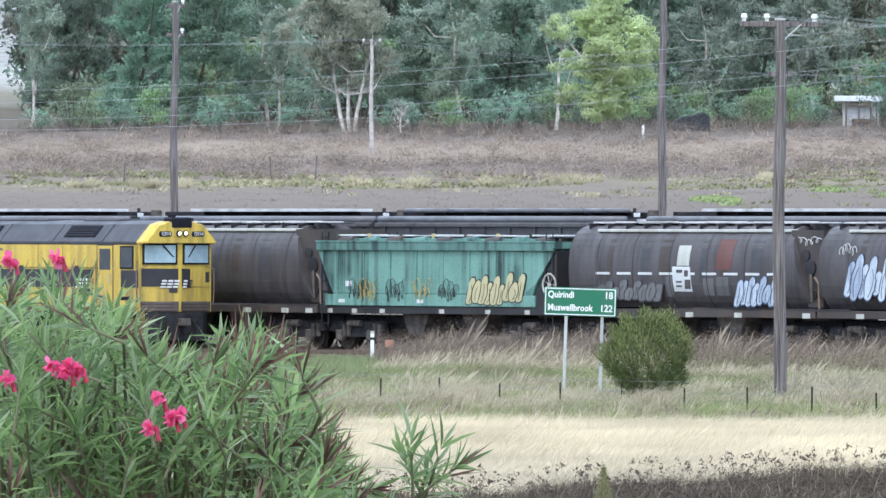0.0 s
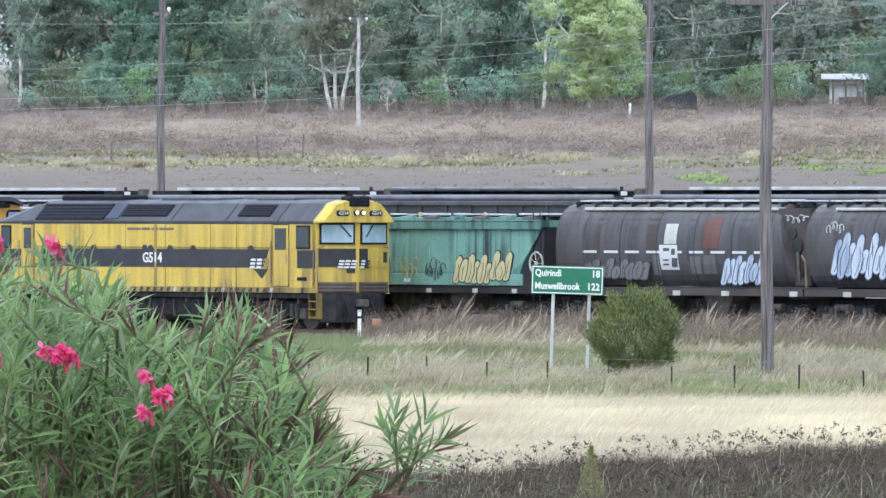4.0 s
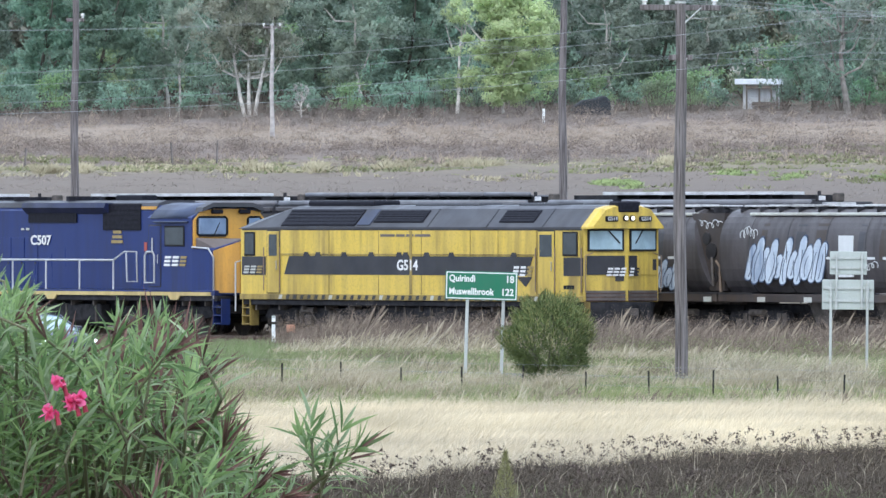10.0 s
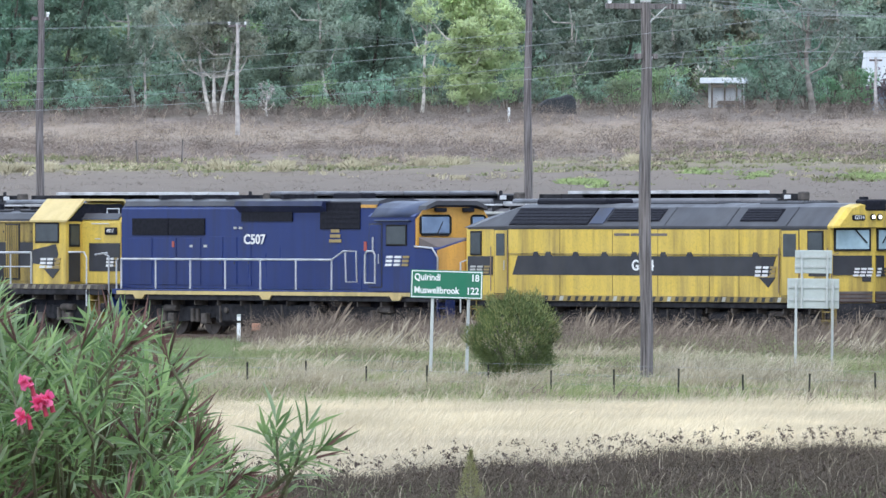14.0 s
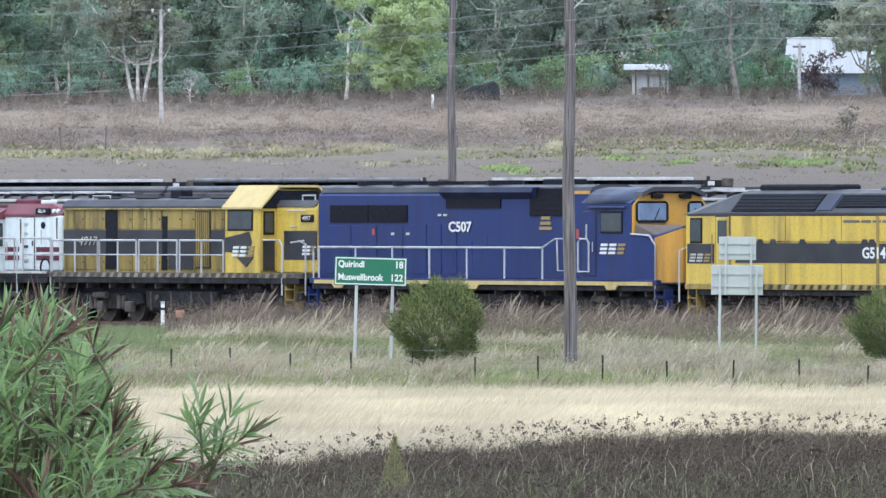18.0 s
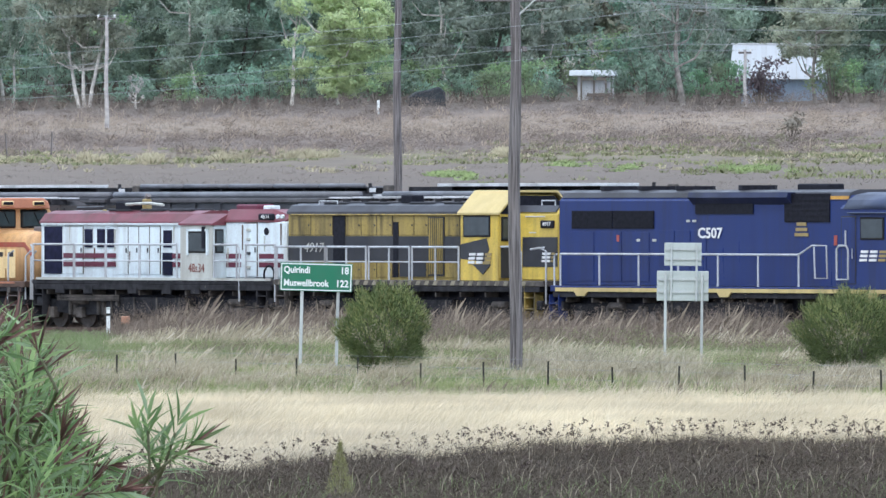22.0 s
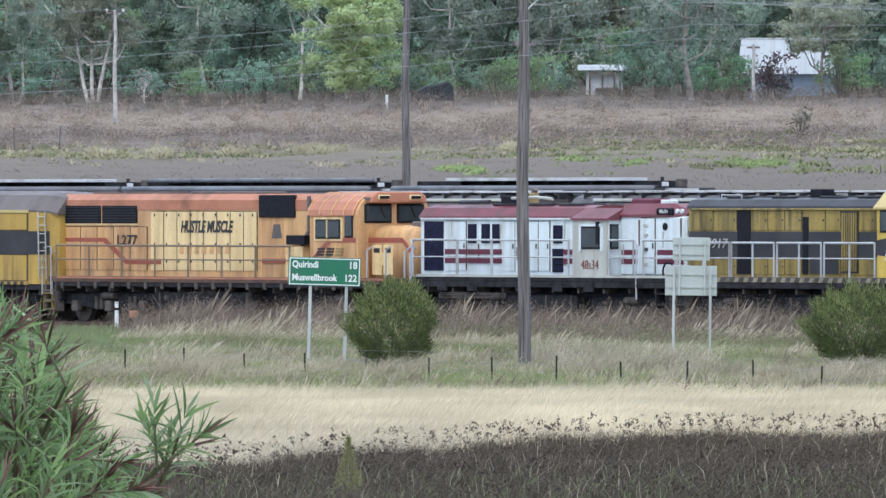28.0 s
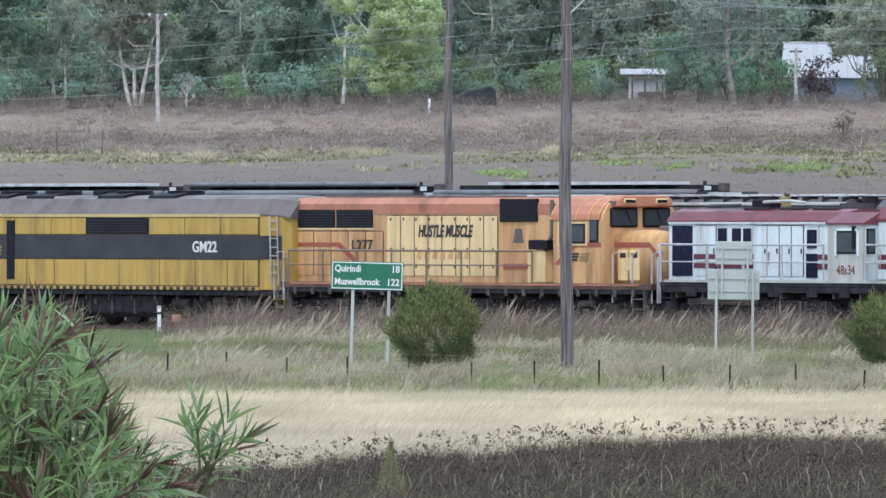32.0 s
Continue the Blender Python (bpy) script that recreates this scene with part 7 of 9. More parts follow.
def hopper_base(t, half, mat, wheel=True):
    for s in (-1, 1):
        part("sill", box(-half, half, s * 1.3 - 0.1, s * 1.3 + 0.1, 1.2, 1.45, 0.015), mat, t)
    part("centre_beam", box(-half, half, -0.3, 0.3, 0.75, 1.1), UNDER, t)
    for s in (-1, 1):
        bogie(t, s * (half - 1.7), (-0.88, 0.88), 0.46, None, False)
        coupler(t, s * half, s)
        hop = [(-0.9, 1.4), (0.9, 1.4), (0.35, 0.5), (-0.35, 0.5)]
        part("discharge_chute", prism(hop, -1.0, 1.0, "y"), UNDER_BROWN, t).data.transform(pose(s * 1.7, 0, 0))
        for q in (-1, 1) if wheel else ():
            a = s * (half - 0.15)
            ld = part("ladder", pipe([(a, q * 1.4, 0.7), (a, q * 1.4, 3.9)], 0.02, 5), UNDER, t)
            part("stile", pipe([(a - s * 0.38, q * 1.4, 0.7), (a - s * 0.38, q * 1.4, 3.9)], 0.02, 5), UNDER, ld)
            for k in range(9):
                part("rung", cyl((a, q * 1.4, 0.85 + k * 0.36), (a - s * 0.38, q * 1.4, 0.85 + k * 0.36), 0.015, 4), UNDER, ld)
    if not wheel:
        return
    w = part("brake_wheel", cyl((half - 0.35, -1.42, 2.2), (half - 0.35, -1.36, 2.2), 0.07, 8), OFFWHITE, t)
    for k in range(14):
        a, b = k * 0.4488, (k + 1) * 0.4488
        p = (half - 0.35 + 0.36 * math.cos(a), -1.4, 2.2 + 0.36 * math.sin(a))
        q = (half - 0.35 + 0.36 * math.cos(b), -1.4, 2.2 + 0.36 * math.sin(b))
        part("rim", cyl(p, q, 0.035, 5), OFFWHITE, w)
        if k % 2 == 0:
            part("spoke", cyl(p, (half - 0.35, -1.4, 2.2), 0.015, 4), OFFWHITE, w)


def green_hopper():
    t = thing("hopper_wagon", Matrix(), "seafoam green grain hopper wagon with dark streaks and graffiti", "wagon", "standing hopper wagons")
    half = 6.7
    ring = [(-1.25, 1.45), (-1.42, 1.9), (-1.42, 3.35), (-1.5, 3.4), (-1.5, 3.6), (1.5, 3.6), (1.5, 3.4), (1.42, 3.35), (1.42, 1.9), (1.25, 1.45)]

    def at(x, cut):
        return (x, [(y, max(z, cut)) for y, z in ring])
    part("body", loft([at(-6.75, 3.3), at(-6.3, 2.5), at(-5.9, 1.45), at(5.0, 1.45), at(5.7, 2.3), at(6.75, 3.38)]), HOPPER_GREEN, t)
    part("top_rim", box(-6.72, 6.72, -1.53, -1.47, 3.3, 3.6, 0.01), HOPPER_GREEN_DARK, t)
    part("rim_lip", box(-6.74, 6.74, -1.55, -1.46, 3.56, 3.62, 0.01), HOPPER_GREEN_DARK, t)
    part("lower_band", box(-6.3, 5.6, -1.45, -1.2, 1.46, 1.84, 0.015), HOPPER_GREEN, t)
    for k in range(8):
        part("side_rib", box(-5.6 + k * 1.5, -5.54 + k * 1.5, -1.46, -1.4, 1.85, 3.36), HOPPER_GREEN, t)
    part("end_sheet", prism([(5.2, 1.45), (6.7, 1.45), (6.74, 3.3)], -1.38, 1.38, "y"), HOPPER_BLACK, t)
    part("end_sheet", prism([(-6.1, 1.45), (-6.6, 1.45), (-6.72, 3.2)], -1.38, 1.38, "y"), HOPPER_DARK, t)
    w = part("roof_walkway", box(-6.3, 6.5, -0.8, 0.5, 3.72, 3.78, 0.01), HOPPER_DARK, t)
    for k in range(7):
        a = -6.3 + k * 1.83
        part("walkway_panel", box(a, a + 1.7, -0.9, -0.1, 3.77 - 0.012 * (k % 2), 3.83 - 0.012 * (k % 3), 0.01), WALKWAY, w)
        part("panel_clip", box(a - 0.1, a - 0.02, -0.93, -0.85, 3.62, 3.86), YELLOW_PALE if k % 2 else UNDER_BROWN, w)
    for k in range(9):
        part("hatch_cover", cyl((-5.9 + k * 1.4, -1.1, 3.6), (-5.1 + k * 1.4, -1.1, 3.66), 0.12, 8), HOPPER_GREEN_DARK if k % 2 else HOPPER_BROWN, t)
    for k in range(16):
        part("walkway_bracket", box(-6.1 + k * 0.82, -6.02 + k * 0.82, -0.9, 0.5, 3.6, 3.73), UNDER_BROWN, w)
    part("roof_hatch", box(-5.6, 5.8, -1.1, -0.6, 3.6, 3.7, 0.02), HOPPER_GREEN_DARK, t)
    for a, m in ((-5.5, SPRAY_WHITE), (-1.0, SPRAY_WHITE), (-5.1, SPRAY_WHITE)):
        plate("data_panel", t, m, a, a + 0.35, 1.56 if a != -5.1 else 2.1, 1.68 if a != -5.1 else 2.28, -1.45, 0.012)
    for a in (-4.8, -3.2, 0.2, 2.8, 5.0, -6.2):
        plate("sill_plate", t, OFFWHITE, a, a + 0.28, 1.22, 1.36, -1.4, 0.012)
    scribble(t, 1.9, 5.0, 1.5, 2.6, -1.45, (SPRAY_BUFF, SPRAY_BLACK), 4, 6)
    for i, (a, m) in enumerate(((-3.9, SPRAY_OCHRE), (-2.3, SPRAY_BLACK), (-0.8, SPRAY_OCHRE), (0.7, SPRAY_BLACK), (-4.4, SPRAY_BLACK))):
        tag_scrawl(t, a - 0.5, a + 0.6, 1.75, 2.4, -1.46, m, i)
        tag_scrawl(t, a - 0.4, a + 0.5, 1.6, 2.1, -1.46, m, i + 20)
    hopper_base(t, half, HOPPER_BLACK)
    return t


def barrel_y(z):
    """Half width of the rounded wagon body at the height z."""
    return float(np.interp(z, [1.5, 1.7, 1.9, 2.2, 2.5, 2.75, 3.0, 3.25, 3.5, 3.75, 3.95, 4.06], [1.05, 1.24, 1.35, 1.43, 1.46, 1.465, 1.455, 1.425, 1.36, 1.25, 1.09, 0.92]))


def wrapped(name, t, mat, a0, a1, z0, z1, proud=0.012, lean=0.0, label=""):
    """A thin sheet that follows the rounded side."""
    bm = bmesh.new()
    zs = np.linspace(z0, z1, 7)
    rows = [[bm.verts.new((a + lean * (z - z0), -barrel_y(z) - proud, z)) for a in (a0, a1)] for z in zs]
    back = [[bm.verts.new((a + lean * (z - z0), -barrel_y(z) + 0.02, z)) for a in (a0, a1)] for z in zs]
    for i in range(6):
        bm.faces.new((rows[i][0], rows[i][1], rows[i + 1][1], rows[i + 1][0]))
        bm.faces.new((back[i][0], rows[i][0], rows[i + 1][0], back[i + 1][0]))
        bm.faces.new((rows[i][1], back[i][1], back[i + 1][1], rows[i + 1][1]))
    return part(name, bm, mat, t, label)


def round_hopper(label, graffiti):
    t = thing("hopper_wagon", Matrix(), label, "wagon", "standing hopper wagons")
    half = 6.65
    near = [(-barrel_y(z), z) for z in np.linspace(1.5, 4.06, 15)] + [(-0.7, 4.13)]
    ring = near + [(-y, z) for y, z in near[::-1]]

    def at(x, cut):
        return (x, [(y, max(z, cut)) for y, z in ring])
    bm = loft([at(-6.5, 1.9), at(-6.38, 1.5), at(4.95, 1.5), at(6.0, 1.5)])
    for v in bm.verts:
        if v.co.x > 5.9:
            v.co.x = 5.2 + (4.13 - v.co.z) * 0.42
    part("barrel", bm, HOPPER_GREY, t)
    for a in (-4.95, -3.0, -1.0, 1.0, 3.0, 4.95):
        bm = bmesh.new()
        for p, q in zip(near, near[1:]):
            cyl((a, p[0] - 0.005, p[1]), (a, q[0] - 0.005, q[1]), 0.022, 4, bm=bm)
        part("weld_seam", bm, HOPPER_DARK, t)
    part("end_sheet", prism([(5.15, 4.0), (6.85, 4.0), (6.85, 1.55), (6.1, 1.55)], -1.22, 1.22, "y"), HOPPER_BROWN, t)
    for a, z, r0 in ((5.95, 3.2, 0.2), (6.2, 2.8, 0.27), (6.55, 2.3, 0.16), (6.4, 1.95, 0.14)):
        part("valve_hole", cyl((a, -1.27, z), (a, -1.2, z), r0, 12), HOPPER_BLACK, t)
    part("valve_pipe", pipe([(6.25, -1.27, 2.6), (6.35, -1.32, 2.2), (6.4, -1.32, 1.7)], 0.05, 6), UNDER_BROWN, t)
    part("brake_pipe", pipe([(6.75, -1.3, 1.5), (6.7, -1.3, 2.3), (6.5, -1.3, 2.5)], 0.04, 5), RAILING_DULL, t)
    for s in (-1, 1):
        part("end_platform", box(s * 5.8 - 0.9, s * 5.8 + 0.9, -1.4, 1.4, 1.42, 1.5), HOPPER_BLACK, t)
    w = part("roof_walkway", box(-6.2, 6.2, -0.6, 0.42, 4.18, 4.22, 0.01), HOPPER_DARK, t)
    for k in range(10):
        a = -6.2 + k * 1.24
        part("walkway_panel", box(a, a + 1.12, -0.7, 0.1, 4.2 + 0.01 * (k % 2), 4.26 + 0.01 * (k % 3), 0.01), WALKWAY, w)
    for k in range(13):
        part("hatch_hinge", box(-6.0 + k, -5.94 + k, -1.0, -0.4, 4.02, 4.2), UNDER, t)
    part("roof_edge", box(-5.3, 5.3, -1.18, -1.04, 3.92, 4.02, 0.02), OFFWHITE, t)
    for k in range(9 if graffiti else 0):
        wrapped("reflector", t, SPRAY_WHITE, -5.0 + k * 1.15, -4.25 + k * 1.15, 2.55, 2.63, 0.01)
    for i, a in enumerate((-4.4, -2.6, -1.6, 0.6, 1.7, 3.3)):
        wrapped("rain_stain", t, HOPPER_DARK if i % 2 else HOPPER_BROWN, a, a + 0.3 + 0.15 * (i % 3), 2.5 - 0.2 * (i % 2), 3.9, 0.004, 0.03)
    for a in (-4.6, -2.2, -0.2, 2.4, 4.6, 6.0):
        plate("sill_plate", t, OFFWHITE, a, a + 0.4, 1.2, 1.36, -1.4, 0.012)
    if graffiti == 1:
        wrapped("rust_patch", t, SPRAY_RED, 1.45, 2.3, 2.72, 3.7, 0.008, 0.12, "faded rust-red primer patch")
        wrapped("placard", t, OFFWHITE, -0.6, 0.05, 2.85, 3.5, 0.014, 0.05, "weathered white placard")
        pl = wrapped("placard", t, SPRAY_WHITE, -0.8, 0.15, 2.02, 2.82, 0.018, -0.05, "white placard with dark scrawl")
        for i, (u0, u1, q0, q1) in enumerate(((-0.62, -0.3, 2.62, 2.72), (-0.2, 0.0, 2.5, 2.7), (-0.65, -0.35, 2.3, 2.36), (-0.65, -0.35, 2.16, 2.22), (-0.2, 0.1, 2.1, 2.4))):
            wrapped("placard_mark", pl, HOPPER_GREY, u0, u1, q0, q1, 0.024, 0.1)
        for u0, u1, q0, q1 in ((-1.25, -0.9, 1.85, 2.5), (0.75, 1.3, 1.9, 2.45), (1.45, 2.1, 1.9, 2.5)):
            wrapped("buff_patch", t, GRAF_GREY, u0, u1, q0, q1, 0.008, 0.06)
        scribble(t, 2.6, 5.0, 1.55, 2.6, -1.46, (GRAF_WHITE, GRAF_BLUE), 7, 5)
        scribble(t, -4.9, -1.4, 1.7, 2.4, -1.46, (GRAF_GREY, HOPPER_DARK), 9, 6)
        tag_scrawl(t, 5.55, 6.7, 3.5, 3.8, -1.225, SPRAY_WHITE, 31)
    if graffiti == 2:
        scribble(t, -5.0, -1.0, 1.75, 3.35, -1.46, (GRAF_WHITE, GRAF_BLUE), 12, 7)
        tag_scrawl(t, -5.4, -4.6, 3.2, 3.6, -1.42, SPRAY_WHITE, 33)
        tag_scrawl(t, 0.5, 1.6, 2.2, 2.5, -1.46, SPRAY_WHITE, 36)
        plate("placard", t, SPRAY_WHITE, -0.35, 0.4, 2.0, 3.3, -1.45, 0.02)
    if graffiti == 3:
        for k in range(14):
            z = 2.3 + 0.5 * math.sin(k * 2.3)
            tag_scrawl(t, -4 + k * 0.6, -3.75 + k * 0.6, z, z + 0.2, -1.47, OFFWHITE, 40 + k)
    hopper_base(t, half, HOPPER_BROWN, False)
    return t


def long_hopper(strip):
    t = thing("hopper_wagon", Matrix(), "long dark grey covered hopper wagon with %s roof walkway" % ("pale" if strip else "dark"), "wagon", "standing hopper wagons")
    half = 7.2
    ring = [(-1.2, 1.5), (-1.42, 2.0), (-1.42, 4.2), (-1.2, 4.38), (1.2, 4.38), (1.42, 4.2), (1.42, 2.0), (1.2, 1.5)]

    def at(x, cut):
        return (x, [(y, max(z, cut)) for y, z in ring])
    part("body", loft([at(-7.0, 3.4), at(-5.8, 1.5), at(5.8, 1.5), at(7.0, 3.4)]), HOPPER_DARK, t)
    for k in range(10):
        part("side_rib", box(-6.5 + k * 1.44, -6.42 + k * 1.44, -1.48, -1.4, 2.6, 4.2), HOPPER_DARK, t)
    part("top_rim", box(-7.0, 7.0, -1.5, -1.38, 4.08, 4.22, 0.02), HOPPER_GREY, t)
    smooth(part("rim_tube", pipe([(-7.0, -1.28, 4.34), (7.0, -1.28, 4.34)], 0.11, 10), HOPPER_RIM, t))
    if strip:
        w = part("roof_walkway", box(-4.6, 4.6, -0.9, 0.35, 4.60, 4.70, 0.01), WALKWAY, t)
    else:
        w = part("roof_walkway", box(-6.4, 6.4, -0.5, 0.35, 4.56, 4.62, 0.01), HOPPER_RIM, t)
        for k in range(5):
            a = -6.4 + k * 2.56
            smooth(part("roof_pipe", pipe([(a, -0.62, 4.64), (a + 2.46, -0.62, 4.64)], 0.075, 8), HOPPER_RIM, w))
    for k in range(12):
        part("walkway_bracket", box(-6.7 + k * 1.18, -6.64 + k * 1.18, -0.5, 0.4, 4.36, 4.6), UNDER, w)
    part("roof_hatch", box(-6.2, 6.2, -1.0, 0.6, 4.38, 4.46, 0.02), HOPPER_DARK, t)
    part("lever", box(6.95, 7.25, -0.9, -0.84, 4.42, 4.56, 0.01), WALKWAY, t)
    part("end_valve", cyl((6.6, -0.6, 4.36), (6.6, -0.6, 4.72), 0.06, 7), UNDER, t)
    part("end_winch", box(6.8, 7.05, -0.25, 0.1, 4.38, 4.66, 0.04), UNDER_BROWN, t)
    part("end_step", box(6.9, 8.0, -0.8, -0.2, 4.28, 4.36), WALKWAY, t)
    hopper_base(t, half, HOPPER_DARK)
    return t


def build_yard():
    grn = green_hopper()
    grn.matrix_world = on_track(-9.1, 1)
    g1 = round_hopper("sooty grey rounded hopper wagon with white placards and blue graffiti", 1)
    g1.matrix_world = on_track(4.9, 1)
    g2 = round_hopper("sooty grey rounded hopper wagon with large pale blue graffiti", 2)
    g2.matrix_world = on_track(18.3, 1)
    g3 = round_hopper("sooty grey rounded hopper wagon with scattered white scrawls", 3)
    g3.matrix_world = on_track(31.7, 1)
    copy_thing(g3, on_track(45.1, 1))
    g0 = round_hopper("plain sooty grey rounded hopper wagon", 0)
    g0.matrix_world = on_track(-22.6, 1)
    for k in range(1, 4):
        copy_thing(g0, on_track(-22.6 - k * 13.5, 1))
    far, dull = long_hopper(True), long_hopper(False)
    far.matrix_world = on_track(3.3, 2)
    dull.matrix_world = on_track(-12.0, 2)
    for k in range(2, 6):
        copy_thing(dull if k == 4 else far, on_track(3.3 - k * 14.8, 2))


build_yard()
# ---- poles, wires, signs, fence ----
PALE_WOOD = plain("bleached_pole_wood", (0.42, 0.39, 0.37), 0.9, vary=0.3, scale=3)
INSULATOR = plain("white_insulator", (0.75, 0.75, 0.73), 0.3)
WIRE = plain("grey_wire", (0.35, 0.37, 0.38), 0.6, 0.2, 0.1)
GALV = paint("galvanised_post", (0.50, 0.52, 0.50), amount=0.35, rough=0.5)
SIGN_GREEN = paint("sign_green", (0.012, 0.16, 0.085), amount=0.15, rough=0.4)
SIGN_WHITE = paint("sign_white", (0.8, 0.82, 0.8), amount=0.08, rough=0.45)
SIGN_BACK = paint("sign_back_alloy", (0.46, 0.50, 0.47), (0.3, 0.3, 0.27), 0.35, 0.5)
PICKET = plain("dark_picket", (0.035, 0.035, 0.03), 0.8)


def furrowed_wood():
    m, t, b = principled("split_pole_wood")
    a = noise_node(t, 1.0, 6, (26, 26, 0.8))
    c = noise_node(t, 0.8, 3)
    col = mixed(t, ramp(t, a.outputs[0], 0.38, 0.62), (0.05, 0.043, 0.042), (0.25, 0.225, 0.22))
    t.links.new(mixed(t, ramp(t, c.outputs[0], 0.4, 0.8), col, (0.14, 0.12, 0.115)), b.inputs["Base Color"])
    b.inputs["Roughness"].default_value = 0.95
    bump(t, b, a.outputs[0], 0.8, 0.03)
    return m


OLD_WOOD = furrowed_wood()


def power_pole(px, y, top, r0, r1, arms, label, turn=-30, lean=0.0, wood=None):
    """A timber pole; top: its height over the plain's zero; arms: (drop from the top, half length, insulators at)."""
    x = spot(px, y)
    z = ground_z(x, y)
    t = thing("power_pole", pose(x, y, z, 0, lean, turn), label, "power pole", "power poles")
    h = top - z
    bm = bmesh.new()
    rr = random.Random(int(px))
    rings = []
    for k in range(13):
        f = k / 12
        r = r0 + (r1 - r0) * f
        rings.append([bm.verts.new(((r * (1 + 0.10 * math.sin(3 * j + k * 0.3) * rr.uniform(0.3, 1))) * math.cos(j * 0.6283) + 0.03 * math.sin(k * 0.8), r * math.sin(j * 0.6283), -0.4 + (h + 0.4) * f)) for j in range(10)])
    for p, q in zip(rings, rings[1:]):
        for j in range(10):
            bm.faces.new((p[j], p[(j + 1) % 10], q[(j + 1) % 10], q[j]))
    bm.faces.new(rings[-1])
    part("pole", bm, wood or OLD_WOOD, t)
    part("pole_cap", cyl((0, 0, h - 0.02), (0, 0, h + 0.04), r1 * 1.05, 10), GALV, t)
    for drop, half, spots in arms:
        arm = part("crossarm", box(-half, half, -0.06, 0.06, h - drop - 0.07, h - drop + 0.07, 0.015), OLD_WOOD, t)
        part("brace", cyl((half * 0.5, -0.05, h - drop), (0, -0.1, h - drop - 0.45), 0.02, 5), GALV, arm)
        for s in spots:
            i = part("insulator", cyl((s, 0, h - drop + 0.07), (s, 0, h - drop + 0.16), 0.05, 9), INSULATOR, arm)
            part("skirt", cyl((s, 0, h - drop + 0.16), (s, 0, h - drop + 0.26), 0.085, 9, 0.06), INSULATOR, i)
    return t


def catenary(t, a, b, sag, r=0.013, k=14):
    pts = []
    for i in range(k + 1):
        f = i / k
        p = Vector(a).lerp(Vector(b), f)
        p.z -= sag * 4 * f * (1 - f)
        pts.append(p)
    part("wire", pipe(pts, r, 4), WIRE, t)


def build_lines():
    power_pole(1207, 312, 9.95, 0.165, 0.13, ((0.12, 1.05, (-0.95, -0.35, 0.9)), (1.35, 0.3, ())), "weathered grey timber power pole beside the fence", 20)
    power_pole(134, 500, 13.85, 0.165, 0.13, ((0.15, 0.4, (0.3,)), (1.3, 0.35, (0.28,))), "grey timber power pole behind the wagons", 10, 0.3)
    power_pole(998, 500, 15.5, 0.17, 0.13, ((0.3, 1.0, (-0.9, 0.9)),), "tall grey timber power pole behind the wagons", 10, 0.2)
    power_pole(484, 770, 16.6, 0.14, 0.10, ((0.15, 0.55, (-0.5, 0.5)),), "slim pale timber pole on the far slope", 5, wood=PALE_WOOD)
    power_pole(1614, 880, 16.0, 0.13, 0.10, ((0.2, 0.45, (-0.4, 0.4)),), "slim timber pole by the far house", 5, wood=PALE_WOOD)
    t = thing("power_line", Matrix(), "thin grey overhead wires sagging above the railway", "power line")
    for off, dx in ((0, 0), (0.3, 0.4), (0.75, 0.0), (1.1, 0.4)):
        catenary(t, (-21 + dx, 376, 7.7 + off), (9.5 + dx, 303, 8.6 + off * 1.15), 0.45, 0.0068)
        catenary(t, (9.5 + dx, 303, 8.6 + off * 1.15), (44 + dx, 222, 9.4 + off), 0.6, 0.0068)
    top = Vector((spot(1207, 312), 312, 9.95))
    t2 = thing("power_line", Matrix(), "overhead wires leading from the roadside pole", "power line")
    for s in (-0.95, -0.35, 0.9):
        p = top + Vector((s * 0.94, s * 0.34, 0.1))
        catenary(t2, p, p + Vector((40, -75, 1.0)), 1.6, 0.0068)
    t3 = thing("power_line", Matrix(), "faint overhead wires along the far slope", "power line")
    for s in (-0.85, 0.85):
        a, b = Vector((spot(484, 770) + s, 770, 16.7)), Vector((spot(1614, 880) + s, 880, 16.0))
        catenary(t3, a, b, 0.8, 0.010)
        catenary(t3, a, a + Vector((-45, -20, 0.5)), 0.8, 0.010)


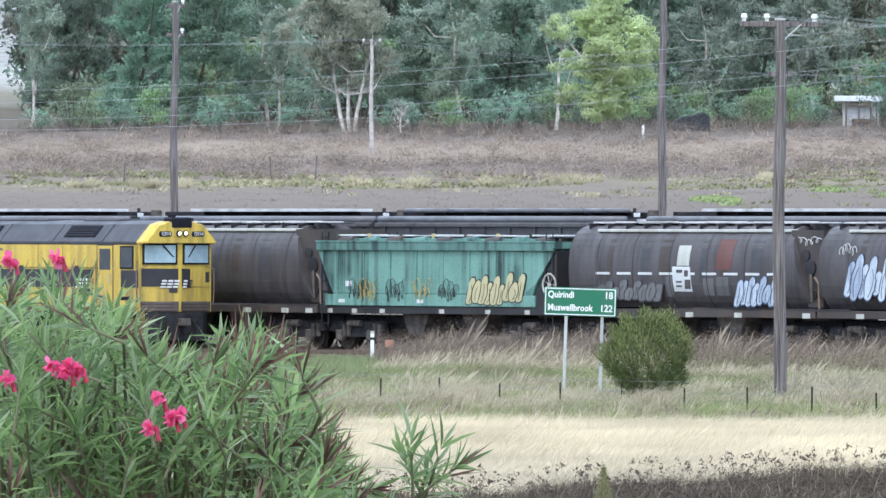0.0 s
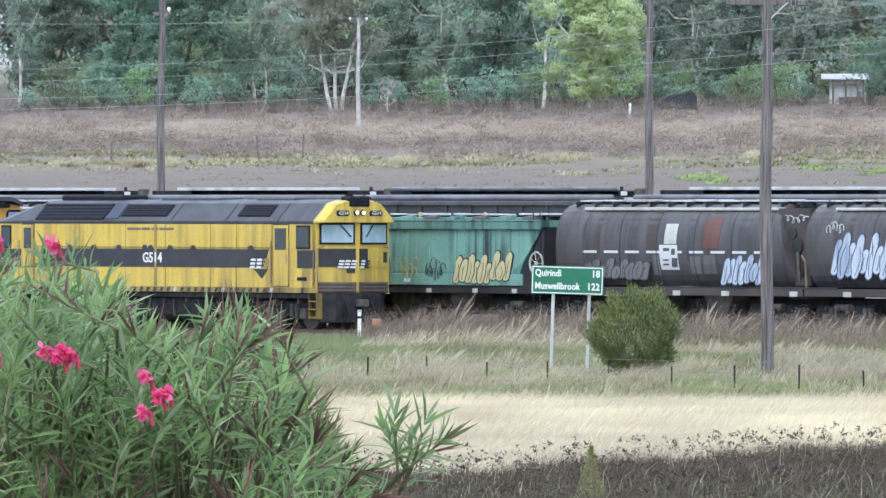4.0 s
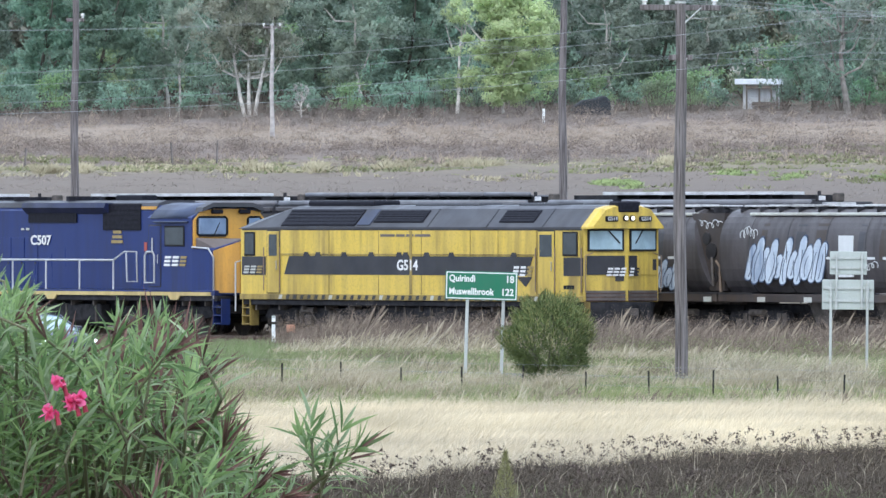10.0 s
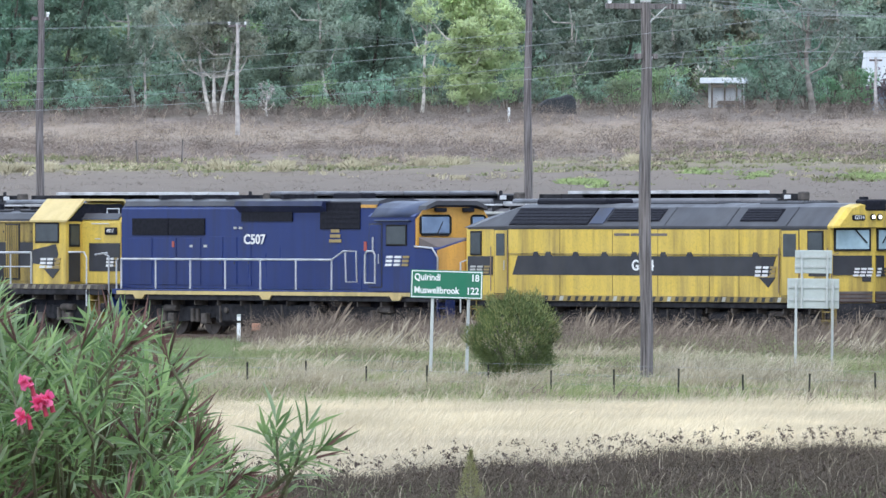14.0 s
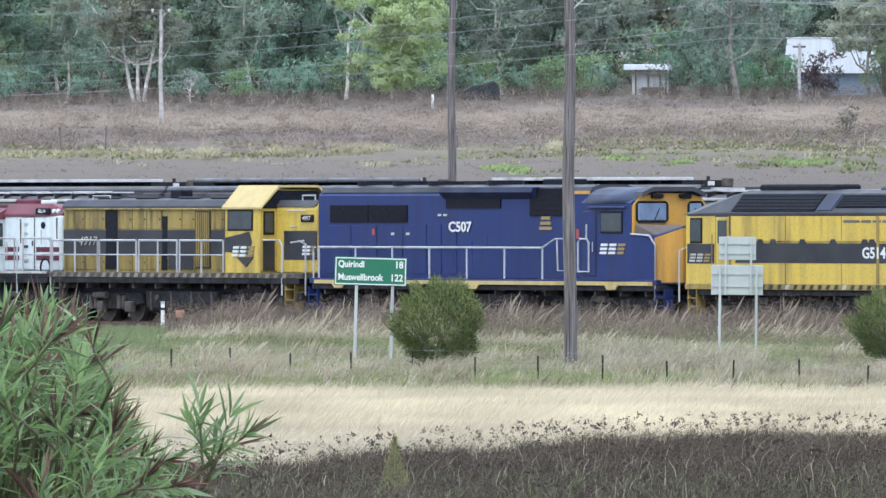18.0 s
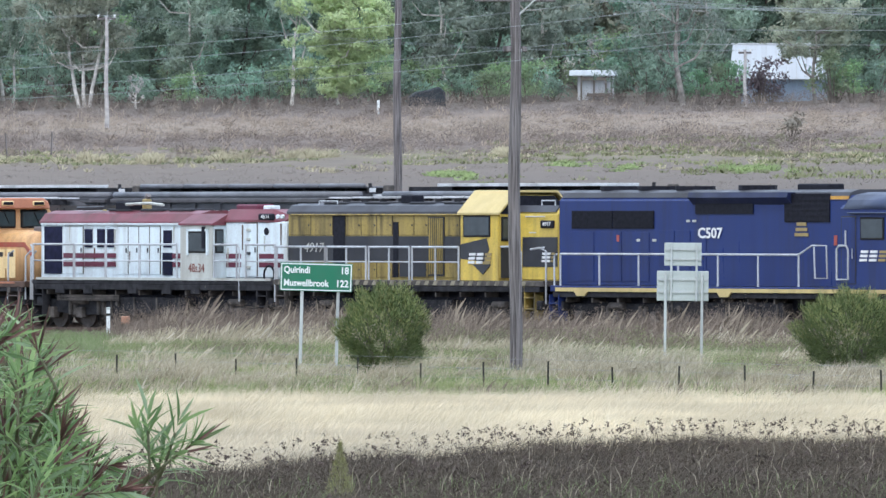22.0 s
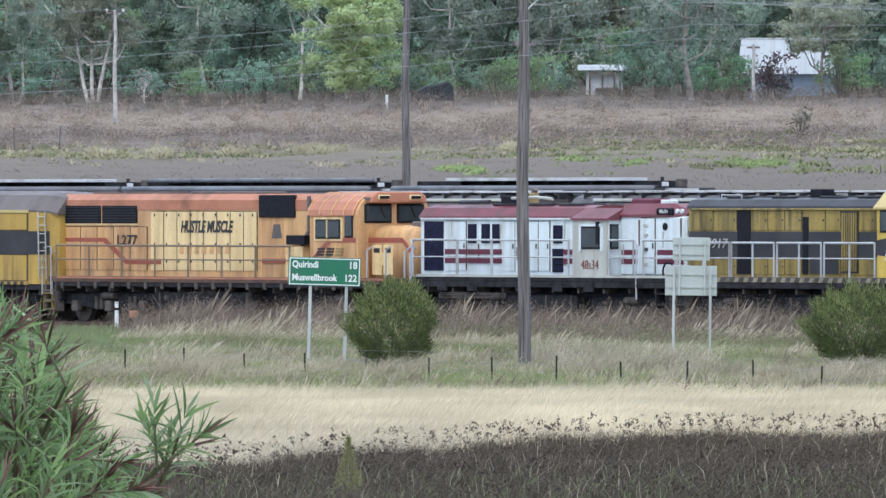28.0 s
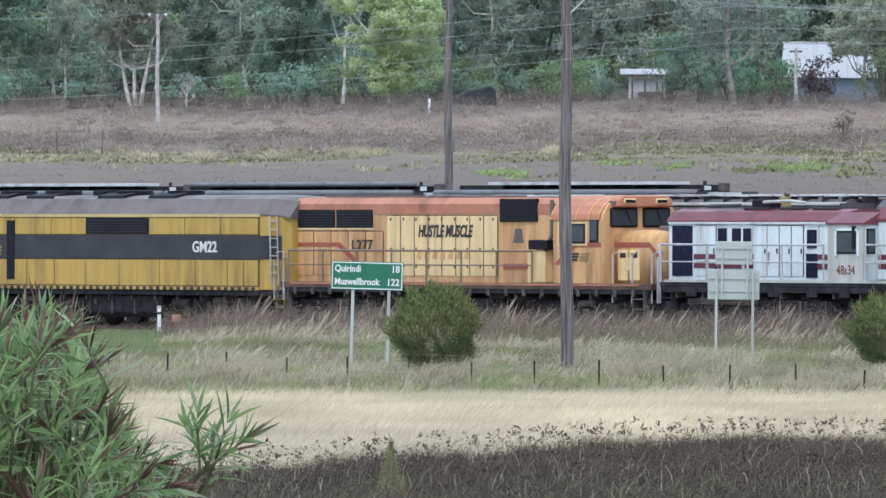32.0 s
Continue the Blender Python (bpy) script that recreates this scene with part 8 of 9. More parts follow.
def build_signs():
    y = 322
    x0, x1 = spot(786, y), spot(914, y)
    c, w, zt, zb = (x0 + x1) / 2, x1 - x0, 3.30, 2.58
    t = thing("road_sign", pose(c, y, ground_z(c, y), 0, 1.6, 4), "green distance sign with white border on two steel posts", "road sign")
    g = ground_z(c, y)
    h0, h1 = zb - g, zt - g
    part("panel", box(-w / 2, w / 2, -0.02, 0.02, h0, h1, 0.008), SIGN_GREEN, t)
    for n_, b in (("border", (-w / 2 + 0.02, w / 2 - 0.02, h1 - 0.045, h1 - 0.02)), ("border", (-w / 2 + 0.02, w / 2 - 0.02, h0 + 0.02, h0 + 0.045)),
                  ("border", (-w / 2 + 0.02, -w / 2 + 0.045, h0 + 0.045, h1 - 0.045)), ("border", (w / 2 - 0.045, w / 2 - 0.02, h0 + 0.045, h1 - 0.045))):
        part(n_, box(b[0], b[1], -0.026, -0.021, b[2], b[3]), SIGN_WHITE, t)
    m = (h0 + h1) / 2
    for word, num, z in (("Quirindi", "18", m + 0.17), ("Muswellbrook", "122", m - 0.16)):
        a = lettering(word, 0.235, SIGN_WHITE, t, pose(-w / 2 + 0.09, -0.026, z, 90, 0, 0), "wording", 0.84, align="LEFT", weight=0.006)
        a = lettering(num, 0.245, SIGN_WHITE, t, pose(w / 2 - 0.09, -0.026, z, 90, 0, 0), "distance", 0.9, align="RIGHT", weight=0.006)
    for px in (826, 890):
        x = spot(px, y) - c
        part("post", cyl((x, 0.05, -0.3), (x, 0.05, h1 - 0.05), 0.042, 10), GALV, t)
    for z in (h0 + 0.12, h1 - 0.12):
        part("bracket", box(-w / 2 + 0.1, w / 2 - 0.1, 0.02, 0.05, z - 0.03, z + 0.03), GALV, t)

    y = 330
    c = spot(1502, y)
    g = ground_z(c, y)
    t = thing("road_sign", pose(c, y, g, 0, 0.6, 4), "back of two stacked alloy road signs on steel posts", "road sign")
    k = y / FOCAL
    for n_, p0, p1, q0, q1 in (("upper_panel", 1469, 1535, 423, 464), ("lower_panel", 1456, 1548, 473, 526)):
        a = part(n_, box((p0 - 1502) * k, (p1 - 1502) * k, -0.015, 0.015, 4.5 - (q1 - 375) * k - g, 4.5 - (q0 - 375) * k - g, 0.01), SIGN_BACK, t)
        for f in (0.3, 0.72):
            z = 4.5 - (q1 + (q0 - q1) * f - 375) * k - g
            part("stiffener", box((p0 - 1500) * k, (p1 - 1504) * k, -0.045, -0.015, z - 0.03, z + 0.03), GALV, a)
    for px, z1 in ((1471, 526), (1536, 526)):
        part("post", cyl(((px - 1502) * k, -0.08, -0.3), ((px - 1502) * k, -0.08, 4.5 - (z1 - 375) * k - g + 0.75), 0.035, 9), GALV, t)
    for px in (1481, 1526):
        part("upper_post", cyl(((px - 1502) * k, -0.07, 4.5 - (526 - 375) * k - g), ((px - 1502) * k, -0.07, 4.5 - (425 - 375) * k - g), 0.03, 9), GALV, t)


def build_fence():
    t = thing("fence", Matrix(), "low wire fence with dark steel pickets in grass", "fence")
    base = Vector((spot(820, 303), 303, 0))
    tops = []
    for i in range(-10, 12):
        p = base + d * (2.48 * i)
        z = ground_z(p.x, p.y)
        h = 0.72 + 0.06 * math.sin(i * 2.1)
        o = [(-0.022, -0.01), (0.022, -0.01), (0.022, 0.01), (0.007, 0.01), (0.007, 0.03), (-0.007, 0.03), (-0.007, 0.01), (-0.022, 0.01)]
        q = part("picket", prism(o, -0.3, h, "z"), PICKET, t)
        q.data.transform(pose(p.x, p.y, z, 0, 1.5 * math.sin(i * 3.3)))
        tops.append(Vector((p.x, p.y, z)))
    for hgt in (0.35, 0.58, 0.8):
        part("wire", pipe([p + Vector((0, 0, hgt)) for p in tops], 0.003, 4), WIRE, t)


def build_markers():
    y = 408
    x = spot(487, y)
    t = thing("guide_post", pose(x, y, ground_z(x, y)), "short white marker post beside the track", "marker post")
    part("post", box(-0.06, 0.06, -0.05, 0.05, -0.2, 0.98, 0.015), SIGN_WHITE, t)
    part("cap", box(-0.065, 0.065, -0.055, 0.055, 0.92, 1.0, 0.01), SIGN_BACK, t)
    part("band", box(-0.065, 0.065, -0.055, 0.055, 0.72, 0.8), PICKET, t)
    x = spot(517, y)
    t = thing("trackside_box", pose(x, y + 0.5, ground_z(x, y)), "small orange-pink signal box beside the track", "signal box")
    part("case", box(-0.14, 0.14, -0.1, 0.1, 0.45, 0.7, 0.02), paint("pink_orange_case", (0.55, 0.28, 0.18)), t)
    part("leg", box(-0.12, -0.08, -0.03, 0.03, -0.2, 0.5), PICKET, t)
    part("leg", box(0.08, 0.12, -0.03, 0.03, -0.2, 0.5), PICKET, t)
    x = spot(965, 850)
    t = thing("marker_post", pose(x, 850, ground_z(x, 850)), "white marker post in the far weeds", "marker post")
    part("post", box(-0.085, 0.085, -0.06, 0.06, -0.2, 0.86, 0.02), SIGN_WHITE, t)


def build_far_posts():
    """A few leaning posts of an old fence on the far slope."""
    for px, lean, h in ((47, 3, 0.95), (308, -4, 1.25), (386, 2, 1.3), (1010, -3, 0.8)):
        y = 640 - 0.35 * spot(px, 640)
        x = spot(px, y)
        post = part("fence_post", cyl((0, 0, -0.3), (0, 0, h), 0.05, 6, 0.04), OLD_WOOD)
        post.matrix_world = pose(x, y, ground_z(x, y), 0, lean, 0)
        tagged(post, "old leaning timber fence post in the weeds", "fence post", "old fence posts")


# ---- far buildings ----
def build_far_buildings():
    roof_white = paint("white_metal_roof", (0.72, 0.76, 0.8), (0.45, 0.46, 0.48), 0.3, 0.4)
    wall_blue = paint("blue_grey_wall", (0.28, 0.36, 0.45), amount=0.25)
    wall_white = paint("white_wall", (0.66, 0.67, 0.68), amount=0.25)
    y = 905
    c = spot(1680, y)
    t = thing("house", pose(c, y, 0, 0, 0, -8), "far house with white metal roof and blue-grey walls", "house")
    zb = 4.5 + (375 - 160) * y / FOCAL
    z1 = 4.5 + (375 - 131) * y / FOCAL
    z2 = 4.5 + (375 - 72) * y / FOCAL
    part("wall", box(-2.7, 3.0, -2.5, 2.5, zb - 2.5, z1), wall_blue, t)
    roof = part("roof", prism([(-3.5, z1 - 0.1), (3.4, z1 - 0.15), (2.6, z2), (-3.2, z2)], -3.2, 3.2, "y"), roof_white, t)
    for i in range(9):
        part("roof_seam", box(-3.0 + i * 0.72, -2.97 + i * 0.72, -3.225, -3.2, z1 - 0.1, z2), wall_white, roof)
    part("ridge", box(-3.3, 2.7, -3.25, 3.25, z2 - 0.03, z2 + 0.06), wall_white, t)
    y = 900
    c = spot(1352, y)
    k = y / FOCAL
    t = thing("carport", pose(c, y, 0, 0, 0, -6), "small white open-sided shed with a flat roof", "shed")
    zr = 4.5 + (375 - 128) * k
    zg = 4.5 + (375 - 170) * k
    part("roof", box(-1.85, 1.35, -1.6, 1.6, zr, zr + 0.4, 0.03), roof_white, t)
    for a in (-1.0, -0.1, 0.75, 1.15):
        part("post", box(a - 0.06, a + 0.06, -1.5, -1.38, zg - 1.5, zr), BARK_DARK, t)
    part("back_wall", box(-1.3, 1.3, -1.0, -0.85, zg - 1.5, zr), wall_white, t)
    part("beam", box(-1.0, 1.2, -1.5, -1.4, zr - 0.3, zr - 0.08), BARK_DARK, t)
    part("bench", box(-0.6, 1.0, -1.4, -1.05, zg + 0.2, zg + 0.45), BARK_DARK, t)
    y = 882
    c = spot(1050, y)
    k = y / FOCAL
    zg = ground_z(c, y)
    t = thing("tarped_stack", pose(c, y, zg, 0, 0, 5), "low stack under a black tarpaulin", "tarpaulin")
    zt = 4.5 + (375 - 141) * k - zg
    zt *= 0.85
    o = [(-1.35, -0.3), (-1.3, zt * 0.45), (-0.7, zt * 0.75), (0.2, zt * 0.85), (0.8, zt), (1.2, zt * 0.75), (1.3, -0.3)]
    part("cover", prism(o, -1.0, 1.0, "y", bevel=0.08), plain("black_tarpaulin", (0.04, 0.045, 0.05), 0.6, vary=0.4), t)
    y = 700
    c = spot(1697, y)
    t = make_shrub("shrub", 1.5, 1.5, leafy("pale_dead_leaves", (0.45, 0.40, 0.32), (0.36, 0.32, 0.26)), 77, "pale dead shrub on the far slope", 160, 0.12)
    t.matrix_world = pose(c, y, ground_z(c, y) + 0.2)


# ---- roadside shrubs and the tall weed ----
def build_roadside_shrubs():
    leaf = leafy("broom_leaves", (0.12, 0.165, 0.06), (0.165, 0.22, 0.08), (0.22, 0.265, 0.10), (0.10, 0.14, 0.055), through=0.3, patches=1.2)
    tips = leafy("broom_tips", (0.28, 0.32, 0.11), (0.36, 0.36, 0.16), through=0.35, patches=1.2)
    for k, (px, y, w, h, seed) in enumerate(((972, 306, 2.2, 2.4, 31), (1792, 312, 2.5, 2.15, 32))):
        x = spot(px, y)
        t = thing("roadside_shrub", pose(x, y, ground_z(x, y)), "rounded dark olive-green shrub beside the fence", "shrub", "roadside shrubs")
        r = random.Random(seed)
        bm = bmesh.new()
        for i in range(14):
            ang = r.uniform(0, 6.28)
            cyl((0.1 * math.cos(ang), 0.1 * math.sin(ang), -0.1), (w * 0.3 * math.cos(ang), w * 0.3 * math.sin(ang), h * r.uniform(0.4, 0.8)), 0.03, 5, 0.01, bm)
        part("stem", bm, BARK_DARK, t)
        rng = np.random.default_rng(seed)
        n_ = 26000
        u = rng.normal(0, 1, (n_, 3))
        u /= np.linalg.norm(u, axis=1)[:, None]
        lump = 1 + 0.08 * np.sin(u[:, 0] * 5 + seed) * np.cos(u[:, 2] * 6) + 0.10 * np.sin(u[:, 0] * 13 + u[:, 2] * 9) + 0.06 * rng.normal(0, 1, n_)
        rad = rng.uniform(0.45, 1, n_) ** 0.5 * lump
        z = h * 0.52 + u[:, 2] * rad * h * 0.5
        wid = 1 - 0.35 * np.clip(-u[:, 2] - 0.1, 0, 1)
        p = np.stack([u[:, 0] * rad * w / 2 * wid, u[:, 1] * rad * w / 2 * wid, np.maximum(z, 0.03)], 1)
        ax = u + np.array([0, 0, 0.9]) + rng.normal(0, 0.45, (n_, 3))
        ax /= np.linalg.norm(ax, axis=1)[:, None]
        bx = np.cross(ax, rng.normal(0, 1, (n_, 3)))
        bx /= np.linalg.norm(bx, axis=1)[:, None]
        s = rng.uniform(0.05, 0.12, (n_, 1))
        v = np.stack([p - ax * s * 0.3, p + bx * 0.0085, p + ax * s, p - bx * 0.0085], 1)
        tip = (rad > 0.9) & (u[:, 2] > -0.1) & (rng.random(n_) < 0.5)
        for sel, mat, nm in ((~tip, leaf, "foliage"), (tip, tips, "new_growth")):
            vv = v[sel].reshape(-1, 3)
            i = np.arange(len(vv) // 4)[:, None] * 4
            q = u[sel] + np.array([0, 0, 0.25]) + 0.45 * rng.normal(0, 1, (sel.sum(), 3))
            o = soft_mesh(nm, vv, np.concatenate([i + [0, 1, 2], i + [0, 2, 3]]), np.repeat(q / np.linalg.norm(q, axis=1)[:, None], 4, 0), mat)
            o.parent = t
    y = 196
    for px, top, w in ((897, 0.98, 0.62),):
        x = spot(px, y)
        t = thing("tall_weed", pose(x, y, ground_z(x, y)), "feathery yellow-green weed tapering to a point", "weed")
        rng = np.random.default_rng(5)
        n_ = 2600
        f = rng.random(n_) ** 1.4
        ang = rng.uniform(0, 6.28, n_)
        rr = (1 - f) * w / 2 * np.sqrt(rng.random(n_))
        p = np.stack([rr * np.cos(ang), rr * np.sin(ang), f * top], 1)
        ax = np.stack([np.cos(ang) * 0.5, np.sin(ang) * 0.5, np.full(n_, 0.9)], 1) + rng.normal(0, 0.3, (n_, 3))
        bx = np.cross(ax, rng.normal(0, 1, (n_, 3)))
        bx /= np.linalg.norm(bx, axis=1)[:, None]
        s = rng.uniform(0.03, 0.07, (n_, 1))
        v = np.stack([p, p + bx * 0.008, p + ax * s], 1).reshape(-1, 3)
        o = fast_mesh("foliage", v, np.arange(len(v)).reshape(-1, 3), leafy("feathery_leaves", (0.30, 0.31, 0.12), (0.40, 0.37, 0.18), (0.22, 0.24, 0.10), through=0.3))
        o.parent = t
        part("stem", cyl((0, 0, -0.1), (0, 0, top * 0.9), 0.012, 5, 0.004), STRAW, t)


# ---- the flowering bush close to the camera ----
OLEANDER_LEAF = leafy("oleander_leaves", (0.13, 0.225, 0.085), (0.27, 0.4, 0.155), (0.4, 0.55, 0.23), (0.2, 0.3, 0.14), (0.48, 0.58, 0.36), rough=0.45, through=0.52, patches=5)
OLEANDER_STEM = plain("oleander_stem", (0.15, 0.145, 0.08), 0.7, scale=30)
POD = leafy("oleander_pods", (0.17, 0.085, 0.08), (0.25, 0.14, 0.12), (0.13, 0.08, 0.07), rough=0.6, through=0.1)
PETAL = leafy("oleander_petals", (0.9, 0.14, 0.34), (0.95, 0.26, 0.47), (0.84, 0.09, 0.27), rough=0.6, through=0.4)
BUD = plain("dark_pink_bud", (0.35, 0.02, 0.05), 0.6, scale=40)
OLEANDER_Y = 30.0
BRANCHES = []


def leaf_blade(base, axis, side, length, width, curl):
    """A long narrow leaf of three segments with a folded midrib."""
    nrm = axis.cross(side).normalized()
    out = []
    for f, w in ((0.0, 0.18), (0.3, 1.0), (0.62, 0.85)):
        c = base + axis * (length * f) - nrm * (curl * length * f * f)
        out += [c - side * (width * w / 2) + nrm * 0.15 * width * w, c, c + side * (width * w / 2) + nrm * 0.15 * width * w]
    out.append(base + axis * length - nrm * (curl * length))
    f = [(0, 1, 4, 3), (1, 2, 5, 4), (3, 4, 7, 6), (4, 5, 8, 7), (6, 7, 9), (7, 8, 9)]
    return out, f


def build_oleander():
    k = OLEANDER_Y / FOCAL
    r = random.Random(17)

    def place(px, py, y):
        return Vector(((px - 784) * y / FOCAL, y, 4.5 - (py - 375) * y / FOCAL))
    base = place(150, 1500, OLEANDER_Y)
    base.z = ground_z(base.x, base.y)
    t = thing("oleander_bush", Matrix.Translation(base), "oleander bush with long green leaves and pink flowers", "bush")
    # shoots: bearing, height, depth, lean, length
    outline = [(-240, 435), (-120, 435), (-20, 455), (30, 490), (80, 570), (160, 580), (195, 550), (240, 530), (300, 530), (335, 560), (365, 620), (395, 650), (430, 720), (480, 790), (540, 870), (560, 1000), (-240, 1000)]

    def inside(x, y):
        c = False
        for (x0, y0), (x1, y1) in zip(outline, outline[1:] + outline[:1]):
            if (y0 > y) != (y1 > y) and x < (x1 - x0) * (y - y0) / (y1 - y0) + x0:
                c = not c
        return c
    shoots = []
    while len(shoots) < 500:
        px, py = r.uniform(-240, 560), 430 + 540 * r.random() ** 1.05
        if inside(px, py):
            lean = (px - 120) / 420 * 0.7 + r.gauss(0, 0.5)
            shoots.append((px, py, r.uniform(28.6, 31.4), lean, r.uniform(0.12, 0.2)))
    shoots += [(552, 715, 29.0, -0.05, 0.15), (612, 725, 29.0, 0.3, 0.15), (580, 765, 29.1, 0.1, 0.14), (530, 745, 29.1, -0.5, 0.12), (640, 770, 29.0, 0.9, 0.1)]
    lone = len(shoots) - 5
    groups = {}
    for i, s in enumerate(shoots):
        key = "lone" if i >= lone else (int((s[0] + 240) // 115), int(s[1] > 640))
        groups.setdefault(key, []).append(s)
    flowers = [(-157, 415), (-65, 415), (-76, 605), (-46, 602), (-30, 612), (-52, 618), (108, 657), (130, 693), (142, 686), (-162, 622), (98, 712)]
    for key, members in groups.items():
        cx = sum(s[0] for s in members) / len(members)
        cy = max(s[1] for s in members)
        foot = place(cx * 0.75 + 40, cy + 330, OLEANDER_Y) if key != "lone" else place(470, 1020, 29.3)
        stems = bmesh.new()
        verts, faces, pv, pf = [], [], [], []
        for px, py, y, lean, length in members:
            tip = place(px, py, y)
            way = Vector((math.sin(lean), r.uniform(-0.8, 0.3), math.cos(lean))).normalized()
            root = tip - way * length
            mid = (root + foot) / 2 + Vector((r.uniform(-0.05, 0.05), 0.05, 0.05))
            for a, b, r0, r1 in ((foot, mid, 0.006, 0.005), (mid, root, 0.005, 0.004), (root, tip - way * 0.05, 0.004, 0.003)):
                cyl(a, b, r0, 5, r1, stems)
            whorls = 9
            turn = r.uniform(0, 6.28)
            for wv in range(whorls):
                f = wv / (whorls - 1)
                p = root + way * (length * (0.15 + 0.75 * f))
                for j in range(3):
                    if r.random() < 0.22 + 0.15 * (px > 200):
                        continue
                    ang = turn + wv * 1.05 + j * 2.094
                    e1 = way.orthogonal().normalized()
                    e2 = way.cross(e1)
                    outw = e1 * math.cos(ang) + e2 * math.sin(ang)
                    spread = 1.25 - 0.8 * f + r.uniform(-0.3, 0.3)
                    ax = (way * math.cos(spread) + outw * math.sin(spread) + Vector((r.uniform(0, 0.4), 0, r.uniform(-0.2, 0.1)))).normalized()
                    sd = ax.cross(outw)
                    sd = sd.normalized() if sd.length > 1e-3 else e2
                    vv, ff = leaf_blade(p, ax, sd, r.uniform(0.068, 0.115) * (0.8 + 0.3 * (1 - abs(f - 0.4))), r.uniform(0.0075, 0.0125), r.uniform(0.0, 0.4))
                    o = len(verts)
                    verts += vv
                    faces += [tuple(o + q for q in g) for g in ff]
            pods = 0
            if py > 450 and r.random() < 0.3 + 0.15 * (px > 60) + 0.35 * (px > 220) and key != "lone":
                pods = r.choice((2, 3, 3, 4))
            if px == 640:
                pods = 2
            for j in range(pods):
                ax = (way + Vector((r.uniform(-0.15, 0.6), r.uniform(-0.4, 0.2), r.uniform(-0.3, 0.3)))).normalized()
                sd = ax.cross(Vector((0, 1, 0.2))).normalized()
                vv, ff = leaf_blade(tip - way * 0.05, ax, sd, r.uniform(0.09, 0.15), 0.0065, 0.1)
                o = len(pv)
                pv += vv
                pf += [tuple(o + q for q in g) for g in ff]
                vv, ff = leaf_blade(tip - way * 0.05, ax, sd.cross(ax), r.uniform(0.08, 0.13), 0.006, 0.1)
                o = len(pv)
                pv += vv
                pf += [tuple(o + q for q in g) for g in ff]
        stems.transform(Matrix.Translation(-foot))
        br = part("branch", stems, OLEANDER_STEM, t)
        br.location = foot - base
        lv = raw("leaves", [v - foot for v in verts], faces, OLEANDER_LEAF, br)
        lv["kind"] = "stuff"
        if pv:
            pods_ob = raw("pod_cluster", [v - foot for v in pv], pf, POD, br)
            tagged(pods_ob, "purple-brown dry seed pods", kind="stuff")
        for fx, fy in flowers:
            if key != "lone" and key == (int((fx + 240) // 115), int(fy > 640)):
                c = place(fx, fy, 28.35) - foot
                fl = bmesh.new()
                for j in range(16):
                    ang = j * 2.4
                    tilt = 0.25 + 0.08 * j
                    ax = Vector((math.cos(ang) * math.sin(tilt), -math.cos(tilt), math.sin(ang) * math.sin(tilt))).normalized()
                    sd = ax.cross(Vector((r.uniform(-1, 1), 0.4, r.uniform(-1, 1)))).normalized()
                    b0 = c + Vector((r.uniform(-0.006, 0.006), r.uniform(-0.004, 0.004), r.uniform(-0.006, 0.006)))
                    big = r.uniform(0.75, 1.1)
                    q = [b0, b0 + ax * 0.011 * big + sd * 0.010, b0 + ax * 0.021 * big + sd * 0.007, b0 + ax * 0.021 * big - sd * 0.007, b0 + ax * 0.011 * big - sd * 0.010]
                    fl.faces.new([fl.verts.new(v) for v in q])
                part("flower", fl, PETAL, br, "bright pink flower")
                part("bud", cyl(c + Vector((0.02, 0, -0.03)), c + Vector((0.012, 0, 0.005)), 0.006, 6, 0.003), BUD, br)
        BRANCHES.append((br, br.location.copy(), r.uniform(0, 6.28)))


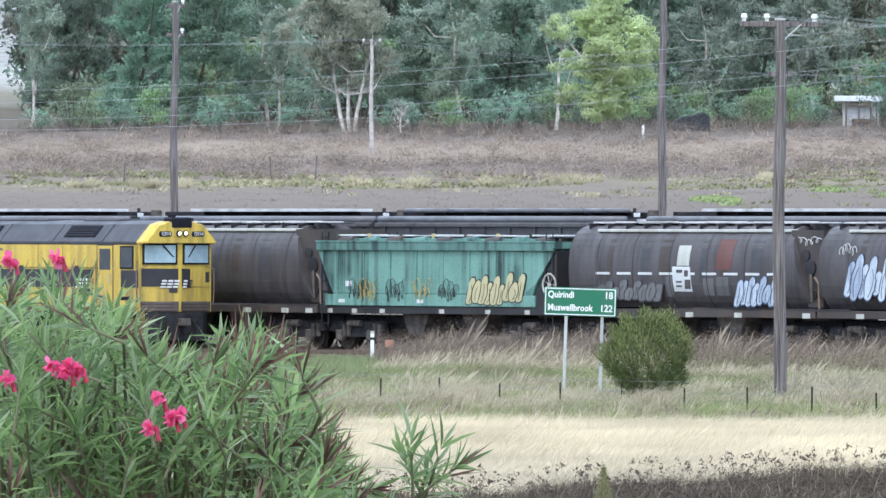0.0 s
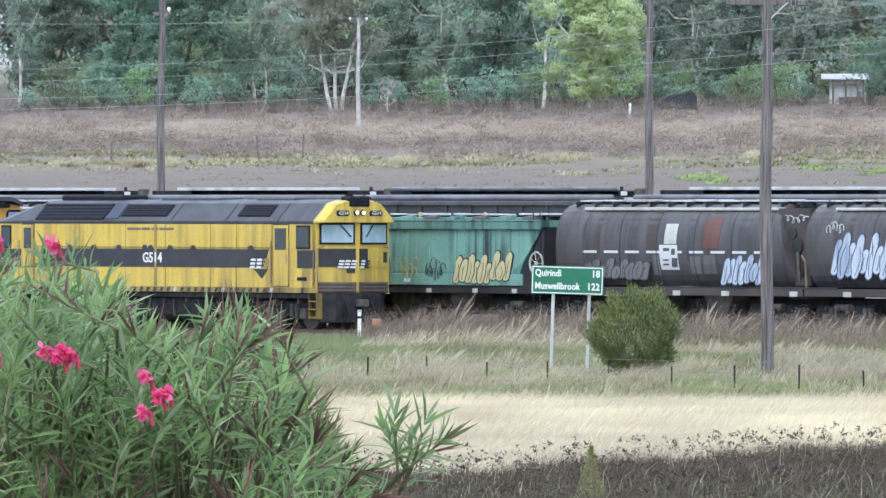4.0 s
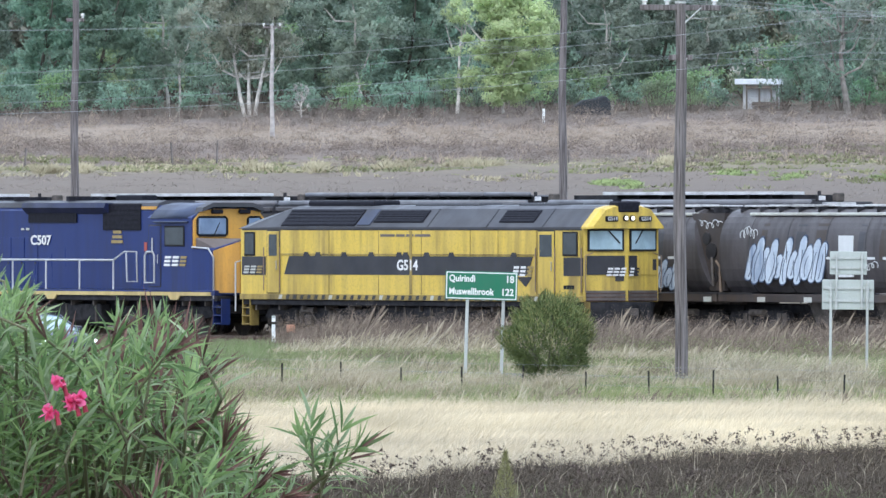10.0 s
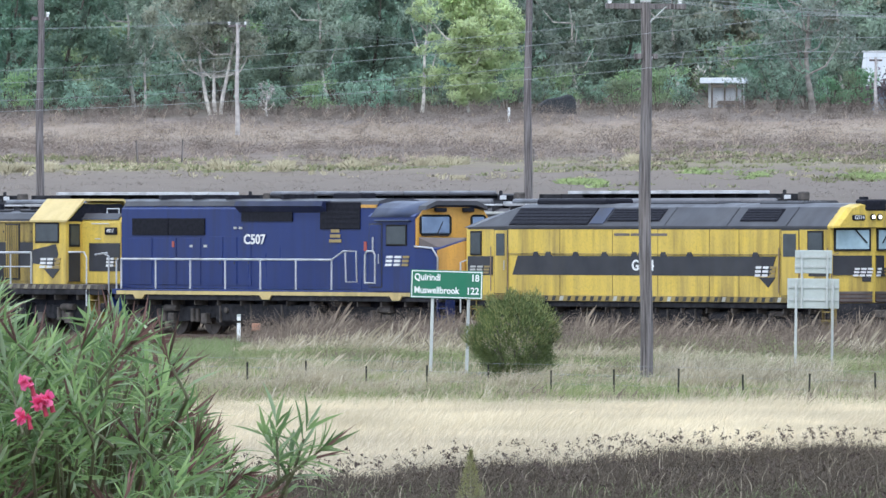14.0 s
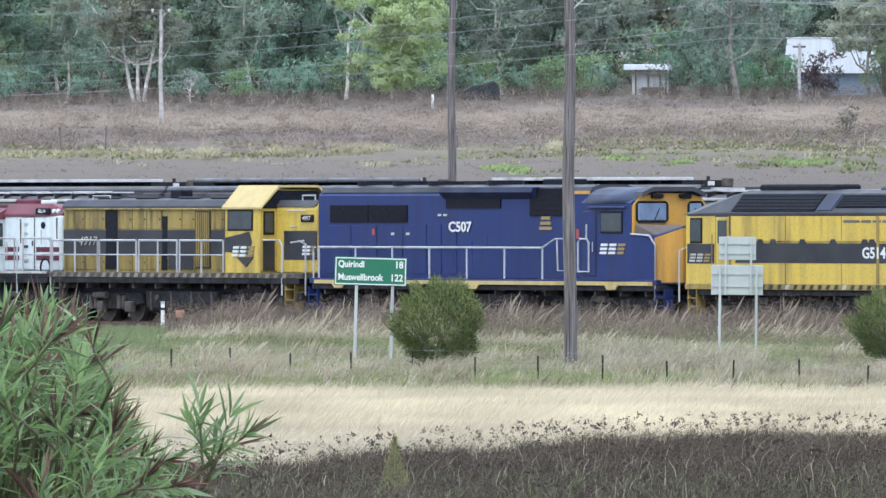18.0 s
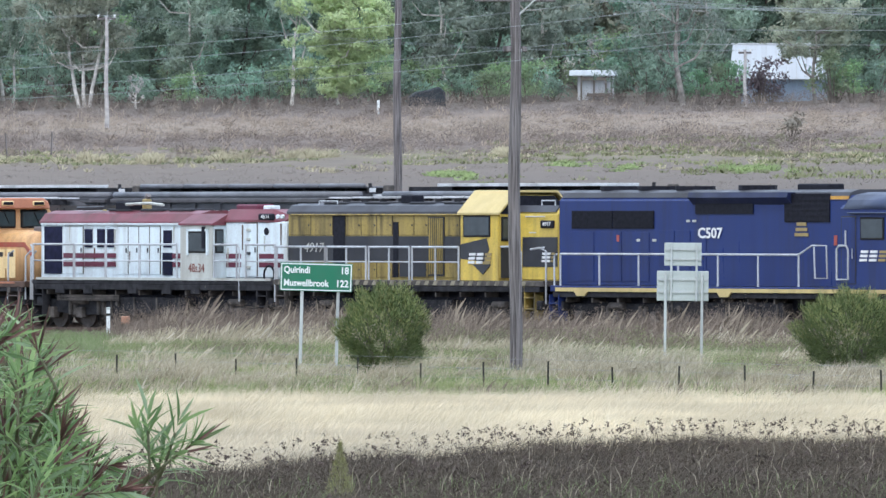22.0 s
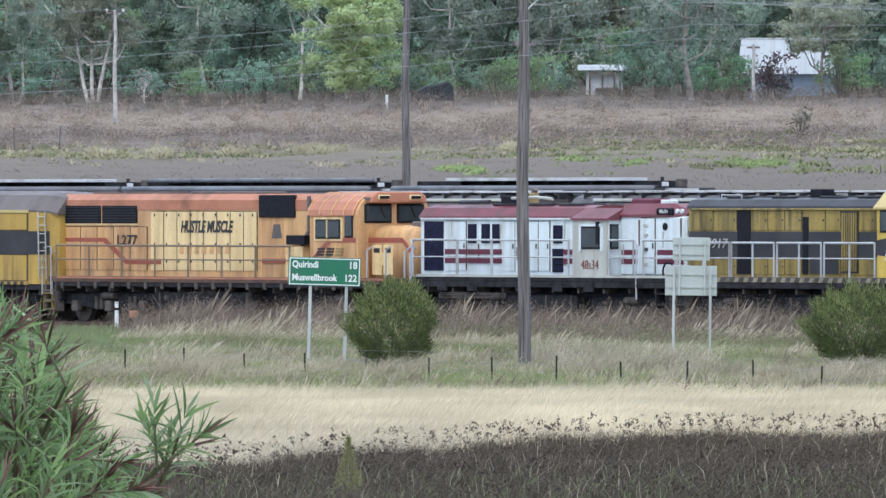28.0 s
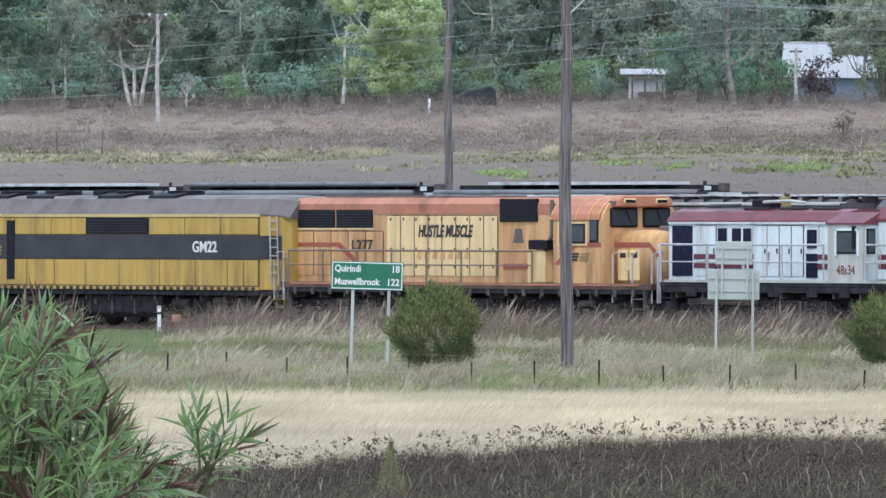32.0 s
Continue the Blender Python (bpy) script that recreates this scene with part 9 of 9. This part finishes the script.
# ---- the passing car ----
def build_car():
    body_paint = plain("dark_grey_car_paint", (0.055, 0.06, 0.08), 0.18, 0.3, 0.1, 2)
    # Pale base colour stands in for the sky reflected in the windows.
    skylit_car_glass = glass("skylit_car_glass", (0.36, 0.45, 0.50), 0.05)
    alloy = plain("alloy_rim", (0.45, 0.45, 0.46), 0.35, 0.8)
    lamp = lamp_glow("daytime_lamp", (0.9, 0.95, 1.0), 0.5)
    t = thing("car", Matrix(), "dark grey saloon car with lit headlamps driving past", "car")

    def ring(x, half, z0, z1, crown=0.0):
        return (x, [(-half * 0.9, z0), (-half, z0 + 0.12), (-half, z1 - 0.14), (-half * 0.93, z1 - 0.03), (-half * 0.5, z1 + crown), (half * 0.5, z1 + crown), (half * 0.93, z1 - 0.03), (half, z1 - 0.14), (half, z0 + 0.12), (half * 0.9, z0)])
    secs = [ring(-2.33, 0.70, 0.42, 0.86), ring(-2.24, 0.82, 0.30, 0.99, 0.02), ring(-1.6, 0.91, 0.22, 1.02, 0.02), ring(-0.4, 0.92, 0.2, 0.99), ring(0.7, 0.92, 0.2, 0.97, 0.02), ring(1.5, 0.91, 0.22, 0.90, 0.04), ring(2.1, 0.85, 0.24, 0.78, 0.04), ring(2.33, 0.68, 0.3, 0.64, 0.02)]
    smooth(part("body", loft(secs), body_paint, t))

    def cab(x, half, z, low):
        return (x, [(-low, 0.94), (-half, z), (-half * 0.6, z + 0.03), (half * 0.6, z + 0.03), (half, z), (low, 0.94)])
    g = [cab(-1.95, 0.62, 0.97, 0.74), cab(-1.0, 0.60, 1.36, 0.84), cab(0.05, 0.60, 1.385, 0.84), cab(1.15, 0.66, 0.97, 0.80)]
    smooth(part("glasshouse", loft(g), skylit_car_glass, t))
    rf = [(-1.15, [(-0.61, 1.345), (-0.4, 1.40), (0.4, 1.40), (0.61, 1.345)]), (-0.4, [(-0.62, 1.385), (-0.4, 1.44), (0.4, 1.44), (0.62, 1.385)]), (0.12, [(-0.61, 1.365), (-0.4, 1.42), (0.4, 1.42), (0.61, 1.365)])]
    smooth(part("roof", loft(rf), body_paint, t))
    for s in (-1, 1):
        part("pillar", pipe([(1.12, s * 0.76, 0.97), (0.1, s * 0.625, 1.38)], 0.032, 6), body_paint, t)
        part("pillar", pipe([(-0.35, s * 0.85, 0.97), (-0.45, s * 0.63, 1.38)], 0.03, 6), RUBBER, t)
        part("pillar", pipe([(-1.9, s * 0.72, 0.99), (-1.1, s * 0.61, 1.36)], 0.04, 6), body_paint, t)
        part("chrome_line", pipe([(-1.85, s * 0.79, 1.0), (-0.5, s * 0.865, 0.98), (1.0, s * 0.84, 0.97)], 0.012, 5), CHROME, t)
        m = part("mirror", box(0.55, 0.72, s * 0.98 - 0.1, s * 0.98 + 0.1, 0.95, 1.08, 0.03), body_paint, t)
        part("mirror_glass", box(0.545, 0.55, s * 0.98 - 0.08, s * 0.98 + 0.08, 0.97, 1.06), CHROME, m)
        for a, b in ((-0.42, 0.62), (-1.35, -0.44)):
            dd = part("door_seam", box(a, a + 0.012, s * 0.918 - 0.006, s * 0.918 + 0.006, 0.35, 0.94), RUBBER, t)
            part("door_handle", box(a + 0.1, a + 0.3, s * 0.93 - 0.015, s * 0.93 + 0.015, 0.80, 0.83, 0.006), CHROME, t)
        part("sill", box(-1.0, 0.95, s * 0.9 - 0.03, s * 0.9 + 0.03, 0.17, 0.26, 0.01), RUBBER, t)
        h = part("headlight", prism([(1.98, 0.60), (2.22, 0.58), (2.2, 0.70), (1.9, 0.74)], s * 0.56, s * 0.88, "y", bevel=0.02), lamp, t, "lit white headlight")
        part("tail_light", box(-2.3, -2.1, s * 0.55, s * 0.84, 0.74, 0.86, 0.02), LETTER_RED, t)
        for a in (-1.42, 1.42):
            arch = part("wheel_arch", cyl((a, s * 0.80, 0.34), (a, s * 0.925, 0.34), 0.40, 22), RUBBER, t)
            w = part("wheel", cyl((a, s * 0.72, 0.335), (a, s * 0.935, 0.335), 0.335, 24), RUBBER, t)
            rim = part("rim", cyl((a, s * 0.93, 0.335), (a, s * 0.945, 0.335), 0.235, 20), alloy, w)
            for k in range(5):
                ang = k * 1.2566
                part("spoke", cyl((a, s * 0.95, 0.335), (a + 0.22 * math.cos(ang), s * 0.95, 0.335 + 0.22 * math.sin(ang)), 0.025, 5), alloy, w)
    gr = part("grille", box(2.24, 2.36, -0.38, 0.38, 0.44, 0.62, 0.03), BLACK, t)
    part("badge", cyl((2.355, 0, 0.55), (2.365, 0, 0.55), 0.045, 10), CHROME, gr)
    part("lower_intake", box(2.2, 2.34, -0.62, 0.62, 0.24, 0.38, 0.03), BLACK, t)
    part("number_plate", box(2.36, 2.372, -0.19, 0.19, 0.40, 0.49), OFFWHITE, t)
    part("bumper", box(2.15, 2.34, -0.74, 0.74, 0.39, 0.45, 0.02), body_paint, t)
    return t


def on_road(s):
    return Matrix.Translation((ROAD.x + rd.x * s, ROAD.y + rd.y * s, 0.505)) @ pose(0, 0, 0, 0, 0, -64)


build_lines()
build_signs()
build_fence()
build_markers()
build_far_posts()
build_far_buildings()
build_roadside_shrubs()
build_oleander()
CAR = build_car()
CAR.matrix_world = on_road(-80)


# ---- what moves ----
TRAIN = [(0, -27.07), (1, -24.38), (2, -21.66), (3, -18.80), (3.5, -17.43), (5.5, -11.38), (6, -9.76), (7, -6.58), (8, -3.30), (9, -0.00), (10, 3.40), (11, 6.86), (12, 10.42), (13, 14.12), (14, 17.79), (14.5, 19.56), (16.5, 27.23), (17, 29.28), (18, 33.18), (19, 37.12), (20, 41.03), (21, 45.01), (22, 48.82), (23, 52.60), (24, 56.19), (25, 59.70), (25.5, 61.33), (27.5, 67.72), (28, 69.28), (29, 72.13), (30, 74.85), (31, 77.46), (32, 79.92)]
TRAIN_T, TRAIN_S = [p[0] for p in TRAIN], [p[1] for p in TRAIN]


def run(t):
    """How far the train has come at t seconds."""
    return float(np.interp(t, TRAIN_T, TRAIN_S))


def motions():
    for engine, centre in ENGINES:
        walk(engine, [(s, on_track(v + centre)) for s, v in TRAIN])
    step = 0.15
    for w in WHEELSETS:
        r, place = w["rolls"], w.location.copy()
        rows = [(i * step, Matrix.Translation(place) @ pose(0, 0, 0, 0, math.degrees(run(i * step) / r) % 360, 0)) for i in range(214)]
        walk(w, rows)
    # the car comes from beyond the left and leaves beyond the right
    start, speed, mid = 8.03, 29.5, 10.8
    cars = [(0, -80.0), (start, -80.0)] + [(q, 1.6 + speed * (q - mid)) for q in np.arange(8.5, 13.6, 0.5)] + [(14.2, 90.0), (32, 90.0)]
    walk(CAR, [(float(q), on_road(float(v))) for q, v in cars])
    # branches nod in the wind
    for b, place, phase in BRANCHES:
        rows = []
        for i in range(81):
            q = i * 0.4
            sway = 0.55 * math.sin(q * 2.3 + phase) + 0.45 * math.sin(q * 3.7 + phase * 2.1)
            rows.append((q, Matrix.Translation(place) @ pose(0, 0, 0, 0.3 * sway, 0.9 * sway, 0)))
        walk(b, rows)


motions()
